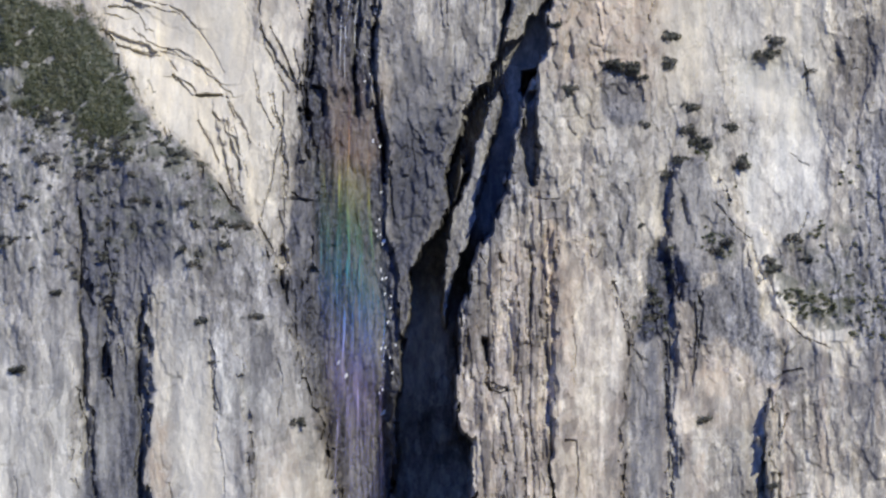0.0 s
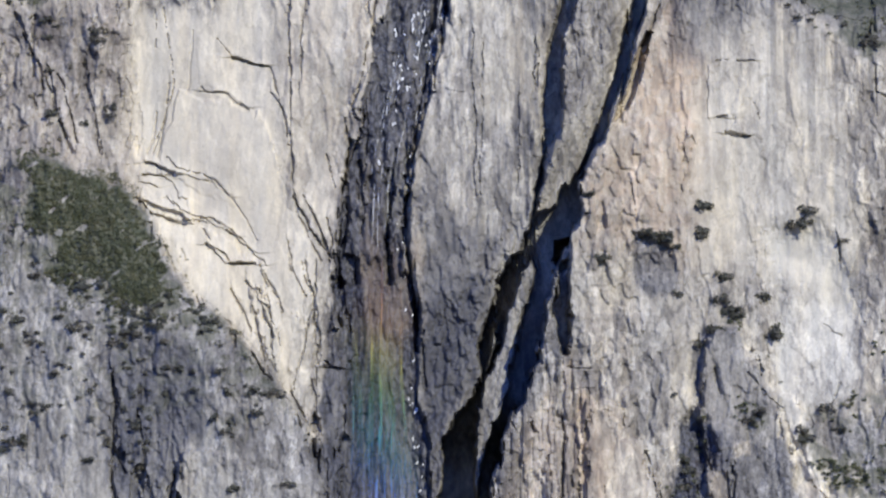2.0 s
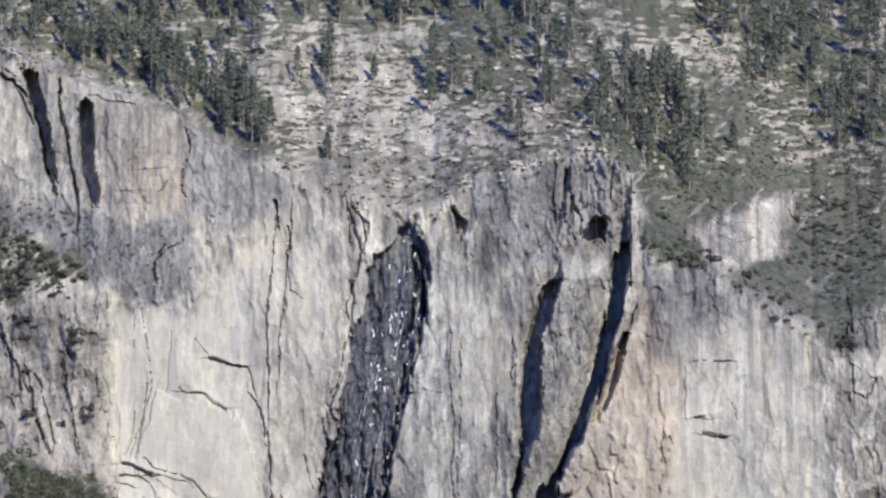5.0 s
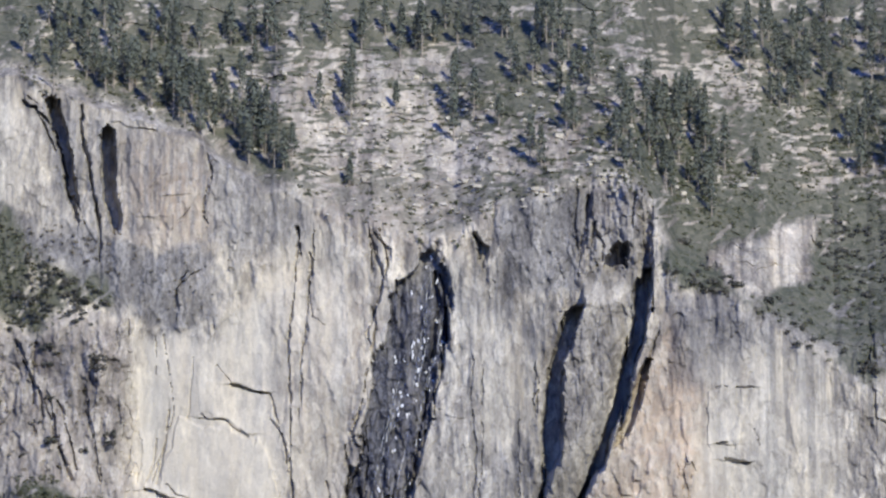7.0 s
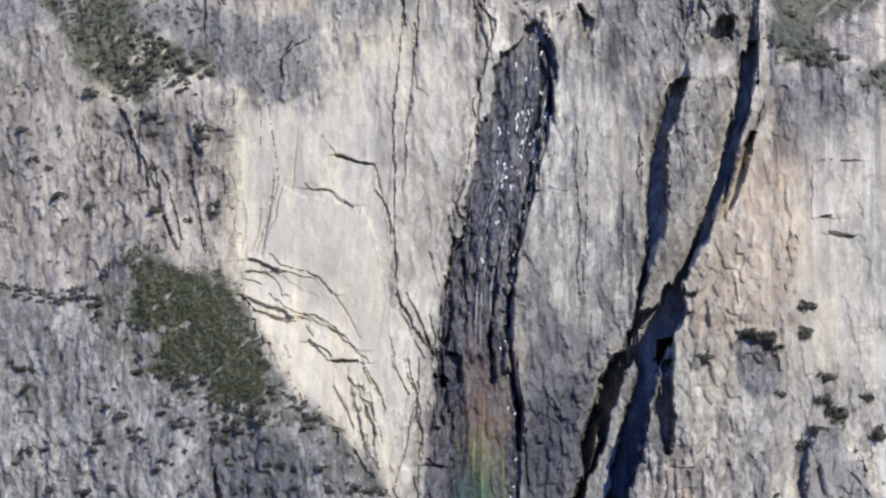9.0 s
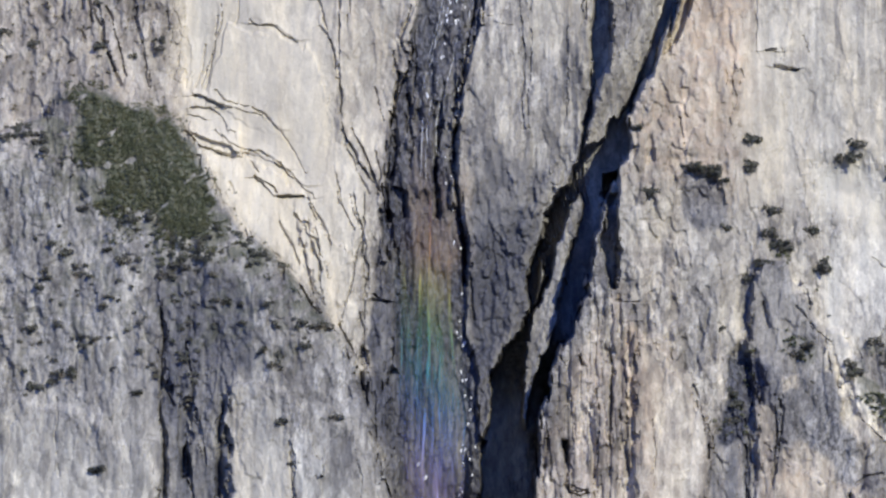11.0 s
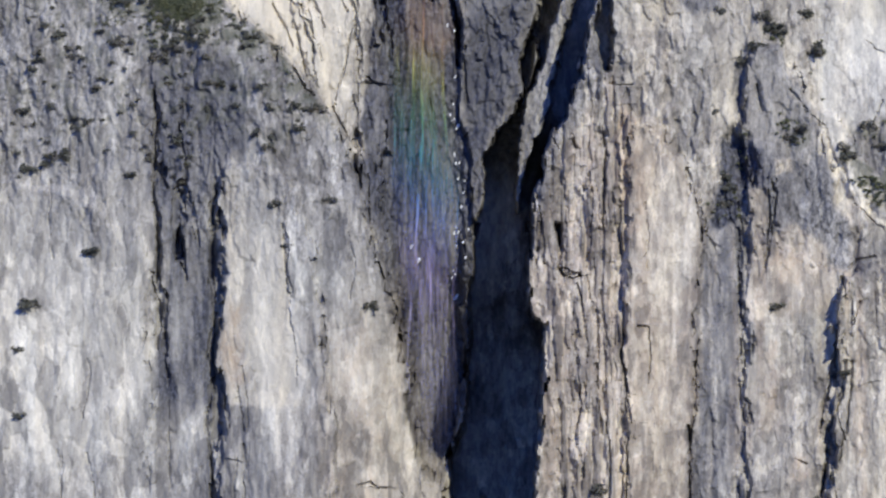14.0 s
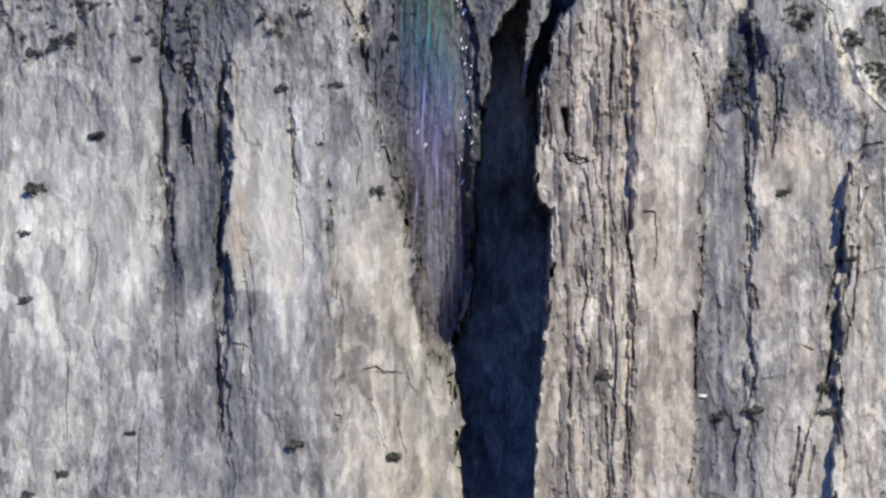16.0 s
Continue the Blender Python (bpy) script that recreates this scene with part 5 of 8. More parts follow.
centre_low = area([(-12.36, 605.1), (25.13, 605.2), (28.12, 586.9), (19.16, 550.6), (7.264, 523.4), (1.343, 507.8), (-10.55, 507.8), (-13.71, 562.6)], 10)
lichen = np.maximum(lichen, 0.95 * centre_low)
tone = tone - 0.1 * centre_low - 0.07 * area([(-7.787, 580.8), (19.14, 580.8), (16.18, 538.5), (1.343, 507.8), (-9.062, 507.8), (-10.66, 544.5)], 12)
tone = tone - 0.05 * in_buttress * smooth(GZ, 440, 500)
# shadow patch on the left wall, painted dark into the colour
stain_and_shade = np.maximum(stain_and_shade, 0.6 * area([(-219.2, 740.4), (-208.6, 742), (-206.8, 727.9), (-209.6, 720.2), (-217.3, 721.7)], 3))
stain_and_shade = np.maximum(stain_and_shade, 0.8 * area([(-178.8, 565.8), (-170, 573.4), (-161.3, 556.8), (-158.1, 541.7), (-156.2, 520.6), (-157.4, 508.3), (-175.3, 508.1), (-177.5, 541.6)], 5) * (0.6 + 0.4 * streak))
stain_and_shade = np.maximum(stain_and_shade, 0.55 * area([(-158.2, 550.8), (-144.7, 547.9), (-142.8, 520.7), (-144, 508.4), (-157.4, 508.3)], 8) * (0.4 + 0.6 * streak))
stain_and_shade = np.maximum(stain_and_shade, 0.62 * area([(-174.4, 508.1), (-157.4, 508.3), (-150.8, 472.6), (-156.3, 448.6), (-158.4, 401), (-166.7, 400.9), (-172, 430.6)], 4) * (0.5 + 0.5 * streak))
stain_and_shade = np.maximum(stain_and_shade, 0.6 * area([(-145.5, 508.4), (-139.5, 505.7), (-137.9, 448.8), (-135.7, 425), (-135.8, 376.9), (-143.2, 376.8), (-145.9, 448.7)], 3) * (0.6 + 0.4 * streak))
stain_and_shade = np.maximum(stain_and_shade, 0.35 * area([(-139.3, 398.9), (-117.1, 399.1), (-116.7, 369.7), (-114.7, 268.6), (-138.3, 268.4)], 5) * (0.5 + 0.5 * blotch))
stain_and_shade = np.maximum(stain_and_shade, 0.85 * area([(121.4, 493), (129.1, 502.1), (137.4, 515.7), (147.8, 515.8), (150.8, 499.3), (140.4, 490.2), (132.1, 473.6), (122.6, 473.5)], 4) * (0.6 + 0.4 * blotch))
stain_and_shade = np.maximum(stain_and_shade, 0.4 * area([(117.2, 470.5), (132.1, 473.6), (137.4, 415.5), (137.4, 379.4), (114.4, 379.2), (114.3, 433.2)], 5) * (0.5 + 0.5 * streak))
stain_and_shade = np.maximum(stain_and_shade, 0.5 * area([(147.8, 502.3), (152.3, 502.3), (152.9, 475.3), (149.3, 451.4), (146.9, 463.3)], 2))
stain_and_shade = np.maximum(stain_and_shade, 0.55 * area([(155.3, 547.5), (147, 538.4), (145.8, 550.4), (148.2, 553.5)], 2))
stain_and_shade = np.maximum(stain_and_shade, 0.32 * area([(98.46, 615.3), (123.9, 611.5), (124, 592.7), (113.5, 588), (103, 594)], 5))
stain_and_shade = np.maximum(stain_and_shade, 0.5 * area([(179.4, 624.2), (189.9, 627.3), (192.8, 614.6), (200.3, 602.5), (182.3, 611.4)], 3) * blotch)
stain_and_shade = np.maximum(stain_and_shade, 0.38 * area([(122.5, 769.3), (161.9, 760), (166.2, 738.1), (149.4, 731.9), (144.7, 714.7), (125, 716.2), (116.2, 744.3)], 9) * (0.4 + 0.6 * streak))
stain_and_shade = np.maximum(stain_and_shade, 0.4 * area([(176.9, 749.1), (212.9, 722.7), (232.8, 685.5), (232.2, 648.5), (212.3, 685.4), (194.5, 707.1), (164.7, 738.1)], 10) * smooth(streak, 0.4, 0.75))
stain_and_shade = np.maximum(stain_and_shade, 0.6 * area([(-59.1, 641.4), (-44.06, 641.4), (-42.34, 605), (-43.58, 562.5), (-55.4, 544.4), (-62.91, 550.4), (-58.74, 592.8), (-55.24, 605)], 4) * (0.5 + 0.5 * streak))
pale_slab = area([(-135.8, 376.9), (-138.1, 460.7), (-135.7, 490.7), (-130.5, 502.2), (-121.6, 504.4), (-114.1, 499.9), (-107.8, 479), (-104.4, 449.1), (-99.65, 431.2), (-94.41, 377.2)], 5)
lichen = lichen * (1 - 0.8 * pale_slab)
tone = tone + 0.05 * pale_slab
iron = np.maximum(iron, 0.75 * area([(-132.9, 430.9), (-125.6, 425), (-124.3, 395.3), (-131.5, 386.4)], 4))
pale_low = area([(-245.1, 435.9), (-200.9, 448.2), (-192.2, 460.3), (-174.4, 460.4), (-172.7, 376.5), (-243.7, 375.9)], 14)
lichen = lichen * (1 - 0.6 * pale_low)
tone = tone - 0.02 * pale_low
grey_slab = area([(155.2, 439.5), (181.9, 442.7), (184.2, 416), (184.1, 379.8), (155.1, 379.5), (152.2, 409.7)], 5)
lichen = lichen * (1 - 0.7 * grey_slab)
iron = iron * (1 - 0.8 * grey_slab)
warm = warm - 0.3 * grey_slab
tone = tone - 0.07 * grey_slab
cream = np.maximum(area([(152.9, 463.4), (170.1, 459), (167.7, 445.6), (153.7, 441)], 3), area([(185.5, 463.6), (191.4, 463.7), (190.8, 445.8), (186.3, 445.1)], 2))
cream = np.maximum(cream, np.maximum(area([(160.7, 354.4), (170.8, 354.4), (170.2, 341.1), (161.3, 341)], 2), area([(147.9, 413.6), (151.7, 413.6), (152.4, 366.1), (148.9, 366.1)], 2)))
iron = np.maximum(iron, 0.8 * cream)
tone = tone + 0.12 * cream
bowl_pale = area([(168.8, 573.3), (191.2, 582.6), (210.7, 582.8), (213.5, 554.1), (200, 532.2), (182.1, 529), (173.2, 538.6)], 8)
lichen = lichen * (1 - 0.9 * bowl_pale)
tone = tone - 0.02 * bowl_pale + 0.12 * bowl_pale * (streak - 0.5)
warm = warm - 0.1 * bowl_pale
ramp_pale = area([(182.1, 514.6), (192.5, 511.4), (202.8, 493.7), (220, 475.9), (219.9, 465.4), (199.8, 480.2), (183.5, 499.6)], 3)
lichen = lichen * (1 - 0.9 * ramp_pale)
tone = tone + 0.1 * ramp_pale
blush = area([(116.3, 756.8), (140.2, 716.3), (138.4, 685.3), (134.9, 642.1), (115.4, 648.2), (94.35, 648.2), (88.4, 660.5), (100.6, 688.3), (111.5, 728.7)], 8)
iron = np.maximum(iron, 1.0 * blush * (0.65 + 0.5 * blotch))
white_wall = area([(140.8, 714.7), (165.9, 716.3), (206.6, 704), (232.7, 676.2), (231.4, 605.7), (181, 605.6), (139.9, 629.9)], 12)
lichen = lichen * (1 - 0.7 * white_wall)
warm = warm - 0.1 * white_wall
tone = tone + 0.06 * white_wall + 0.12 * area([(139.5, 712.5), (152.3, 714.4), (155.8, 703.9), (158.6, 685.3), (151.9, 684.7), (140.5, 684.7)], 1.5)

stain_and_shade = np.maximum(stain_and_shade, 0.92 * area([(-18.18, 527.9), (0.9014, 528), (0.5661, 497.9), (-4.467, 461.9), (-9.125, 420.1), (-10.21, 378), (-17.59, 377.9), (-19.43, 473.8)], 3) * (0.75 + 0.3 * blotch))
stain_and_shade = np.maximum(stain_and_shade, 0.75 * area([(-63.72, 497.4), (-53.13, 508), (-50.94, 473.5), (-53.13, 458.5), (-59.26, 473.4)], 2) * (0.6 + 0.4 * streak))
stain_and_shade = np.maximum(stain_and_shade, 0.6 * area([(-43.34, 432.8), (-10.71, 433.1), (-9.713, 388.4), (-12.51, 370.6), (-16.48, 352.8), (-21.69, 340.9), (-30.67, 352.6), (-38.24, 370.4), (-41.51, 400)], 4) * (0.6 + 0.4 * streak))
brown_core = area([(-42.95, 661.4), (-30.92, 661.5), (-30.41, 612.6), (-29.58, 591.3), (-18.21, 591.4), (-17.37, 567.2), (-41.85, 563.9), (-44.13, 606.4)], 4)
iron = np.maximum(iron, 0.7 * brown_core)
stain_and_shade = np.maximum(stain_and_shade * (1 - 0.25 * brown_core), 0.75 * brown_core)
stain_and_shade = np.maximum(stain_and_shade, 0.85 * area([(-54.48, 569.9), (-17.4, 570.2), (-18.24, 473.8), (-15.94, 420.1), (-16.12, 378), (-39.16, 377.8), (-45.56, 419.8), (-51.09, 461.5)], 6) * (0.75 + 0.3 * streak))
lichen = np.maximum(lichen, 0.62 * area([(73.75, 759.8), (104.2, 769.3), (97.89, 731.7), (88.6, 697.5), (76.35, 660.5), (61.2, 635.8), (51.6, 642), (62.88, 688.2), (66.09, 741)], 4) * (0.5 + 0.6 * streak))
# the gully is set dark blue-grey in the colour
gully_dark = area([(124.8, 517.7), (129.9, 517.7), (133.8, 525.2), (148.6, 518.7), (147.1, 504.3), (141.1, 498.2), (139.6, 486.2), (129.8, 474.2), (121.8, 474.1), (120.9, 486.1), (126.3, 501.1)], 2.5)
stain_and_shade = np.maximum(stain_and_shade, gully_dark * (0.85 + 0.2 * streak))
stain_and_shade = np.maximum(stain_and_shade, 0.8 * np.maximum(area([(136.9, 572.1), (153.3, 573.1), (154.8, 564.6), (139.8, 563)], 1.5), area([(132.4, 558.4), (138.3, 560), (138.3, 534.3), (135.2, 522.2), (132.3, 534.3)], 1.5)))
stain_and_shade = np.maximum(stain_and_shade, 0.45 * area([(138.3, 563), (154.8, 564.6), (162.2, 549.6), (169.6, 534.5), (171, 522.5), (162, 519.4), (150.1, 520.8), (141.2, 520.8), (136.8, 534.3)], 3) * (0.5 + 0.6 * blotch))
# darkness of a recess, painted into the rock colour
stain_and_shade = np.maximum(stain_and_shade, 0.4 * area([(70.25, 550.5), (80.1, 549), (86.09, 528), (81.61, 534), (72.66, 536.9)], 2))
moss = np.maximum(moss, 0.5 * blotch * area([(154.6, 525.4), (162.1, 531.4), (171, 528.5), (169.5, 516.4), (156.1, 513.3)], 2.5))
notch = np.maximum(area([(151.6, 511.8), (160.5, 511.9), (159, 502.8), (153, 501.3)], 1.5), area([(187.4, 524.1), (191.8, 524.1), (192.4, 516.6), (187.3, 515.9)], 1.5))
ramp_light = area([(178.4, 521), (185.3, 522.5), (195.3, 504.6), (204.1, 486.6), (220.6, 475.3), (230.1, 470.3), (230, 459.9), (212.3, 468.7), (200.5, 479.1), (191, 486.5), (182.2, 504.5)], 2)
dome = area([(86.12, 461.9), (87.59, 491.9), (92.05, 500.9), (99.49, 504), (104.8, 502.5), (108.4, 492), (111.4, 480), (114.9, 471.1), (112.8, 444.2), (84.66, 432.1)], 1.5, 0.5)
upper_slab = area([(106.9, 513), (115.9, 519.1), (123.3, 519.1), (123.3, 486.1), (117.3, 474.1), (111.4, 489)], 1.5)
smooth_parts = np.clip(notch + ramp_light + dome + upper_slab, 0, 1)
lichen = lichen * (1 - 0.85 * smooth_parts)
stain_and_shade = stain_and_shade * (1 - 0.85 * smooth_parts)
iron = iron * (1 - 0.5 * smooth_parts)
tone = tone + 0.22 * notch + 0.1 * ramp_light + 0.1 * dome + 0.05 * upper_slab
tan_column = area([(69.68, 533.9), (75.64, 535.4), (83.1, 527.9), (84.62, 485.9), (77.22, 461.9), (71.28, 461.8)], 2)
iron = np.maximum(iron, 0.85 * tan_column)
lichen = lichen * (1 - 0.7 * tan_column)
red_column = area([(67.91, 524.8), (71.48, 524.8), (70.35, 490.3), (67.97, 490.3)], 1)
stain_and_shade = np.maximum(stain_and_shade, 0.45 * red_column)
iron = np.maximum(iron, red_column)
cream_rib = np.maximum(area([(42.92, 509.6), (45.92, 503.6), (45.42, 473.6), (43.68, 461.7)], 1), np.maximum(area([(40.18, 443.7), (44.62, 446.7), (44.69, 425.9), (38.77, 425.8)], 1), area([(51.99, 461.7), (55.55, 464.1), (57.97, 443.8), (54.45, 428.9)], 1)))
tone = tone + 0.25 * cream_rib
lichen = lichen * (1 - 0.8 * cream_rib)
# the spire stands grey before the white bay; a pale ramp runs down from it
spire_face = area([(136.6, 570.6), (153.9, 573.7), (161.6, 555.6), (170.5, 539), (178.4, 522.5), (172.4, 504.4), (154.6, 513.3), (141.2, 517.8), (136.4, 522.2), (135, 549.4)], 1.5)
lichen = lichen * (1 - spire_face) + spire_face * (0.5 + 0.4 * streak)
stain_and_shade = stain_and_shade * (1 - 0.65 * spire_face)
iron = iron * (1 - 0.8 * spire_face)
tone = tone * (1 - 0.7 * spire_face) + 0.7 * 0.47 * spire_face
lichen = lichen * (1 - 0.92 * white_bay)
stain_and_shade = stain_and_shade * (1 - 0.7 * white_bay)
tone = tone * (1 - 0.7 * white_bay) + 0.7 * white_bay * (0.56 + 0.2 * (streak - 0.5))
warm = warm - 0.08 * white_bay
ramp_band = area([(174.6, 527), (183.5, 525.5), (192.3, 508.2), (206.5, 492.6), (220.7, 479.2), (236, 471.9), (235.9, 462.9), (213.8, 471.1), (199, 480), (187.2, 494), (179.8, 507.5)], 1.8)
lichen = lichen * (1 - 0.85 * ramp_band)
stain_and_shade = stain_and_shade * (1 - 0.8 * ramp_band)
tone = tone * (1 - 0.6 * ramp_band) + 0.6 * ramp_band * (0.62 + 0.2 * (streak - 0.5))
pale_ribs = np.maximum(area([(139.6, 490.7), (148.9, 495.3), (149.3, 462.3), (149.8, 426.6), (140.9, 426.5)], 1.5), area([(152.9, 468.3), (164.8, 477.4), (182.6, 462.5), (185.9, 426.8), (151.3, 426.6)], 2.5))
lichen = lichen * (1 - 0.7 * pale_ribs)
stain_and_shade = stain_and_shade * (1 - 0.7 * pale_ribs)
iron = np.maximum(iron, 0.35 * pale_ribs)
tone = tone + 0.08 * pale_ribs
lichen = np.maximum(lichen, 0.5 * area([(116.7, 468.1), (136.6, 471.8), (138.5, 426.5), (112.8, 426.3)], 2) * (0.5 + 0.7 * streak))
lichen = np.maximum(lichen, 0.42 * area([(154.5, 502.8), (182.8, 501.5), (191.5, 474.6), (182.6, 462.5), (164.8, 477.4), (155.9, 474.3)], 3) * (0.5 + 0.6 * blotch))
rib_side = ribs * smooth(GZ, 430, 470) * smooth(smooth_rib + from_edge, 0, 1) * smooth(72 - GX, 0, 4)
tone = tone - 0.1 * rib_side
lichen = np.maximum(lichen, 0.5 * rib_side * smooth(v7, 0.45, 0.7))
# dark bluish shade painted into the upper cleft's rock colour
stain_and_shade = np.maximum(stain_and_shade * (1 - 0.35 * in_cleft * smooth(GZ, 490, 540)), 0.4 * m_cleft * (1 - flake) * smooth(GZ, 480, 520))
# lichened tufts on the buttress, and its broad plain slabs
tufts = in_buttress * smooth(GZ, 490, 540) * smooth(fractal(GX / 5.5, GZ / 4.6, 3, 27), 0.36, 0.6)
moss = np.maximum(moss, 0.4 * tufts)
slabby = in_buttress * smooth(520 - GZ, 0, 50)
weather = weather * (1 - 0.45 * slabby)
tone = tone + slabby * (0.26 * (v1 - 0.5) + 0.16 * (v0 - 0.5) + 0.14 * (v2 - 0.5) - 0.07)
arch = area([(-135.8, 496.7), (-130.5, 502.2), (-124.6, 504.3), (-118, 499.9), (-111.8, 487.9), (-106.2, 473), (-102.9, 449.1), (-98.79, 413.4), (-95.88, 377.2), (-133.7, 376.9)], 1.2, 0.6)
weather = weather * (1 - 0.5 * arch)
lichen = lichen * (1 - 0.85 * arch)
stain_and_shade = stain_and_shade * (1 - 0.7 * arch)
warm = warm + 0.22 * arch
tone = tone * (1 - 0.5 * arch) + 0.5 * 0.36 * arch
arch_side = area([(-111.1, 497), (-104.3, 500), (-97.48, 485.1), (-92.59, 455.2), (-96.95, 449.2), (-103.8, 473)], 1.2)
lichen = np.maximum(lichen, 0.75 * arch_side)
tone = tone + in_right * (1 - ribs) * smooth(620 - GZ, 0, 60) * (0.04 + 0.07 * smooth(GX, 90, 150))
tone = tone - 0.06 * area([(-258.4, 499.8), (-175, 500.5), (-172.6, 345.4), (-255.5, 344.7)], 20)
belt = area([(184.4, 519.5), (193.2, 510.6), (200.7, 507.6), (209.6, 503.2), (220.9, 503.2), (236.3, 503.3), (236.1, 474.8), (220.7, 478.3), (209.4, 483.7), (200.6, 491.1), (191.7, 504.5)], 2)
moss = np.maximum(moss, 0.62 * belt * smooth(fractal(GX / 8, GZ / 6, 3, 28), -0.35, 0.1))
grey_shelf = area([(187.4, 525.6), (200.8, 527.2), (218.7, 534.8), (236.6, 534.9), (236.3, 501.8), (209.6, 504.7), (194.7, 510.6)], 3)
lichen = np.maximum(lichen, grey_shelf * (0.4 + 0.4 * blotch))
moss = np.maximum(moss, 0.45 * grey_shelf * smooth(fractal(GX / 5, GZ / 4, 3, 29), 0.15, 0.4))
tone = tone - 0.06 * area([(-99.42, 492.2), (-37.58, 492.1), (-31.53, 390.2), (-98.87, 390.3)], 12)
lip_dark = area([(-62.96, 528.2), (-54.01, 525.2), (-48.89, 498.1), (-47.63, 462.2), (-44, 426.4), (-49.33, 426.4), (-53.86, 462.2), (-59.86, 486.2), (-63.8, 510.2)], 1.5)
stain_and_shade = np.maximum(stain_and_shade, 0.62 * lip_dark * (0.6 + 0.5 * streak))
tone = tone + columns * (0.22 * (v8 - 0.5) + 0.16 * (v7 - 0.5) - 0.2 * (v2 - 0.5) - 0.15 * (v6 - 0.5))
stain_and_shade = np.maximum(stain_and_shade, 0.42 * columns * smooth(v8, 0.72, 0.9) * smooth(fractal(GX / 9, GZ / 40, 2, 30), -0.1, 0.3))
block_face = area([(73.0, 779.0), (106.5, 783.9), (106.4, 758.8), (85.1, 757.1), (74.5, 761.7)], 3)
tone = tone - 0.05 * block_face
lichen = np.maximum(lichen, 0.25 * block_face)
tone = tone + 0.07 * in_right * smooth(GZ, 550, 580) * smooth(690 - GZ, 0, 40) * smooth(150 - GX, 0, 30)
clean_bay = area([(170.3, 556.7), (191.2, 581.1), (230.1, 587.5), (229.7, 524), (199.9, 517.8), (182.1, 523.6), (173.2, 538.6)], 8)
lichen = lichen * (1 - 0.65 * clean_bay)
tone = tone + 0.04 * clean_bay + 0.05 * pale_slab
moss = moss * (1 - head_tip) * (1 - 0.8 * smooth(fractal((GX + 0.8 * GZ) / 14, (GZ - 0.9 * GX) / 5, 3, 19), 0.7, 0.95))
grey_top = in_buttress * smooth(GZ, 430, 510) * (1 - head_tip)
lichen = np.maximum(lichen, grey_top * (0.2 + 0.52 * blotch))
tone = tone + 0.06 * grey_top
stain_and_shade = np.maximum(stain_and_shade, 0.45 * centre_low * (0.3 + 0.9 * blotch))
lichen = np.maximum(lichen, 0.6 * area([(-11.14, 694.2), (49.29, 688.2), (49.17, 632.8), (31.12, 605.2), (-10.86, 605.1), (-15.51, 647.9)], 12) * (0.3 + 0.8 * blotch))
rim_grey = area([(122.6, 791.3), (122.5, 777.2), (140.7, 772.5), (152.9, 771), (164.9, 760), (183, 748.5), (198.1, 740.7), (213, 727.3), (221.9, 718.9), (226.5, 719), (233.5, 722.7), (243.2, 722.7), (244.5, 791.6)], 4) * (1 - outcrop)
earthy = area([(-69.36, 829.9), (15.58, 834.4), (24.81, 822.4), (21.77, 806.5), (-14.89, 799.3), (-69.06, 805.4)], 10)
iron = np.maximum(iron, 0.6 * earthy)
lichen = np.maximum(lichen, 0.5 * earthy * (0.4 + 0.8 * blotch))
moss = moss * (1 - 0.5 * earthy)
lichen = np.maximum(lichen, 0.85 * rim_grey * (0.7 + 0.4 * blotch))
moss = np.maximum(moss, 0.7 * rim_grey * smooth(fractal(GX / 11, GZ / 8, 4, 86), 0.0, 0.4))
tower_low = area([(-231.1, 878.8), (-212.7, 882.1), (-187.7, 866.1), (-162.9, 859.8), (-128.8, 847.2), (-101, 831.3), (-76.18, 812.3), (-100.4, 796.4), (-121.7, 793.1), (-170.7, 799.2), (-228.9, 805.2)], 6)
lichen = np.maximum(lichen, tower_low * 0.75 * smooth(streak, 0.3, 0.8))
iron = np.maximum(iron, 0.6 * area([(-175.1, 856.5), (-141.3, 853.5), (-137.4, 812), (-155.5, 802.4), (-171.1, 815)], 10) * (0.4 + 0.7 * blotch))
white_face = area([(-253.8, 873.5), (-229.1, 873.6), (-214.6, 847.9), (-212.3, 819.2), (-219.8, 811.2), (-246, 815.9), (-253.1, 847.8)], 4)
lichen = lichen * (1 - 0.9 * white_face)
tone = tone + 0.08 * white_face
warm = warm - 0.2 * white_face
# dark shadow and brush left of the tower, painted into the rock colour
stain_and_shade = np.maximum(stain_and_shade, 0.55 * area([(-288.2, 886.4), (-266.3, 880), (-260.9, 854.2), (-255.1, 831.9), (-254.5, 812.7), (-264.2, 808.9), (-285.9, 815.9)], 5) * (0.5 + 0.6 * blotch))
tower_edge = area([(-128.9, 848.8), (-101, 831.3), (-70.06, 812.4), (-69.87, 796.5), (-106.4, 790), (-124.8, 793.1)], 8)
lichen = np.maximum(lichen, 0.75 * tower_edge * (0.5 + 0.6 * blotch))
# iron thinned in the chute; cleft colour cooled to imitate blue shade
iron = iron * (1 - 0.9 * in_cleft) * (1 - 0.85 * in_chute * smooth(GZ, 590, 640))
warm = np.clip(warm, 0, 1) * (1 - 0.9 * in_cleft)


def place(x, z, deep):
    """The relief's spot deep metres behind the wall plane, along the camera's sight line."""
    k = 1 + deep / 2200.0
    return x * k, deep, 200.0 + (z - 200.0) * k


def deep_at(x, z):
    i = np.clip(np.searchsorted(XS, x), 0, len(XS) - 1)
    j = np.clip(np.searchsorted(ZS, z), 0, len(ZS) - 1)
    return BACK[j, i]


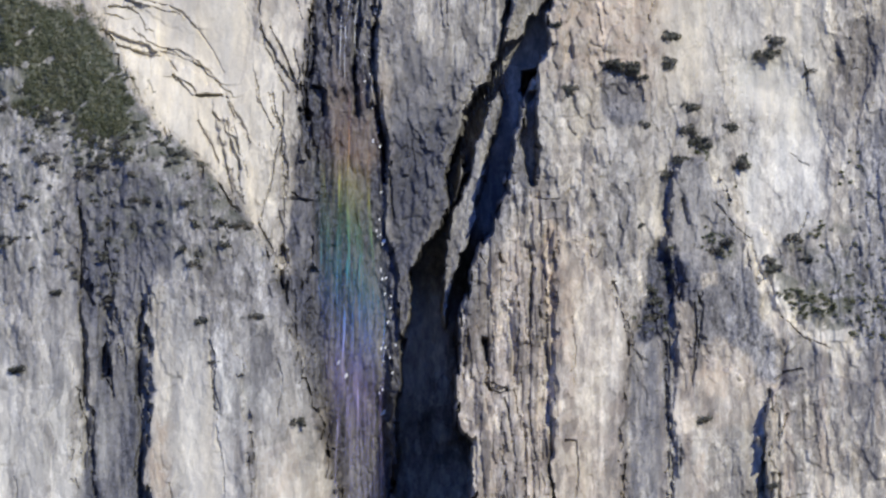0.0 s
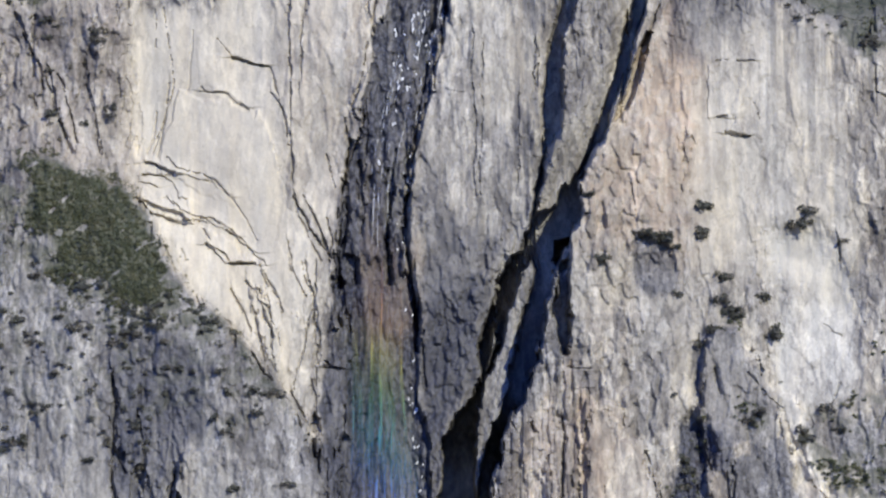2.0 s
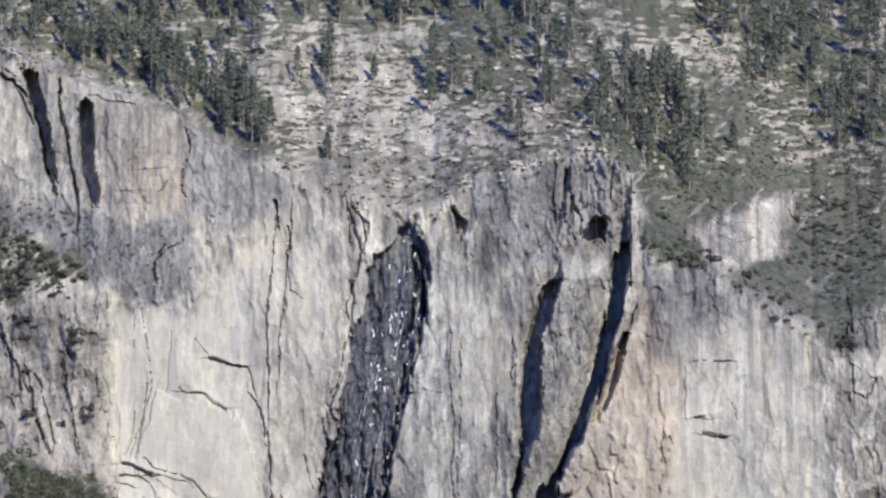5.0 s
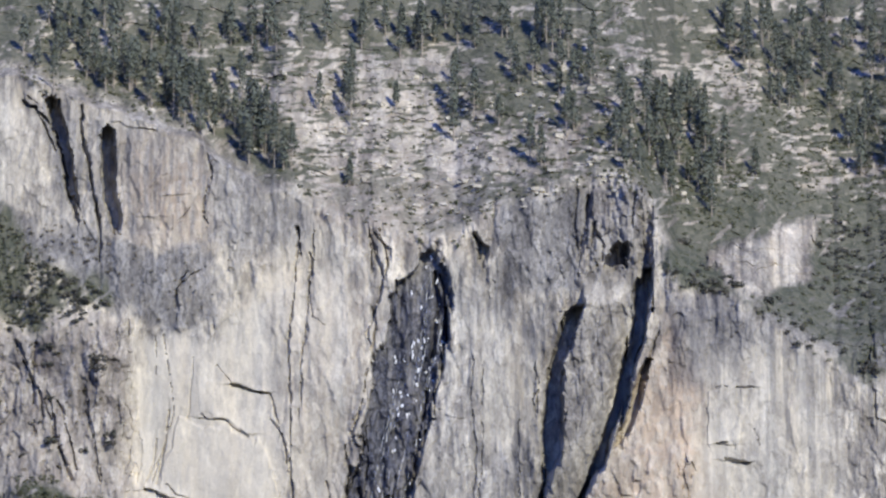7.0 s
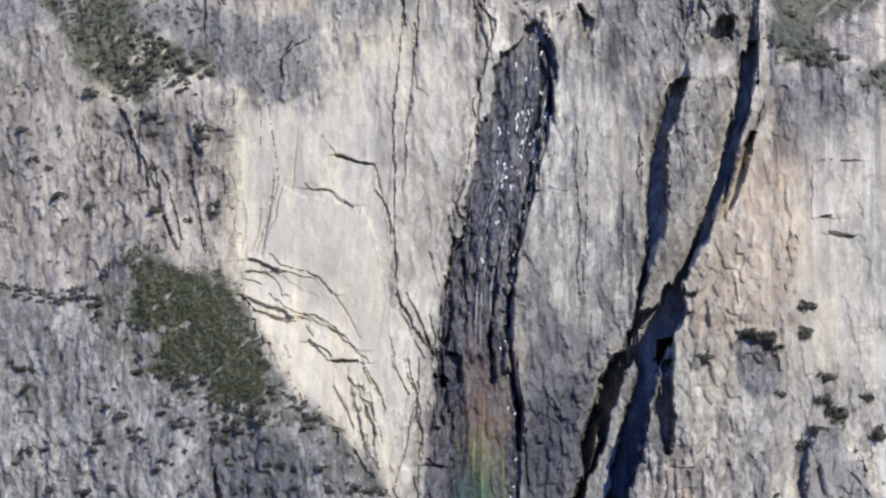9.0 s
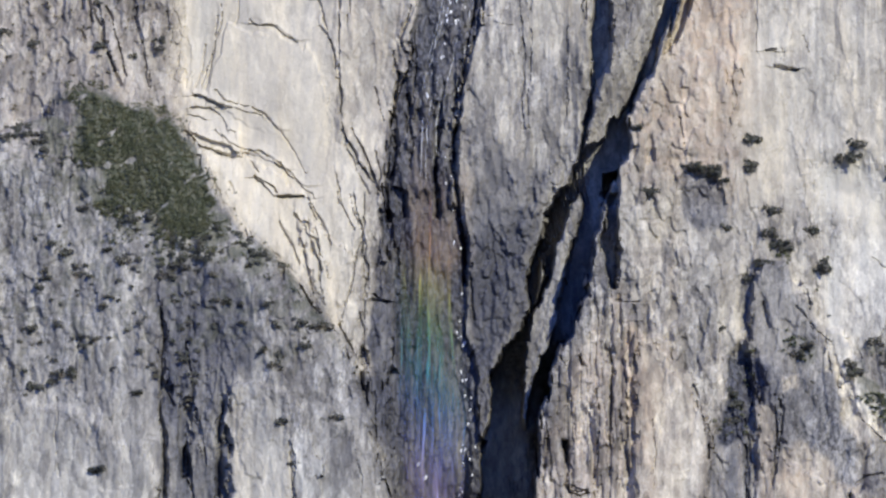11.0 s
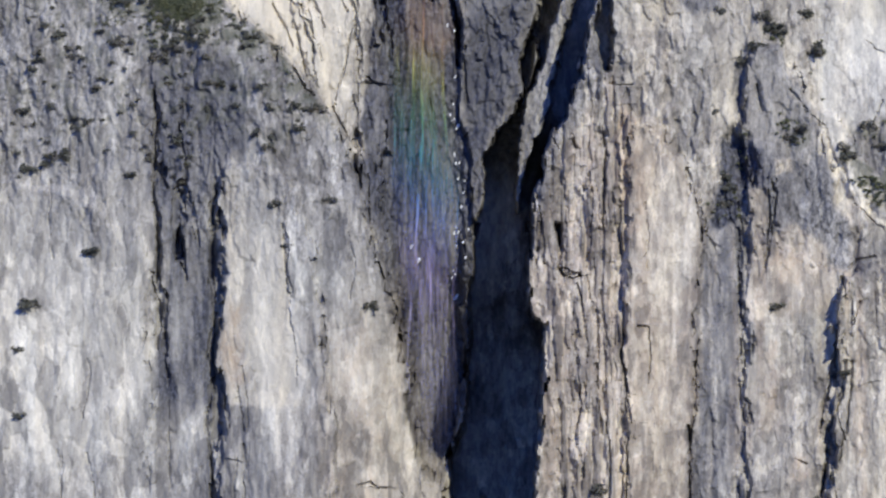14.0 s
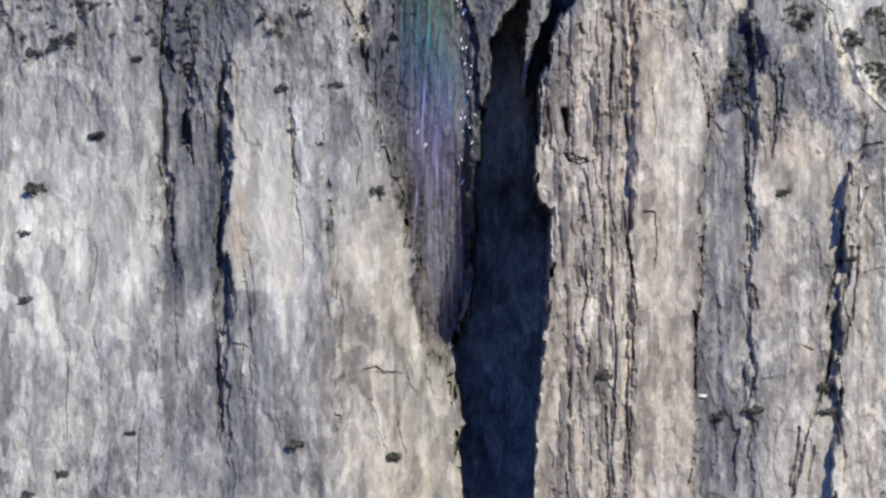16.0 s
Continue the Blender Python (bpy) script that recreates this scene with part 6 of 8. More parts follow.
# ---- materials ----


def material(name, rough=0.8):
    m = bpy.data.materials.new(name)
    m.use_nodes = True
    tree = m.node_tree
    shader = tree.nodes["Principled BSDF"]
    shader.inputs["Roughness"].default_value = rough
    shader.inputs["Specular IOR Level"].default_value = 0.25
    return m, tree, shader


def node(tree, kind, **values):
    n = tree.nodes.new(kind)
    for key, value in values.items():
        n.inputs[key].default_value = value
    return n


def mixed(tree, factor, a, b, mode="MIX"):
    n = tree.nodes.new("ShaderNodeMix")
    n.data_type, n.blend_type = "RGBA", mode
    for socket, value in ((n.inputs["Factor"], factor), (n.inputs["A"], a), (n.inputs["B"], b)):
        if isinstance(value, (float, int, tuple)):
            socket.default_value = value
        else:
            tree.links.new(value, socket)
    return n.outputs["Result"]


def stretched(tree, sx, sy, sz):
    place_node = tree.nodes.new("ShaderNodeNewGeometry")
    m = tree.nodes.new("ShaderNodeMapping")
    m.inputs["Scale"].default_value = (sx, sy, sz)
    tree.links.new(place_node.outputs["Position"], m.inputs["Vector"])
    return m.outputs["Vector"]


def grain(tree, scale, vector, detail=5.0, lo=0.35, hi=0.65, roughness=0.6, swirl=0.0):
    n = node(tree, "ShaderNodeTexNoise", Scale=scale, Detail=detail, Roughness=roughness, Distortion=swirl)
    tree.links.new(vector, n.inputs["Vector"])
    r = node(tree, "ShaderNodeMapRange")
    r.inputs["From Min"].default_value, r.inputs["From Max"].default_value = lo, hi
    tree.links.new(n.outputs["Fac"], r.inputs["Value"])
    return r.outputs["Result"]


def times(tree, a, b):
    n = tree.nodes.new("ShaderNodeMath")
    n.operation, n.use_clamp = "MULTIPLY", True
    for socket, value in zip(n.inputs, (a, b)):
        if isinstance(value, (float, int)):
            socket.default_value = value
        else:
            tree.links.new(value, socket)
    return n.outputs[0]


def layer(tree, name):
    n = tree.nodes.new("ShaderNodeAttribute")
    n.attribute_name = name
    return n.outputs["Fac"]


def facets(tree, vector, warp):
    """Angular broken faces of rock: a random value for each face, and the thin joints between them."""
    n = node(tree, "ShaderNodeTexNoise", Scale=1.3, Detail=3.0, Roughness=0.6)
    tree.links.new(vector, n.inputs["Vector"])
    bent = tree.nodes.new("ShaderNodeVectorMath")
    bent.operation = "MULTIPLY_ADD"
    bent.inputs[1].default_value = (warp, warp, warp)
    tree.links.new(n.outputs["Color"], bent.inputs[0])
    tree.links.new(vector, bent.inputs[2])
    found = []
    for feature, output, lo, hi in (("F1", "Color", 0.3, 0.7), ("DISTANCE_TO_EDGE", "Distance", 0.045, 0.0)):
        cell = node(tree, "ShaderNodeTexVoronoi", Scale=1.0)
        cell.feature = feature
        tree.links.new(bent.outputs[0], cell.inputs["Vector"])
        r = node(tree, "ShaderNodeMapRange")
        r.inputs["From Min"].default_value, r.inputs["From Max"].default_value = lo, hi
        tree.links.new(cell.outputs[output], r.inputs["Value"])
        found.append(r.outputs["Result"])
    return found


def granite():
    m, tree, shader = material("weathered_granite", 0.85)
    streaks = grain(tree, 1.0, stretched(tree, 0.24, 0.15, 0.045), 5, 0.47, 0.57, swirl=0.4)
    drips = grain(tree, 1.0, stretched(tree, 0.22, 0.1, 0.014), 5, 0.47, 0.62)
    fine = grain(tree, 1.0, stretched(tree, 0.48, 0.4, 0.3), 4, 0.475, 0.545, swirl=0.7)
    strokes = grain(tree, 1.0, stretched(tree, 0.55, 0.3, 0.22), 4, 0.535, 0.585, swirl=0.9)
    patches = grain(tree, 1.0, stretched(tree, 0.09, 0.03, 0.04), 6, 0.38, 0.62)
    speck = grain(tree, 1.0, stretched(tree, 0.55, 0.5, 0.35), 4, 0.56, 0.66)
    lumps = grain(tree, 1.0, stretched(tree, 0.19, 0.15, 0.13), 6, 0.495, 0.53, swirl=0.6)
    shreds = grain(tree, 1.0, stretched(tree, 0.36, 0.3, 0.2), 4, 0.525, 0.575)
    blots = grain(tree, 1.0, stretched(tree, 0.11, 0.08, 0.05), 7, 0.495, 0.535, swirl=0.5)
    face_a, joint_a = facets(tree, stretched(tree, 0.13, 0.04, 0.055), 0.5)
    face_b, joint_b = facets(tree, stretched(tree, 0.4, 0.1, 0.17), 0.7)
    weather = layer(tree, "weather")
    tone, warm = layer(tree, "tone"), layer(tree, "warm")
    pale = mixed(tree, warm, (0.62, 0.60, 0.545, 1), (0.71, 0.625, 0.47, 1))
    colour = mixed(tree, patches, pale, mixed(tree, warm, (0.54, 0.53, 0.49, 1), (0.635, 0.56, 0.435, 1)))
    colour = mixed(tree, times(tree, streaks, times(tree, weather, 0.3)), colour, mixed(tree, warm, (0.36, 0.36, 0.36, 1), (0.43, 0.38, 0.315, 1)))
    colour = mixed(tree, times(tree, drips, 0.17), colour, (0.40, 0.39, 0.375, 1))
    colour = mixed(tree, times(tree, blots, times(tree, weather, 0.28)), colour, (0.30, 0.292, 0.285, 1))
    colour = mixed(tree, times(tree, lumps, times(tree, weather, 0.36)), colour, (0.24, 0.235, 0.23, 1))
    colour = mixed(tree, times(tree, shreds, times(tree, weather, 0.26)), colour, (0.18, 0.175, 0.17, 1))
    colour = mixed(tree, times(tree, fine, times(tree, weather, 0.26)), colour, (0.73, 0.69, 0.60, 1))
    colour = mixed(tree, times(tree, strokes, times(tree, weather, 0.62)), colour, mixed(tree, 1.0, colour, (0.62, 0.61, 0.62, 1), "MULTIPLY"))
    colour = mixed(tree, times(tree, face_a, times(tree, weather, 1.1)), colour, mixed(tree, 1.0, colour, (0.66, 0.655, 0.665, 1), "MULTIPLY"))
    colour = mixed(tree, times(tree, face_b, times(tree, weather, 1.1)), colour, mixed(tree, 1.0, colour, (0.68, 0.67, 0.68, 1), "MULTIPLY"))
    colour = mixed(tree, times(tree, times(tree, joint_a, streaks), times(tree, weather, 0.7)), colour, mixed(tree, 1.0, colour, (0.42, 0.41, 0.44, 1), "MULTIPLY"))
    colour = mixed(tree, times(tree, times(tree, joint_b, patches), times(tree, weather, 0.5)), colour, mixed(tree, 1.0, colour, (0.5, 0.49, 0.52, 1), "MULTIPLY"))
    colour = mixed(tree, times(tree, layer(tree, "iron"), mixed(tree, 0.4, (0.8, 0.8, 0.8, 1), lumps)), colour, (0.485, 0.382, 0.285, 1))
    grey = mixed(tree, mixed(tree, 0.5, fine, mixed(tree, 0.5, face_b, face_a)), (0.335, 0.327, 0.325, 1), (0.095, 0.093, 0.098, 1))
    colour = mixed(tree, layer(tree, "lichen"), colour, grey)
    colour = mixed(tree, times(tree, speck, times(tree, layer(tree, "lichen"), 0.35)), colour, (0.09, 0.092, 0.085, 1))
    colour = mixed(tree, 1.0, colour, mixed(tree, tone, (0.476, 0.475, 0.49, 1), (1.485, 1.484, 1.45, 1)), "MULTIPLY")
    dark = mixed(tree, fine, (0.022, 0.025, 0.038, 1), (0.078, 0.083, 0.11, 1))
    # this layer holds water stains and also shade painted as colour
    colour = mixed(tree, layer(tree, "stain_and_shade"), colour, dark)
    colour = mixed(tree, times(tree, times(tree, layer(tree, "iron"), layer(tree, "stain_and_shade")), 0.75), colour, (0.135, 0.092, 0.072, 1))
    colour = mixed(tree, layer(tree, "moss"), colour, mixed(tree, lumps, (0.115, 0.118, 0.085, 1), (0.065, 0.074, 0.05, 1)))
    tree.links.new(colour, shader.inputs["Base Color"])
    tree.links.new(mixed(tree, layer(tree, "stain_and_shade"), (0.85, 0.85, 0.85, 1), (0.5, 0.5, 0.5, 1)), shader.inputs["Roughness"])
    bump = node(tree, "ShaderNodeBump", Strength=0.3, Distance=0.8)
    tree.links.new(mixed(tree, 0.5, shreds, mixed(tree, 0.5, face_a, face_b)), bump.inputs["Height"])
    tree.links.new(bump.outputs["Normal"], shader.inputs["Normal"])
    return m


def foliage(name, low, high, scale=0.5, dry_share=0.55):
    m, tree, shader = material(name, 0.75)
    info = tree.nodes.new("ShaderNodeNewGeometry")
    colour = mixed(tree, info.outputs["Random Per Island"], low, high)
    tone = grain(tree, 1.0, stretched(tree, scale, scale, scale), 3, 0.3, 0.7)
    colour = mixed(tree, times(tree, tone, 0.5), colour, tuple(c * 0.55 for c in low[:3]) + (1,))
    dry = grain(tree, 1.0, stretched(tree, 0.09, 0.09, 0.12), 4, 0.48, 0.62)
    colour = mixed(tree, times(tree, dry, dry_share), colour, tuple(c * f for c, f in zip(high[:3], (1.35, 1.2, 1.2))) + (1,))
    tree.links.new(colour, shader.inputs["Base Color"])
    glow = tree.nodes.new("ShaderNodeBsdfTranslucent")
    tree.links.new(colour, glow.inputs["Color"])
    both = tree.nodes.new("ShaderNodeMixShader")
    both.inputs[0].default_value = 0.3
    tree.links.new(shader.outputs[0], both.inputs[1])
    tree.links.new(glow.outputs[0], both.inputs[2])
    tree.links.new(both.outputs[0], tree.nodes["Material Output"].inputs["Surface"])
    return m


def bark():
    m, tree, shader = material("pine_bark", 0.9)
    g = grain(tree, 1.0, stretched(tree, 3, 3, 0.5), 4, 0.3, 0.7)
    tree.links.new(mixed(tree, g, (0.24, 0.2, 0.16, 1), (0.42, 0.38, 0.33, 1)), shader.inputs["Base Color"])
    return m


def falling_water():
    m, tree, shader = material("falling_water", 0.3)
    g = grain(tree, 1.0, stretched(tree, 1.1, 0.4, 0.045), 5, 0.45, 0.7)
    shader.inputs["Base Color"].default_value = (0.85, 0.87, 0.9, 1)
    tree.links.new(times(tree, g, 0.8), shader.inputs["Alpha"])
    return m


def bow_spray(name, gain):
    """Fine spray with rainbow light painted as colour, band by band down the fall."""
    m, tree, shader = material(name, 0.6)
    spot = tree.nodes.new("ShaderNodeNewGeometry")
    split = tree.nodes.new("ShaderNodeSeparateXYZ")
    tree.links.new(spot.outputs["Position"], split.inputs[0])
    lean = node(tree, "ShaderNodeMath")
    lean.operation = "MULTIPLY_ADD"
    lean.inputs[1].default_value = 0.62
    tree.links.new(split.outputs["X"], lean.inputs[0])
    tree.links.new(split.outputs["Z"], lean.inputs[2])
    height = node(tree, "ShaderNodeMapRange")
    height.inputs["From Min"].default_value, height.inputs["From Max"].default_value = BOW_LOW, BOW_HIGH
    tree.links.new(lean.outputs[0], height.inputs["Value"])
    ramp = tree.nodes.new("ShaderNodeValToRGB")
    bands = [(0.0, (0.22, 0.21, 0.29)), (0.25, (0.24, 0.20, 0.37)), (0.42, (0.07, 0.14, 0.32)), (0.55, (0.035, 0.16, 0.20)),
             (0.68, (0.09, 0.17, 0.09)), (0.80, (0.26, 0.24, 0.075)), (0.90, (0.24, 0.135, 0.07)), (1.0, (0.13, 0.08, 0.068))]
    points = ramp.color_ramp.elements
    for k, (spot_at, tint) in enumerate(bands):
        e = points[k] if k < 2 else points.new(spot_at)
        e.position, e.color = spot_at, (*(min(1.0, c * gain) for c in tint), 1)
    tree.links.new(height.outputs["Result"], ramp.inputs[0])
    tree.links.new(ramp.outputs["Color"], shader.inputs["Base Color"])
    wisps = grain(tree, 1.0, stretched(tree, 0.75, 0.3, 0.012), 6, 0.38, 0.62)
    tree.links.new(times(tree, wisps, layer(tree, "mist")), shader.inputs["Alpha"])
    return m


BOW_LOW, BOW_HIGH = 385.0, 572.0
GRANITE = granite()
LEAF = foliage("shrub_leaves", (0.11, 0.125, 0.07, 1), (0.157, 0.17, 0.102, 1), 0.14)
NEEDLE = foliage("pine_needles", (0.165, 0.188, 0.15, 1), (0.25, 0.275, 0.22, 1), dry_share=0.2)
SHRUB = foliage("cliff_shrub_leaves", (0.1, 0.103, 0.088, 1), (0.15, 0.153, 0.13, 1))
DRY = foliage("dry_brush", (0.10, 0.09, 0.06, 1), (0.22, 0.2, 0.14, 1))
BARK = bark()
WATER = falling_water()
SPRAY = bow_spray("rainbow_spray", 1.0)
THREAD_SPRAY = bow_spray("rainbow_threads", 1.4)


def meadow():
    m, tree, shader = material("valley_meadow", 0.9)
    g = grain(tree, 1.0, stretched(tree, 0.02, 0.02, 0.02), 6, 0.35, 0.65)
    h = grain(tree, 1.0, stretched(tree, 0.3, 0.3, 0.3), 5, 0.35, 0.65)
    tree.links.new(mixed(tree, times(tree, h, 0.5), mixed(tree, g, (0.022, 0.028, 0.028, 1), (0.045, 0.052, 0.048, 1)), (0.05, 0.05, 0.035, 1)), shader.inputs["Base Color"])
    return m


def mesh_from(name, verts, faces, mat, smooth_shade=False):
    me = bpy.data.meshes.new(name)
    verts = np.asarray(verts, np.float32)
    faces = np.asarray(faces, np.int32)
    me.vertices.add(len(verts))
    me.vertices.foreach_set("co", verts.ravel())
    per = faces.shape[1]
    me.loops.add(faces.size)
    me.loops.foreach_set("vertex_index", faces.ravel())
    me.polygons.add(len(faces))
    me.polygons.foreach_set("loop_start", np.arange(0, faces.size, per, dtype=np.int32))
    me.polygons.foreach_set("use_smooth", np.full(len(faces), smooth_shade))
    me.materials.append(mat)
    me.update(calc_edges=True)
    return me


# ---- structure: the ground, one sheet from the valley to the horizon ----


def ground_sheet():
    gx = np.concatenate([np.linspace(-9000, -700, 18), np.linspace(-600, 600, 61), np.linspace(700, 9000, 18)])
    gy = np.concatenate([np.linspace(-9000, -2900, 14), np.linspace(-2800, 0, 90), np.linspace(40, 1000, 25), np.linspace(1300, 9000, 14)])
    x, y = np.meshgrid(gx, gy)
    z = 70 + 12 * fractal(x / 300, y / 300, 3, 91)
    z = z + (198.4 - z) * np.exp(-((x ** 2 + (y + 2200) ** 2) / 160.0 ** 2) ** 2)
    z = z + 900 * smooth(y, 420, 900) * smooth(np.abs(x), 4000, 900)
    n, w = len(gx), len(gy)
    idx = np.arange(n * w).reshape(w, n)
    faces = np.stack([idx[:-1, :-1], idx[:-1, 1:], idx[1:, 1:], idx[1:, :-1]], -1).reshape(-1, 4)
    me = mesh_from("ground", np.stack([x, y, z], -1).reshape(-1, 3), faces, meadow(), True)
    return tagged(new("ground", me), "dark forested valley floor with a low viewpoint knoll", "ground", kind="structure")


ground_sheet()

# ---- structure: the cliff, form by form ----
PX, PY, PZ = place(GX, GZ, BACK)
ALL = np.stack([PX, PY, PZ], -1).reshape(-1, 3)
rows_n, cols_n = GX.shape
INDEX = np.arange(rows_n * cols_n).reshape(rows_n, cols_n)
QUADS = np.stack([INDEX[:-1, :-1], INDEX[:-1, 1:], INDEX[1:, 1:], INDEX[1:, :-1]], -1).reshape(-1, 4)
form = np.zeros(GX.shape, np.int8)
form[in_right > 0.5] = 4
form[(GX > chute_r) & (in_right <= 0.5)] = 3
form[in_left_wall > 0.5] = 6
form[(in_chute > 0.5)] = 2
form[in_cleft > 0.5] = 5
form[over > 1] = 8
form[(in_tower > 0.5) & (over <= 1)] = 7
form[in_buttress > 0.5] = 1
form[(in_right > 0.5) & (GX > 120) & (GZ < 500)] = 9
form[flake > 0.5] = 10
form[area(SPIRE, 1) > 0.5] = 11
form[outcrop > 0.5] = 12
form[(crag > 0.5) & (form != 5)] = 13
form[area(BOWL, 1) > 0.5] = 14
form[(area(TAN_SLAB, 1) > 0.5) & (GZ > 252)] = 15
FORM_OF = form[:-1, :-1].ravel()
FORMS = [
    ("cliff_headwall", "pale smooth granite headwall with thin flakes and cracks"),
    ("cliff_left_buttress", "grey lichened granite buttress with vertical cracks, brush on its shoulder"),
    ("cliff_waterfall_chute", "dark water-stained recessed granite chute behind the fall"),
    ("cliff_central_wall", "streaked grey granite wall beside the fall"),
    ("cliff_right_wall", "pale granite wall with pinkish stains and ribbed edge"),
    ("cliff_cleft", "deep shadowed cleft in the granite wall"),
    ("cliff_left_wall", "broken brownish grey granite wall with brush on ledges"),
    ("cliff_tower", "pale granite tower with dark vertical slots at the rim"),
    ("cliff_top_slope", "sloping pale granite slabs above the cliff rim"),
    ("cliff_right_buttress", "streaked grey granite buttress with brushy ledges"),
    ("cliff_flake", "slender sunlit granite flake standing in the dark cleft"),
    ("cliff_spire", "pointed grey lichened granite spire against the paler wall"),
    ("cliff_outcrop", "pale striped granite outcrop among brush at the rim"),
    ("cliff_crag", "broken blocky granite crag at the head of the cleft"),
    ("cliff_bowl", "smooth whitish granite hollow in the right wall"),
    ("cliff_slab", "smooth tan-grey granite slab beside the ribbed edge"),
]
for k, (name, label) in enumerate(FORMS):
    quads = QUADS[FORM_OF == k]
    if not len(quads):
        continue
    used, flat = np.unique(quads, return_inverse=True)
    me = mesh_from(name, ALL[used], flat.reshape(-1, 4), GRANITE)
    for title, values in (("stain_and_shade", stain_and_shade), ("lichen", lichen), ("iron", iron), ("moss", moss), ("weather", weather), ("tone", tone), ("warm", warm)):
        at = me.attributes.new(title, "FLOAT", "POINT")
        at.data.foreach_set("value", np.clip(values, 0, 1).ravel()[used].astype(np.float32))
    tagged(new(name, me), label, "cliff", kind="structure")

# ---- plants ----
RNG = np.random.RandomState(7)


def tuft_cloud(centres, radii, leaves, squash=0.75, size=0.3):
    """Many small leaf clumps around each centre, as loose triangles."""
    n = len(centres)
    way = RNG.normal(size=(n, leaves, 3))
    way /= np.linalg.norm(way, axis=2, keepdims=True)
    way[:, :, 2] = np.abs(way[:, :, 2]) * squash
    way[:, :, 1] = -np.abs(way[:, :, 1])
    reach = RNG.uniform(0.35, 1.0, (n, leaves, 1)) * (0.8 + 0.4 * RNG.rand(n, leaves, 1))
    mid = centres[:, None, :] + way * reach * radii[:, None, None]
    side = np.cross(way, np.array([0.0, 0.0, 1.0]))
    side /= np.linalg.norm(side, axis=2, keepdims=True) + 1e-6
    rise = np.cross(side, way)
    spread = RNG.normal(size=(3, n, leaves, 3, 1)) * size * radii[None, :, None, None, None]
    corner = spread[0] * side[:, :, None, :] + spread[1] * rise[:, :, None, :] + 0.4 * spread[2] * way[:, :, None, :]
    tri = (mid[:, :, None, :] + corner).reshape(-1, 3)
    return tri, np.arange(len(tri)).reshape(-1, 3)


def scatter(points, count, keep=None):
    """Random spots inside an outline."""
    pts = np.array(points)
    lo, hi = pts.min(0) - 4, pts.max(0) + 4
    x = RNG.uniform(lo[0], hi[0], count)
    z = RNG.uniform(lo[1], hi[1], count)
    ok = rim_distance(points, x, z, True) + 7 * fractal(x / 12, z / 7, 3, 15) > 0.5
    return x[ok], z[ok]


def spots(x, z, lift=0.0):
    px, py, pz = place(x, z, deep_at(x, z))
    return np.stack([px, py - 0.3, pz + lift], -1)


OUTCROP = [(140.5, 799.9), (154.2, 795.2), (178.8, 808), (200.3, 811.2), (201.2, 774.8), (169, 765.3), (153.8, 768.4), (141.7, 781)]


def brush(name, label, outlines, size, mat, leaves=34):
    verts, faces, start = [], [], 0
    for points, count in outlines:
        x, z = scatter(points, count)
        bare_streak = fractal((x + 0.8 * z) / 14, (z - 0.9 * x) / 5, 3, 19) > 0.8
        clear = (rim_distance(OUTCROP, x, z, True) < -1) & ~bare_streak
        x, z = x[clear], z[clear]
        r = RNG.uniform(size[0], size[1], len(x))
        v, f = tuft_cloud(spots(x, z), r, leaves)
        verts.append(v)
        faces.append(f + start)
        start += len(v)
    me = mesh_from(name, np.concatenate(verts), np.concatenate(faces), mat)
    return tagged(new(name, me), label, "brush", kind="stuff")


PATCH = [(-222, 661.3), (-210, 662.3), (-200.8, 658.3), (-191.7, 653.7), (-179.6, 652.2), (-165.9, 643), (-161.9, 635.3), (-158.1, 626.2), (-153.5, 617), (-150.4, 609.4), (-145.7, 597.2), (-139.6, 592), (-148.6, 589), (-148.4, 580.5), (-157.4, 577.4), (-168.8, 582.8), (-177, 588.9), (-181.6, 595), (-190.6, 593.4), (-205.6, 595.5), (-214.7, 600.1), (-214.8, 604.6), (-205.2, 607.1), (-209, 616.9), (-221.2, 623), (-225.8, 629.1), (-223.1, 641), (-218.6, 644.4), (-221.8, 653.6)]
SLOPE = [(-128.4, 882.3), (-82.3, 898.6), (25.8, 886), (87.7, 899.1), (149.3, 886.3), (169.9, 822.2), (108.6, 822.1), (77.9, 826.8), (31.9, 813.9), (-13.9, 799.5), (-56.8, 808.9), (-81.5, 824.8)]
brush("ledge_thicket", "dense dark green thicket on the sloping shoulders", [(PATCH, 10000), ([(-181.6, 595.6), (-148.6, 592.6), (-139.6, 589.6), (-130.5, 580.5), (-148.4, 577.4), (-148.2, 565.3), (-160.2, 568.3), (-173.5, 562.2), (-178.4, 580.4)], 900), ([(-205.6, 595.5), (-181.6, 594.1), (-187.3, 580.4), (-202.2, 577.3)], 260), ([(-139.6, 591.1), (-118.4, 576), (-103.3, 560.9), (-94.21, 547.3), (-103.2, 550.3), (-121.3, 565.4), (-139.5, 580.5)], 380), (GREEN, 3000), (GREEN_TOP, 330), ([(-246.3, 645.8), (-227, 661.4), (-201.3, 661.6), (-161.6, 643.4), (-133.7, 603.8), (-96.9, 555.5), (-78.6, 534.6), (-102.6, 540.4), (-126.8, 558.3), (-157.1, 573.2), (-190.3, 585.1), (-220.7, 597), (-239.7, 627.4)], 520), ([(119, 792), (138.8, 790.4), (157, 777.8), (166, 768.4), (153.7, 765.2), (129.4, 769.9), (120.3, 777.7)], 260)], (0.6, 1.25), LEAF, 20)
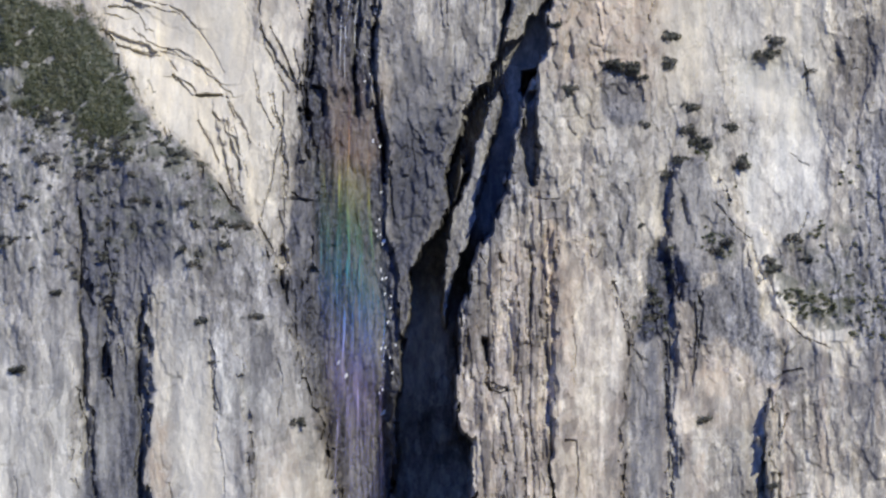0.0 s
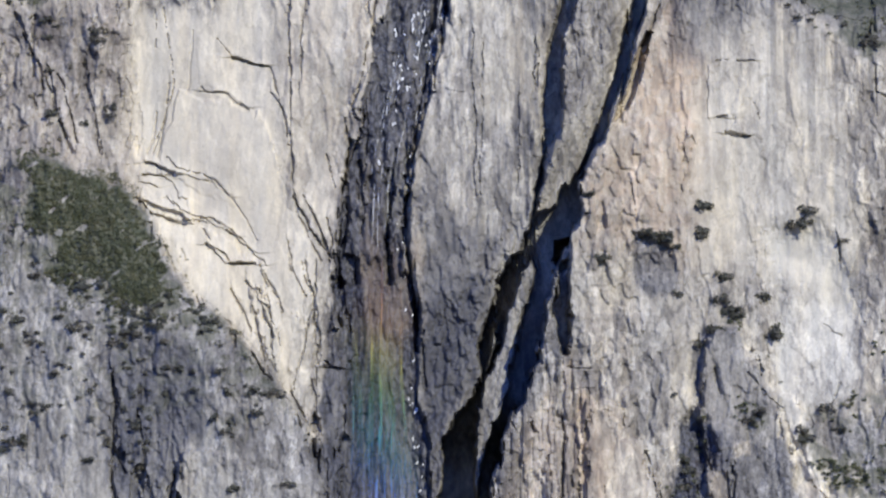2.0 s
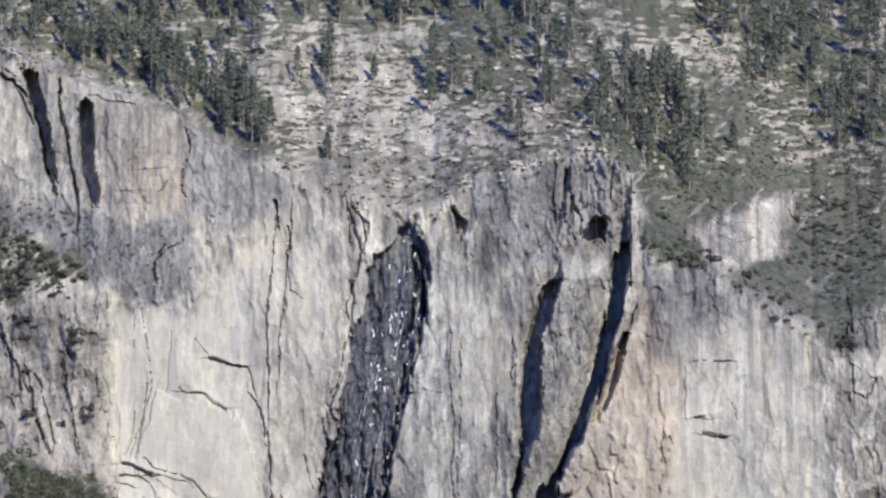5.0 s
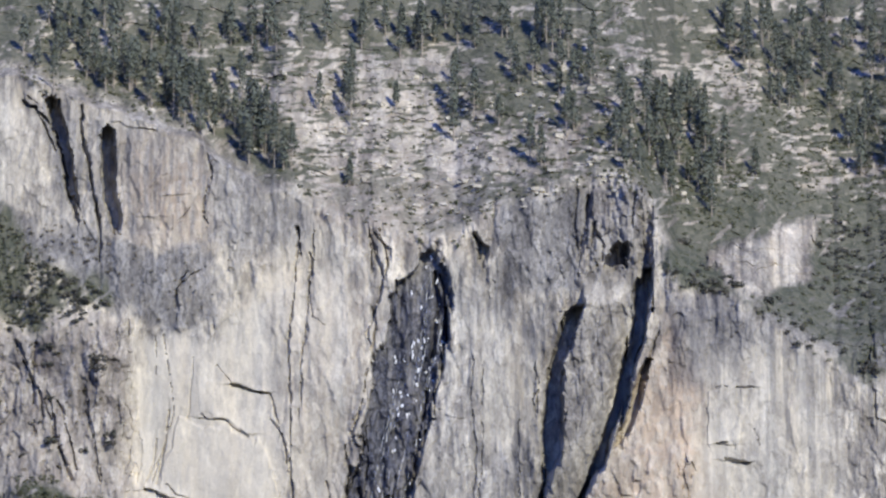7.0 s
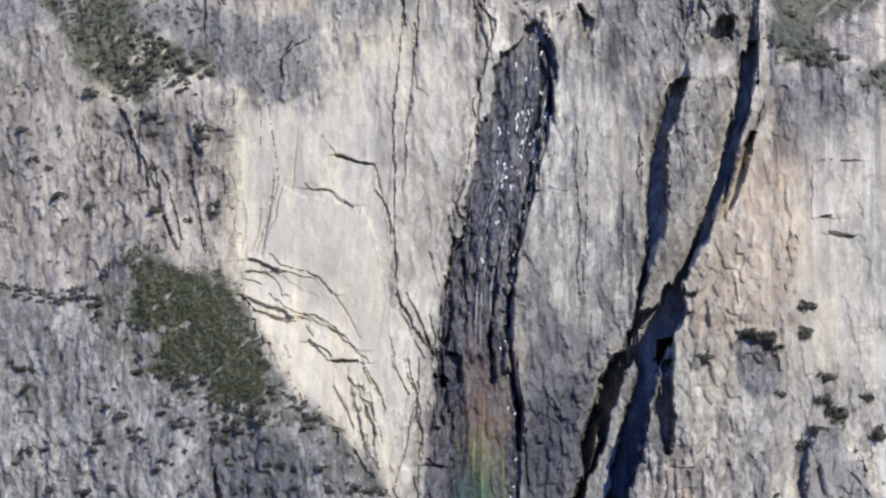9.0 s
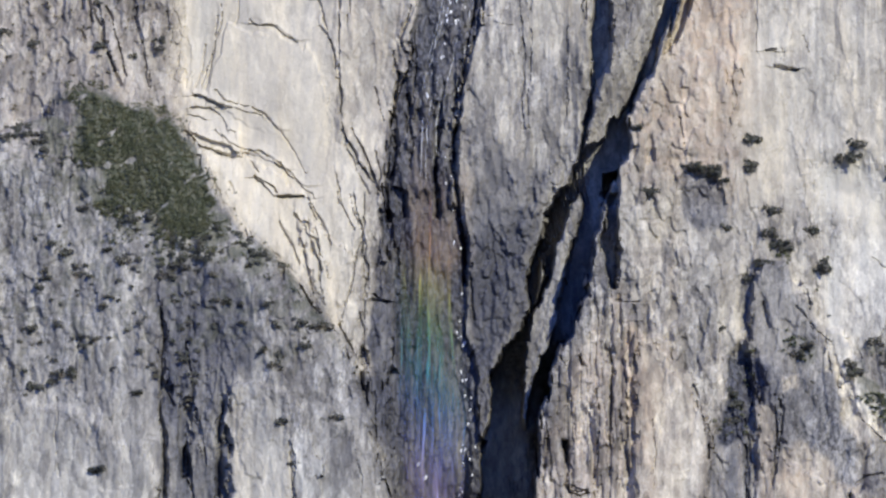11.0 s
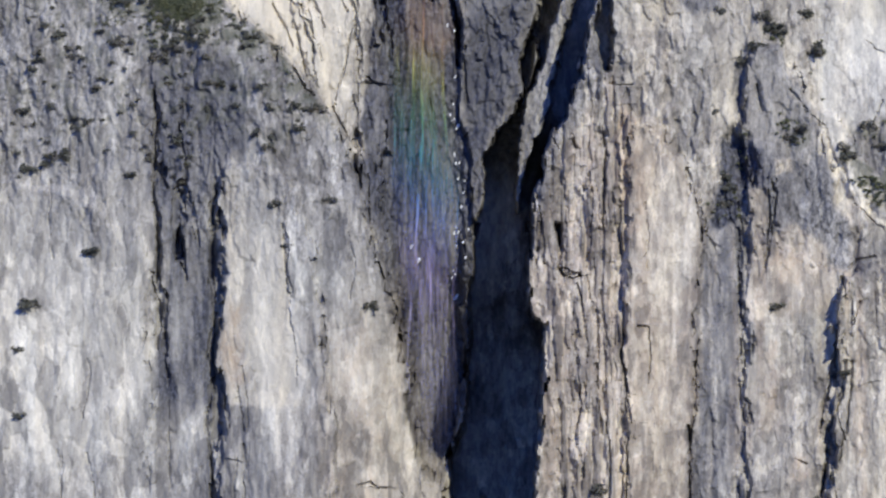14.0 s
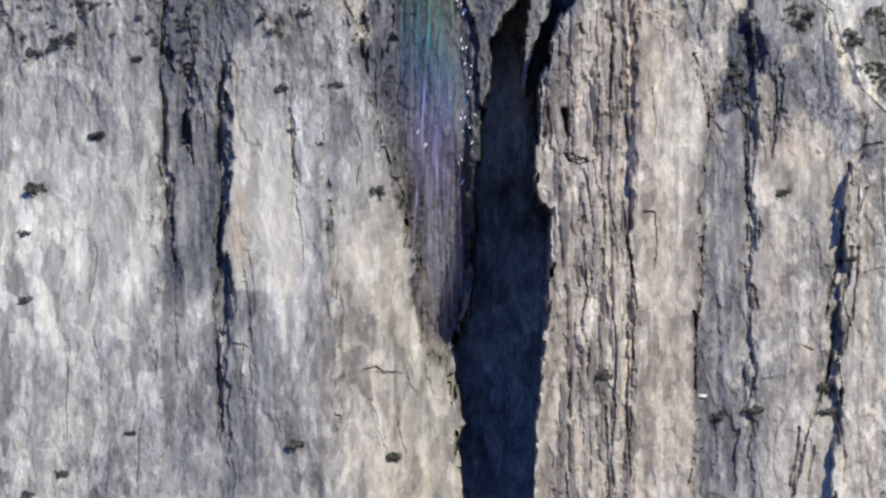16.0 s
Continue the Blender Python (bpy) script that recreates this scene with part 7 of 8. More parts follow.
brush("ledge_brush", "scattered dark green brush on the rock ledges", [
    ([(-262.6, 782.9), (-235.2, 789.3), (-192.2, 783.3), (-173.2, 755.1), (-197.7, 758.1), (-234, 745.3), (-252.9, 767.2)], 60),
    ([(-227.5, 789.5), (-209.1, 783.2), (-187.3, 767.5), (-190, 751.8), (-208.4, 758), (-226.5, 751.7)], 150),
    ([(-327.9, 643.6), (-273.4, 644.7), (-249.2, 644.3), (-239.9, 636.6), (-248.9, 632), (-291.3, 636.2), (-327.6, 636)], 330),
    ([(-245.9, 633.5), (-229.2, 630.6), (-221.2, 615.3), (-236.4, 618.3)], 40),
    ([(-169.2, 580.7), (-148.2, 580.9), (-146.4, 564.2), (-168.8, 564)], 60),
    ([(-202.6, 595.6), (-175.5, 594.3), (-172.4, 588.3), (-199.4, 588)], 40),
    ([(-148.7, 603.7), (-133.4, 588.6), (-102.9, 558.5), (-108.8, 555.4), (-133.1, 573.4), (-148.4, 588.5)], 90),
    ([(-224.2, 615.3), (-190.5, 591.1), (-145.3, 585.4), (-121.1, 573.5), (-96.7, 546.5), (-126.8, 555.3), (-169.1, 573.1), (-220.5, 590.9)], 130),
    ([(-248.8, 589.4), (-176.6, 571.8), (-80.3, 533.4), (-112.8, 515), (-187.2, 505.3), (-246.6, 498.7)], 170),
    ([(123.4, 780.9), (147.9, 787.3), (156.8, 768.4), (138.5, 768.3), (123.4, 774.6)], 150),
    ([(156.8, 768.4), (187.4, 771.6), (211.1, 740.3), (226, 727.8), (204.8, 730.9), (177.8, 749.6)], 170),
    ([(200.2, 803.3), (251.9, 812.9), (250.7, 765.5), (214.4, 752.8), (199.6, 774.8)], 230),
], (1.3, 2.8), SHRUB, 48)
brush("bay_brush", "low olive brush on the ledges of the pale bay", [
    ([(200.7, 502.4), (212.6, 500.8), (230.6, 506.8), (250.8, 503.8), (272.3, 503.8), (271.6, 467.8), (230.1, 475.3), (209.4, 488.8)], 330),
    ([(222.8, 582.4), (231.7, 576.4), (251.8, 561.2), (273.2, 555.1), (272.4, 509.8), (230.6, 509.8), (212.7, 506.9), (209.9, 521.9), (225.1, 540)], 120),
    ([(120.1, 485.9), (126.3, 510), (136.8, 525), (141.2, 509.9), (137.9, 485.9), (125.9, 476.9)], 90),
    ([(184.4, 519.5), (193.2, 510.6), (197.7, 504.6), (209.5, 498.7), (220.8, 498.7), (220.6, 477.7), (209.4, 483.7), (200.6, 491.1), (191.7, 504.5)], 420),
    ([(174, 533.9), (178.5, 534), (182.9, 527.1), (179.9, 524.9)], 40),
    ([(154.6, 525.4), (162.1, 531.4), (171, 528.5), (169.5, 516.4), (156.1, 513.3)], 45),
    ([(205.2, 516.7), (211.2, 518.2), (210.2, 507.7), (206, 507)], 40),
    ([(212.7, 528.7), (221.1, 533.3), (221, 522.8), (214.2, 522.7)], 50),
    ([(173.6, 567.8), (176.6, 569.3), (178.3, 562.4), (176, 561.1)], 26),
    ([(148.8, 578.2), (153.3, 579.8), (154.8, 573.1), (150.3, 572.2)], 36),
    ([(171.5, 555.2), (201, 524.9), (215.9, 524.9), (200.8, 506.9), (180.2, 531)], 60),
], (0.8, 1.8), LEAF, 40)
brush("dry_wall_brush", "grey-brown dry brush on the rock below the tower", [
    ([(-181.9, 795.9), (-142.3, 799.2), (-114.6, 789.8), (-117.2, 758.3), (-138.3, 748.8), (-171.9, 758.1)], 60),
    ([(-258.5, 805.2), (-228, 805.3), (-197.3, 800.6), (-175.8, 794.3), (-175.1, 764.4), (-199.8, 776.9), (-257.7, 779.9)], 260),
    ([(-296.9, 801.6), (-260.1, 801.8), (-234, 745.3), (-173, 745.7), (-171.1, 661.8), (-228.6, 661.4), (-291.6, 645.5)], 260),
], (0.8, 1.8), DRY, 20)
brush("slope_brush", "low green brush between the granite slabs", [
    (SLOPE, 1300),
    ([(-231.1, 917.6), (-76.3, 918.1), (-125.3, 882.3), (-137.2, 856.6), (-183.6, 872.5), (-230.3, 888.5)], 900),
    ([(87.5, 876.5), (140, 879.9), (176, 822.3), (151.2, 800), (117.6, 806.2), (87.2, 841.2)], 1100),
    ([(140.5, 918.7), (254.6, 919.1), (251.9, 812.9), (179.1, 822.3), (155.4, 879.9)], 1700),
    ([(-63, 818.4), (77.9, 826.8), (31.9, 812.3), (4.4, 794.8), (-38.4, 805.8)], 160),
    ([(114.6, 809.4), (126.5, 780.9), (153.7, 766.8), (189.9, 743.4), (210.9, 729.4), (249.9, 734.1), (251.9, 816.1), (200.4, 816), (139.1, 812.6)], 520),
], (0.9, 2.0), LEAF, 28)


def give_layers(me, **values):
    """Even weathering for a loose rock."""
    for title, value in values.items():
        me.attributes.new(title, "FLOAT", "POINT").data.foreach_set("value", np.full(len(me.vertices), value, np.float32))


def boulder(seed, tone_value=0.62):
    """One angular block, split off along its joints."""
    rng = np.random.RandomState(seed)
    bm = bmesh.new()
    bmesh.ops.create_cube(bm, size=2.0)
    bmesh.ops.bevel(bm, geom=bm.edges[:], offset=0.28, segments=1, affect="EDGES")
    for v in bm.verts:
        v.co = Vector((v.co.x * (1 + 0.2 * rng.normal()), v.co.y * (1 + 0.15 * rng.normal()), v.co.z * (0.62 + 0.1 * rng.normal())))
    me = bpy.data.meshes.new("boulder")
    bm.to_mesh(me)
    bm.free()
    me.materials.append(GRANITE)
    give_layers(me, tone=tone_value, warm=0.5, weather=0.35)
    return tagged(new("boulder", me), "pale angular granite boulder lying on the slabs", "boulder", group="boulders on the slope")


def boulders(count):
    """Loose granite blocks on the slope, joined."""
    bm = bmesh.new()
    bmesh.ops.create_icosphere(bm, subdivisions=1, radius=1.0)
    unit = np.array([v.co[:] for v in bm.verts])
    tris = np.array([[v.index for v in f.verts] for f in bm.faces])
    bm.free()
    verts, faces = [], []
    x, z = scatter(SLOPE, count)
    for k, p in enumerate(spots(x, z)):
        size = RNG.uniform(0.5, 1.7) * np.array([RNG.uniform(0.8, 1.9), RNG.uniform(0.7, 1.2), RNG.uniform(0.4, 0.8)])
        verts.append(unit * (1 + 0.25 * RNG.normal(size=unit.shape)) * size + p)
        faces.append(tris + k * len(unit))
    me = mesh_from("slope_boulders", np.concatenate(verts), np.concatenate(faces), GRANITE)
    give_layers(me, tone=0.6, warm=0.5, weather=0.4)
    return tagged(new("slope_boulders", me), "loose pale granite boulders on the slabs", "boulders", kind="stuff")


boulders(700)
BOULDERS = [boulder(970 + k, 0.5 + 0.06 * k) for k in range(5)]
bx, bz = scatter(SLOPE, 260)
for k, p in enumerate(spots(bx, bz)[:130]):
    size = RNG.uniform(0.9, 2.2)
    m = pose(*p, RNG.uniform(-12, 12), RNG.uniform(-12, 12), RNG.uniform(0, 360)) @ Matrix.Diagonal((size * RNG.uniform(1, 1.6), size, size, 1))
    if k < 5:
        BOULDERS[k].matrix_basis = m
    else:
        t = copy_thing(BOULDERS[k % 5], m)
        t.scale = m.to_scale()
fresh = boulder(990, 0.95)
fresh.name = "ledge_block"
tagged(fresh, "small whitish granite block perched on a wall ledge", "rock")
(block_x, block_z), = [(112.1, 324.1)]
fresh.matrix_basis = pose(*spots(np.array([block_x]), np.array([block_z]))[0], 4, 6, 10) @ Matrix.Diagonal((2.1, 1.2, 1.6, 1))


def shrub(seed):
    """A rounded wind-trimmed shrub: short stems and a crown of leaf clumps."""
    rng = np.random.RandomState(seed)
    base = new("shrub")
    v, f = [], []
    for k in range(5):
        a, reach = rng.uniform(0, 2 * math.pi), rng.uniform(0.3, 0.8)
        s0 = len(v)
        v += [(-0.06, 0, -0.6), (0.06, 0, -0.6), (reach * math.cos(a) + 0.03, reach * math.sin(a), 0.8), (reach * math.cos(a) - 0.03, reach * math.sin(a), 0.8)]
        f.append((s0, s0 + 1, s0 + 2, s0 + 3))
    stem = new("stem", mesh_from("stem", v, f, BARK))
    stem.parent = base
    n = 230
    way = rng.normal(size=(n, 3))
    way /= np.linalg.norm(way, axis=1)[:, None]
    lobes = rng.normal(size=(5, 3)) * np.array([0.75, 0.6, 0.4])
    mid = lobes[rng.randint(5, size=n)] + way * 0.75 * rng.uniform(0.5, 1, (n, 1)) + np.array([0, 0, 0.5])
    side = np.cross(way, np.array([0.2, 0.1, 1.0]))
    side /= np.linalg.norm(side, axis=1)[:, None] + 1e-6
    rise = np.cross(side, way)
    u, w = rng.normal(size=(2, n, 3, 1)) * 0.3
    tri = (mid[:, None, :] + u * side[:, None, :] + w * rise[:, None, :] + rng.normal(size=(n, 3, 3)) * 0.08).reshape(-1, 3)
    crown = new("crown", mesh_from("crown", tri, np.arange(len(tri)).reshape(-1, 3), SHRUB))
    crown.parent = base
    return tagged(base, "dark green rounded shrub rooted in a granite ledge", "shrub", group="shrubs on the cliff")


SHRUB_SPOTS = [(-208.5, 456.5), (-241.4, 501.8), (-239, 428.5), (-208.5, 526.2), (-226, 508), (-229.6, 535.1), (-196, 568.6), (-149.8, 581.2), (-118.9, 521), (-115.8, 513.4), (-95.2, 533.2), (-99.7, 536.2), (-112.1, 566.3), (-89.2, 533.3), (108.9, 618.4), (114.9, 616.3), (83.5, 606), (137.4, 618.7), (141.9, 569.2), (149.4, 579.2), (153.9, 575.3), (174.7, 565.2), (170.3, 585.5), (122.5, 533.6), (159.8, 520.4), (164.2, 523.5), (189.5, 514.7), (192.5, 510.2), (207.4, 514.8), (200, 526.8), (153.7, 430), (127, 499.1), (130, 493.1), (125.5, 484.1), (184.7, 392.2), (187.7, 395.2), (192.9, 632.9), (194.4, 626.8), (212.3, 616.3), (185.4, 625.2), (75.9, 641)]
SHRUB_SPOTS_LOW = [(136.3, 315.7), (140.8, 316.3), (153.8, 429.4), (184.9, 393.1), (174.7, 314.6), (176.1, 327.9), (62.5, 332.8), (61.1, 334.2), (118.7, 312.6), (-188.1, 300.9), (-50.7, 290.4), (-99.4, 295.8), (-82.5, 484.8), (-61.1, 429.6), (-242.6, 370), (-244.8, 405.7), (-109.3, 483), (-104.5, 460.6), (-239.3, 429.6), (-208.5, 456.7), (-223.2, 279.9), (-239.2, 268)]
SHRUB_SPOTS_HIGH = [(103.1, 620.4), (116.6, 616.8), (121.6, 612.6), (123.9, 587.7), (137.6, 635), (150.7, 577.3), (172.9, 566.9), (167.1, 586.5), (147.8, 597), (-244.4, 686), (-261.3, 692.1), (-179.3, 688), (-213.7, 726.7), (-186.2, 725.3), (-246.3, 748.4), (-197.8, 761.2), (106.1, 621), (113.6, 619.5), (83.6, 607.1), (137.5, 621.2), (139.1, 635), (144.8, 584.8), (153.7, 578.8), (143.2, 568.2), (135.7, 560.6), (-274.6, 587.4), (-276.5, 554), (-266, 554.1), (-239, 554.3), (-224.5, 572.6), (-219.7, 560.5), (-174.8, 560.9), (-125.6, 571.9), (-186.5, 729.9), (-212.4, 736.1), (-196.3, 761.2), (141.6, 768.4), (150.8, 774.7), (156.9, 771.5), (175, 762.1), (128.2, 795.1), (225.9, 724.7)]
SHRUB_SPOTS_SMALL = []
for outline, count in (([(-291.7, 738.6), (-179, 739.4), (-171.2, 664.9), (-289.2, 664)], 12), ([(-288.2, 633.2), (-224.1, 609.2), (-154.1, 573.2), (-102.7, 546.4), (-102.4, 531.4), (-284.7, 529.7)], 18), ([(-241, 513.8), (-80.1, 521.3), (-67.7, 485.3), (-240.3, 483.8)], 8)):
    sx, sz = scatter(outline, 3 * count)
    SHRUB_SPOTS_SMALL += list(zip(sx, sz))[:count]
SHRUBS = [shrub(900 + k) for k in range(5)]
placed = 0
for x, z in SHRUB_SPOTS + SHRUB_SPOTS_LOW + SHRUB_SPOTS_HIGH + SHRUB_SPOTS_SMALL:
    p = spots(np.array([x]), np.array([z]))[0]
    size = RNG.uniform(1.7, 3.1) if placed < 105 else RNG.uniform(1.1, 2.3)
    m = pose(*p, 0, 0, RNG.uniform(-40, 40)) @ Matrix.Diagonal((size * 1.15, size, size, 1))
    if placed < 5:
        SHRUBS[placed].matrix_basis = m
    else:
        t = copy_thing(SHRUBS[placed % 5], m)
        t.scale = m.to_scale()
    placed += 1


def pine(name, tall, spread, seed):
    """A conifer: tapered trunk with limbs, and a ragged crown of needle clumps."""
    rng = np.random.RandomState(seed)
    base = new(name)
    sides, rings = 6, 5
    v, f = [], []
    for j in range(rings):
        h = tall * j / (rings - 1)
        r = 0.34 * (1 - 0.9 * j / (rings - 1))
        for i in range(sides):
            a = 2 * math.pi * i / sides
            v.append((r * math.cos(a) + 0.15 * math.sin(j + seed), r * math.sin(a), h - 0.8))
    for j in range(rings - 1):
        for i in range(sides):
            f.append((j * sides + i, j * sides + (i + 1) % sides, (j + 1) * sides + (i + 1) % sides, (j + 1) * sides + i))
    limbs = 16
    for k in range(limbs):
        h = tall * (0.2 + 0.7 * k / limbs)
        a = rng.uniform(0, 2 * math.pi)
        reach = spread * (1.05 - h / tall)
        s = len(v)
        tip = (reach * math.cos(a), reach * math.sin(a), h + 0.1 * reach)
        v += [(0, 0, h - 0.1), (0, 0, h + 0.1), (tip[0], tip[1], tip[2]), (tip[0] * 0.98, tip[1] * 0.98, tip[2] - 0.08)]
        f.append((s, s + 1, s + 2, s + 3))
    trunk = new("trunk", mesh_from("trunk", v, f, BARK))
    trunk.parent = base
    n = 420
    bare_part = (0.12, 0.3, 0.18, 0.42, 0.15, 0.34)[seed % 6]
    h = tall * (bare_part + (1 - bare_part) * rng.rand(n) ** 0.85)
    wide = 1.12 * spread * (1.03 - h / tall) ** 0.62 * (0.45 + 0.55 * rng.rand(n)) * (0.8 + 0.35 * np.sin(h * 2.1 + seed))
    a = rng.uniform(0, 2 * math.pi, n)
    mid = np.stack([wide * np.cos(a), wide * np.sin(a), h - 0.12 * wide], -1)
    # drooping sprays of needles, each facing outward
    around = np.stack([-np.sin(a), np.cos(a), 0 * a], -1)
    droop = np.stack([0.45 * np.cos(a), 0.45 * np.sin(a), -0.9 + 0 * a], -1)
    u, w = rng.normal(size=(2, n, 3, 1)) * np.array([0.62, 0.62])[:, None, None, None]
    tri = mid[:, None, :] + u * around[:, None, :] + w * droop[:, None, :] + rng.normal(size=(n, 3, 3)) * 0.14
    tri = tri.reshape(-1, 3)
    crown = new("crown", mesh_from("crown", tri, np.arange(len(tri)).reshape(-1, 3), NEEDLE))
    crown.parent = base
    return tagged(base, "dark green conifer with a ragged narrow crown on granite slabs", "tree", group="pines above the rim")


GROVES = [
    ([(-231.1, 917.6), (-76.3, 918.1), (-79.2, 895.4), (-125.3, 883.9), (-137.2, 856.6), (-162, 866.1), (-183.7, 874.1), (-230.3, 890.1)], 62),
    ([(-199.3, 885.3), (-127.9, 856.6), (-100.1, 840.7), (-78.4, 821.6), (-81.6, 837.5), (-112.7, 863.1), (-168.4, 882.2)], 30),
    ([(-115.7, 856.6), (-84.8, 843.9), (-78.4, 821.6), (-106.1, 834.3)], 14),
    ([(25.9, 918.4), (78.5, 918.6), (78.3, 879.7), (28.9, 879.5)], 22),
    ([(-76.3, 918.1), (25.9, 918.4), (22.8, 905.4), (-70, 898.7)], 16),
    ([(90.6, 873.3), (136.9, 876.6), (170, 825.4), (148.3, 809.5), (111.7, 825.3), (90.4, 847.6)], 52),
    ([(149.8, 918.8), (254.6, 919.1), (251.9, 812.9), (207.2, 844.7), (170.9, 883.2)], 70),
    ([(-122.2, 882.3), (25.8, 882.8), (87.3, 854), (71.8, 828.4), (-56.9, 821.6)], 22),
]
PINES = [pine("pine", 13 + 1.9 * k, 2.5 + 0.3 * k, 40 + k) for k in range(6)]
first = set()
for points, count in GROVES:
    got = 0
    while got < count:
        x, z = scatter(points, 40)
        at = spots(x, z)
        for p in at[: count - got]:
            kind = RNG.randint(6)
            m = pose(*p, 0, 0, RNG.uniform(0, 360)) @ Matrix.Scale(RNG.uniform(1.1, 1.65), 4)
            if kind not in first:
                PINES[kind].matrix_basis = m
                first.add(kind)
            else:
                t = copy_thing(PINES[kind], m)
                t.scale = m.to_scale()
            got += 1

# ---- the waterfall ----
fall = tagged(new("waterfall"), "thin waterfall veil with a rainbow in its spray", "waterfall")


def ribbon(x0, z0, z1, wide, off, seed, sway=0.6, tinted=False):
    """One thread of falling water, following the chute."""
    rng = np.random.RandomState(seed)
    z = np.arange(z0, z1, -2.5)
    l, r = edge_at(CHUTE_L, z), edge_at(CHUTE_R, z)
    x = l + (r - l) * x0 + sway * np.cumsum(rng.normal(size=len(z))) * 0.25
    deep = np.array([deep_at(a, b) for a, b in zip(x, z)])
    deep = np.minimum.reduce([np.roll(deep, s) for s in (-2, -1, 0, 1, 2)]) - off
    w = wide * (0.4 + 0.6 * rng.rand(len(z))) * np.minimum(1, np.minimum(np.arange(len(z)), np.arange(len(z))[::-1]) / 4 + 0.1)
    v, f = [], []
    for a, b, c, d in zip(x, z, w, deep):
        for ox, oy in ((-c / 2, 0.1), (0, -0.25 * c - 0.05), (c / 2, 0.1)):
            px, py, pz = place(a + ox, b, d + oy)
            v.append((px, py, pz))
    for j in range(len(z) - 1):
        for i in range(2):
            f.append((j * 3 + i, j * 3 + i + 1, j * 3 + i + 4, j * 3 + i + 3))
    me = mesh_from("water_thread", v, f, THREAD_SPRAY if tinted else WATER, True)
    if tinted:
        me.attributes.new("mist", "FLOAT", "POINT").data.foreach_set("value", np.full(len(v), 0.5, np.float32))
    return me


for k in range(26):
    top = RNG.uniform(640, 790)
    ob = new("water_thread", ribbon(RNG.uniform(0.35, 0.95), top, top - RNG.uniform(25, 70), RNG.uniform(0.4, 1.1), 0.5, 600 + k))
    ob.parent = fall
for k in range(24):
    top = RNG.uniform(455, 600)
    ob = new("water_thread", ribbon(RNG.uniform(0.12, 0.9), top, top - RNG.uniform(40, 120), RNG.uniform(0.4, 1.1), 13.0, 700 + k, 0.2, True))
    ob.parent = fall


def stream(line, wide, off, seed):
    """A steady thread of water along a given line, thickening and thinning as it falls."""
    rng = np.random.RandomState(seed)
    z = np.arange(line[0][1], line[-1][1], -1.5)
    x = np.interp(-z, [-p[1] for p in line], [p[0] for p in line]) + 0.12 * np.cumsum(rng.normal(size=len(z))) * np.exp(-np.arange(len(z)) / 40)
    w = wide * (0.55 + 0.45 * soft_noise(z / 9, z * 0, seed)) * np.minimum(1, np.minimum(np.arange(len(z)), np.arange(len(z))[::-1]) / 8 + 0.1)
    v, f = [], []
    for a, b, c in zip(x, z, w):
        deep = -9.5 - off + 0.1 * (b - 520)
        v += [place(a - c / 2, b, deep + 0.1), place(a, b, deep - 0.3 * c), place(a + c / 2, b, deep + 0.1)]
    for j in range(len(z) - 1):
        for i in range(2):
            f.append((j * 3 + i, j * 3 + i + 1, j * 3 + i + 4, j * 3 + i + 3))
    me = mesh_from("water_stream", v, f, THREAD_SPRAY, True)
    me.attributes.new("mist", "FLOAT", "POINT").data.foreach_set("value", np.full(len(v), 0.9, np.float32))
    ob = new("water_stream", me)
    ob.parent = fall
    return ob


for k, (line, wide) in enumerate([
    ([(-32.44, 606.5), (-33.08, 582.2), (-33.48, 564), (-33.85, 542.8), (-33.03, 521.7), (-34.26, 497.6), (-35.48, 473.6), (-36.77, 455.7)], 2.2), ([(-22.12, 592.9), (-22.52, 573.2), (-21.7, 552), (-19.97, 527.9), (-18.9, 509.8), (-19.55, 485.8)], 1.7), ([(-37.43, 570), (-37.76, 545.8), (-38.33, 515.6), (-38.65, 491.6)], 1.1),
    ([(-27.38, 551.9), (-26.53, 527.8), (-27.44, 500.7), (-26.57, 473.7)], 0.9), ([(-35.33, 462.7), (-36.9, 441.8), (-38.47, 420.9), (-39.14, 400.1), (-37.42, 376.3)], 1.6), ([(-21.22, 477.8), (-19.81, 453.9), (-19.02, 433), (-20, 412.1)], 1.0), ([(-28.74, 456.8), (-27.35, 435.9), (-28.3, 412)], 1.0),
    ([(-33.51, 400.1), (-30.38, 382.3), (-27.24, 364.5), (-26.24, 352.7)], 1.0), ([(-47.58, 542.7), (-46.67, 515.6), (-47.58, 491.5)], 1.3),
]):
    tagged(stream(line, wide, 4.5, 820 + k), "brighter thread of falling water")


def foam_glint_mesh(seed):
    """A small white blob that stands for splashes and painted glints on wet rock."""
    rng = np.random.RandomState(seed)
    bm = bmesh.new()
    bmesh.ops.create_icosphere(bm, subdivisions=2, radius=1.0)
    for v in bm.verts:
        v.co = Vector((v.co.x * 0.55, v.co.y * 0.25, v.co.z)) * rng.uniform(0.6, 1.25)
    me = bpy.data.meshes.new("foam_glint")
    bm.to_mesh(me)
    bm.free()
    me.materials.append(FOAM_GLINT)
    return me


def foam_glint_white():
    m, tree, shader = material("white_foam_glint", 0.35)
    g = grain(tree, 1.0, stretched(tree, 2, 2, 1), 3, 0.3, 0.7)
    tree.links.new(mixed(tree, g, (0.72, 0.74, 0.78, 1), (0.88, 0.89, 0.9, 1)), shader.inputs["Base Color"])
    return m


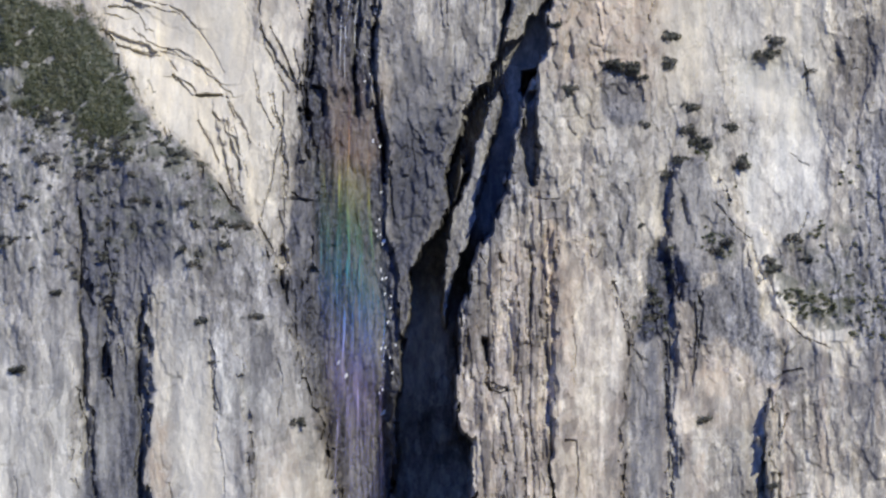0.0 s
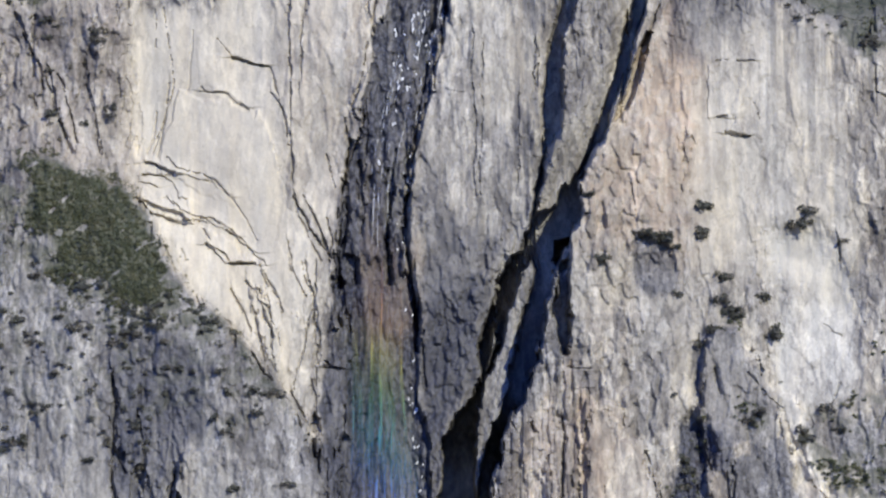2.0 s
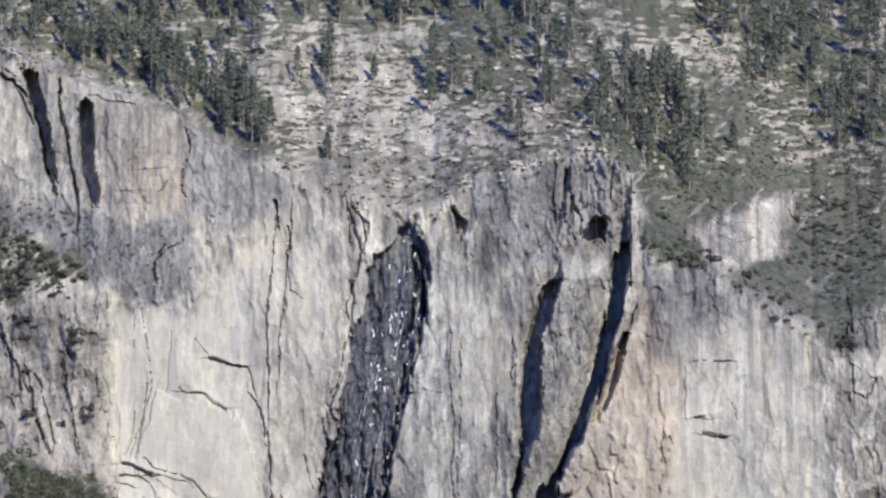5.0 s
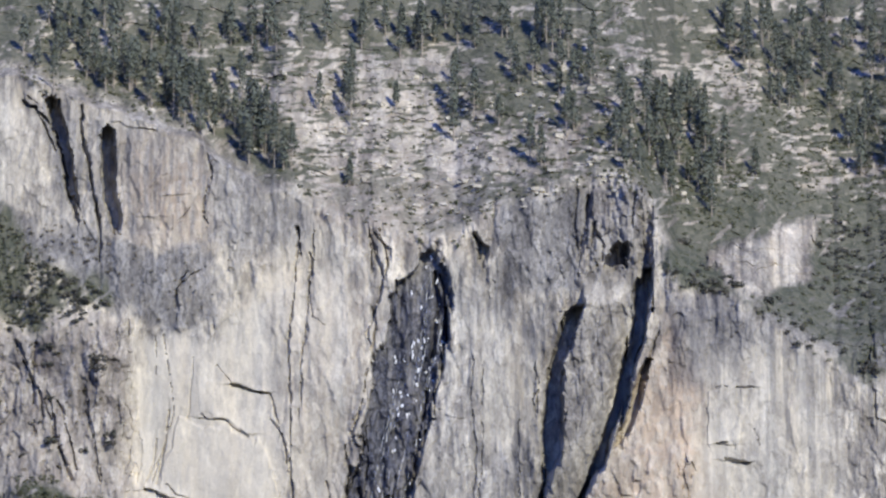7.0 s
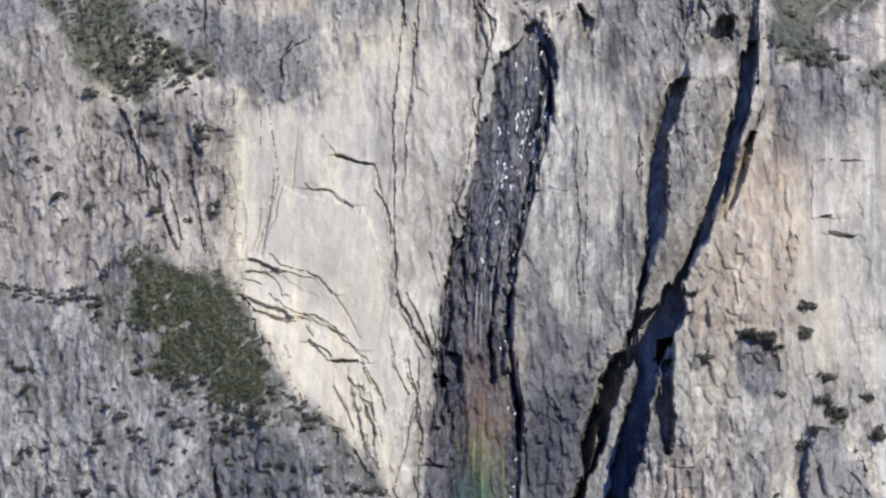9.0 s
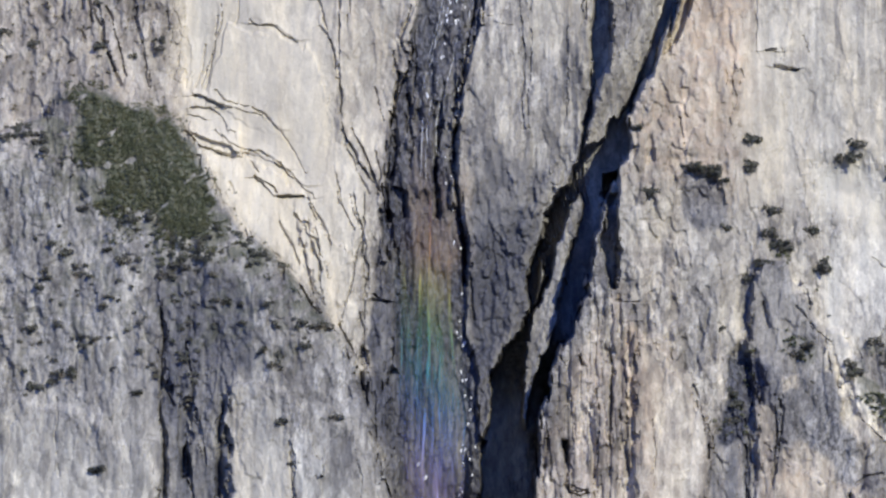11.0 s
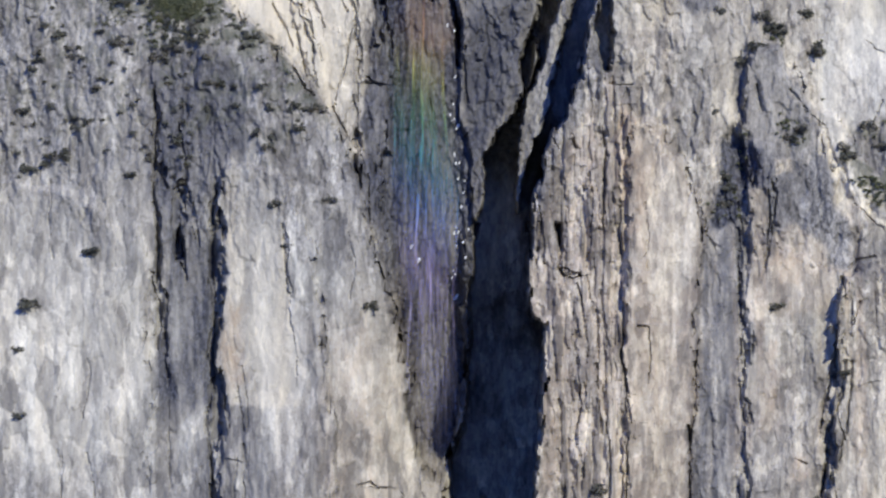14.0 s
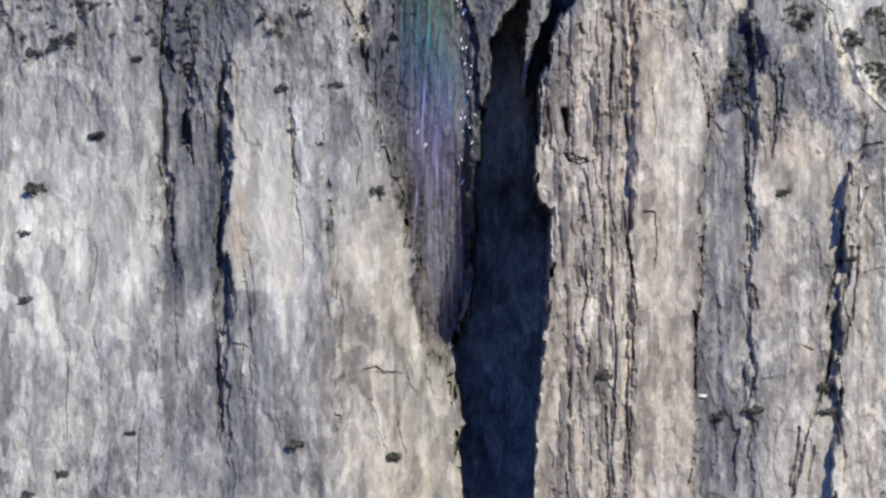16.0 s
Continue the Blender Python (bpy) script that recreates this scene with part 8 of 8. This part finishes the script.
FOAM_GLINT = foam_glint_white()
FOAM_GLINTS = [foam_glint_mesh(950 + k) for k in range(4)]
for k, ((x, z), size) in enumerate(zip([(-13.98, 525.5), (-14.3, 435), (-12.91, 506.2), (-13.42, 497.8), (-11.79, 482.8), (-13.15, 469.3), (-9.459, 455.9), (-16.18, 445.4), (-16.26, 576.3), (-15.43, 552), (-10.67, 490.3), (-37.73, 461.6), (-34.08, 454.2)], (1.5, 1.5, 0.7, 0.8, 0.8, 0.7, 0.7, 0.6, 0.9, 0.7, 0.6, 1.2, 1.4))):
    ob = new("foam_glint", FOAM_GLINTS[k % 4])
    ob.matrix_basis = pose(*(Vector(spots(np.array([x]), np.array([z]))[0]) - Vector((0, 0.6, 0))), 0, 30, 0) @ Matrix.Diagonal((size, size, 1.3 * size, 1))
    ob.parent = fall
# upper blobs stand for glints of light on wet rock, painted white
for k in range(75):
    low = k >= 52
    z = RNG.uniform(430, 640) if low else RNG.normal(722, 26)
    l, r = float(edge_at(CHUTE_L, z)), float(edge_at(CHUTE_R, z))
    x = l + (r - l) * (RNG.uniform(0.8, 1.02) if low else np.clip(RNG.normal(0.66, 0.18), 0.1, 0.95))
    p = spots(np.array([x]), np.array([z]))[0]
    ob = new("foam_glint", FOAM_GLINTS[k % 4])
    size = RNG.uniform(0.45, 0.9) if low else RNG.uniform(0.5, 1.15)
    ob.matrix_basis = pose(*p, 0, RNG.uniform(-25, 25), 0) @ Matrix.Diagonal((size, size, size * RNG.uniform(0.8, 2.0), 1))
    ob.parent = fall


def spray_sheet():
    z = np.arange(340, 600, 3.0)
    u = np.linspace(0, 1, 25)
    l = edge_at(CHUTE_L, z) - 1
    r = edge_at(CHUTE_R, z) - 2
    v, dens = [], []
    for j in range(len(z)):
        for t in u:
            x = l[j] + (r[j] - l[j]) * t
            deep = -8.0 - 3.5 * math.sin(math.pi * t) + 1.2 * math.sin(t * 9 + z[j] / 30) + 0.1 * (z[j] - 520)
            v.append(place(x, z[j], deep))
            side = smooth(t, 0, 0.42) * smooth(1 - t, 0, 0.42)
            dens.append(0.5 * side * smooth(z[j], 345, 400) * smooth(600 - z[j], 0, 50))
    n = len(u)
    idx = np.arange(len(v)).reshape(len(z), n)
    faces = np.stack([idx[:-1, :-1], idx[:-1, 1:], idx[1:, 1:], idx[1:, :-1]], -1).reshape(-1, 4)
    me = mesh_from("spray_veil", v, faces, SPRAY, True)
    at = me.attributes.new("mist", "FLOAT", "POINT")
    at.data.foreach_set("value", np.array(dens, np.float32))
    ob = new("spray_veil", me)
    ob.parent = fall
    tagged(ob, "misty veil of spray tinted in rainbow bands")


spray_sheet()
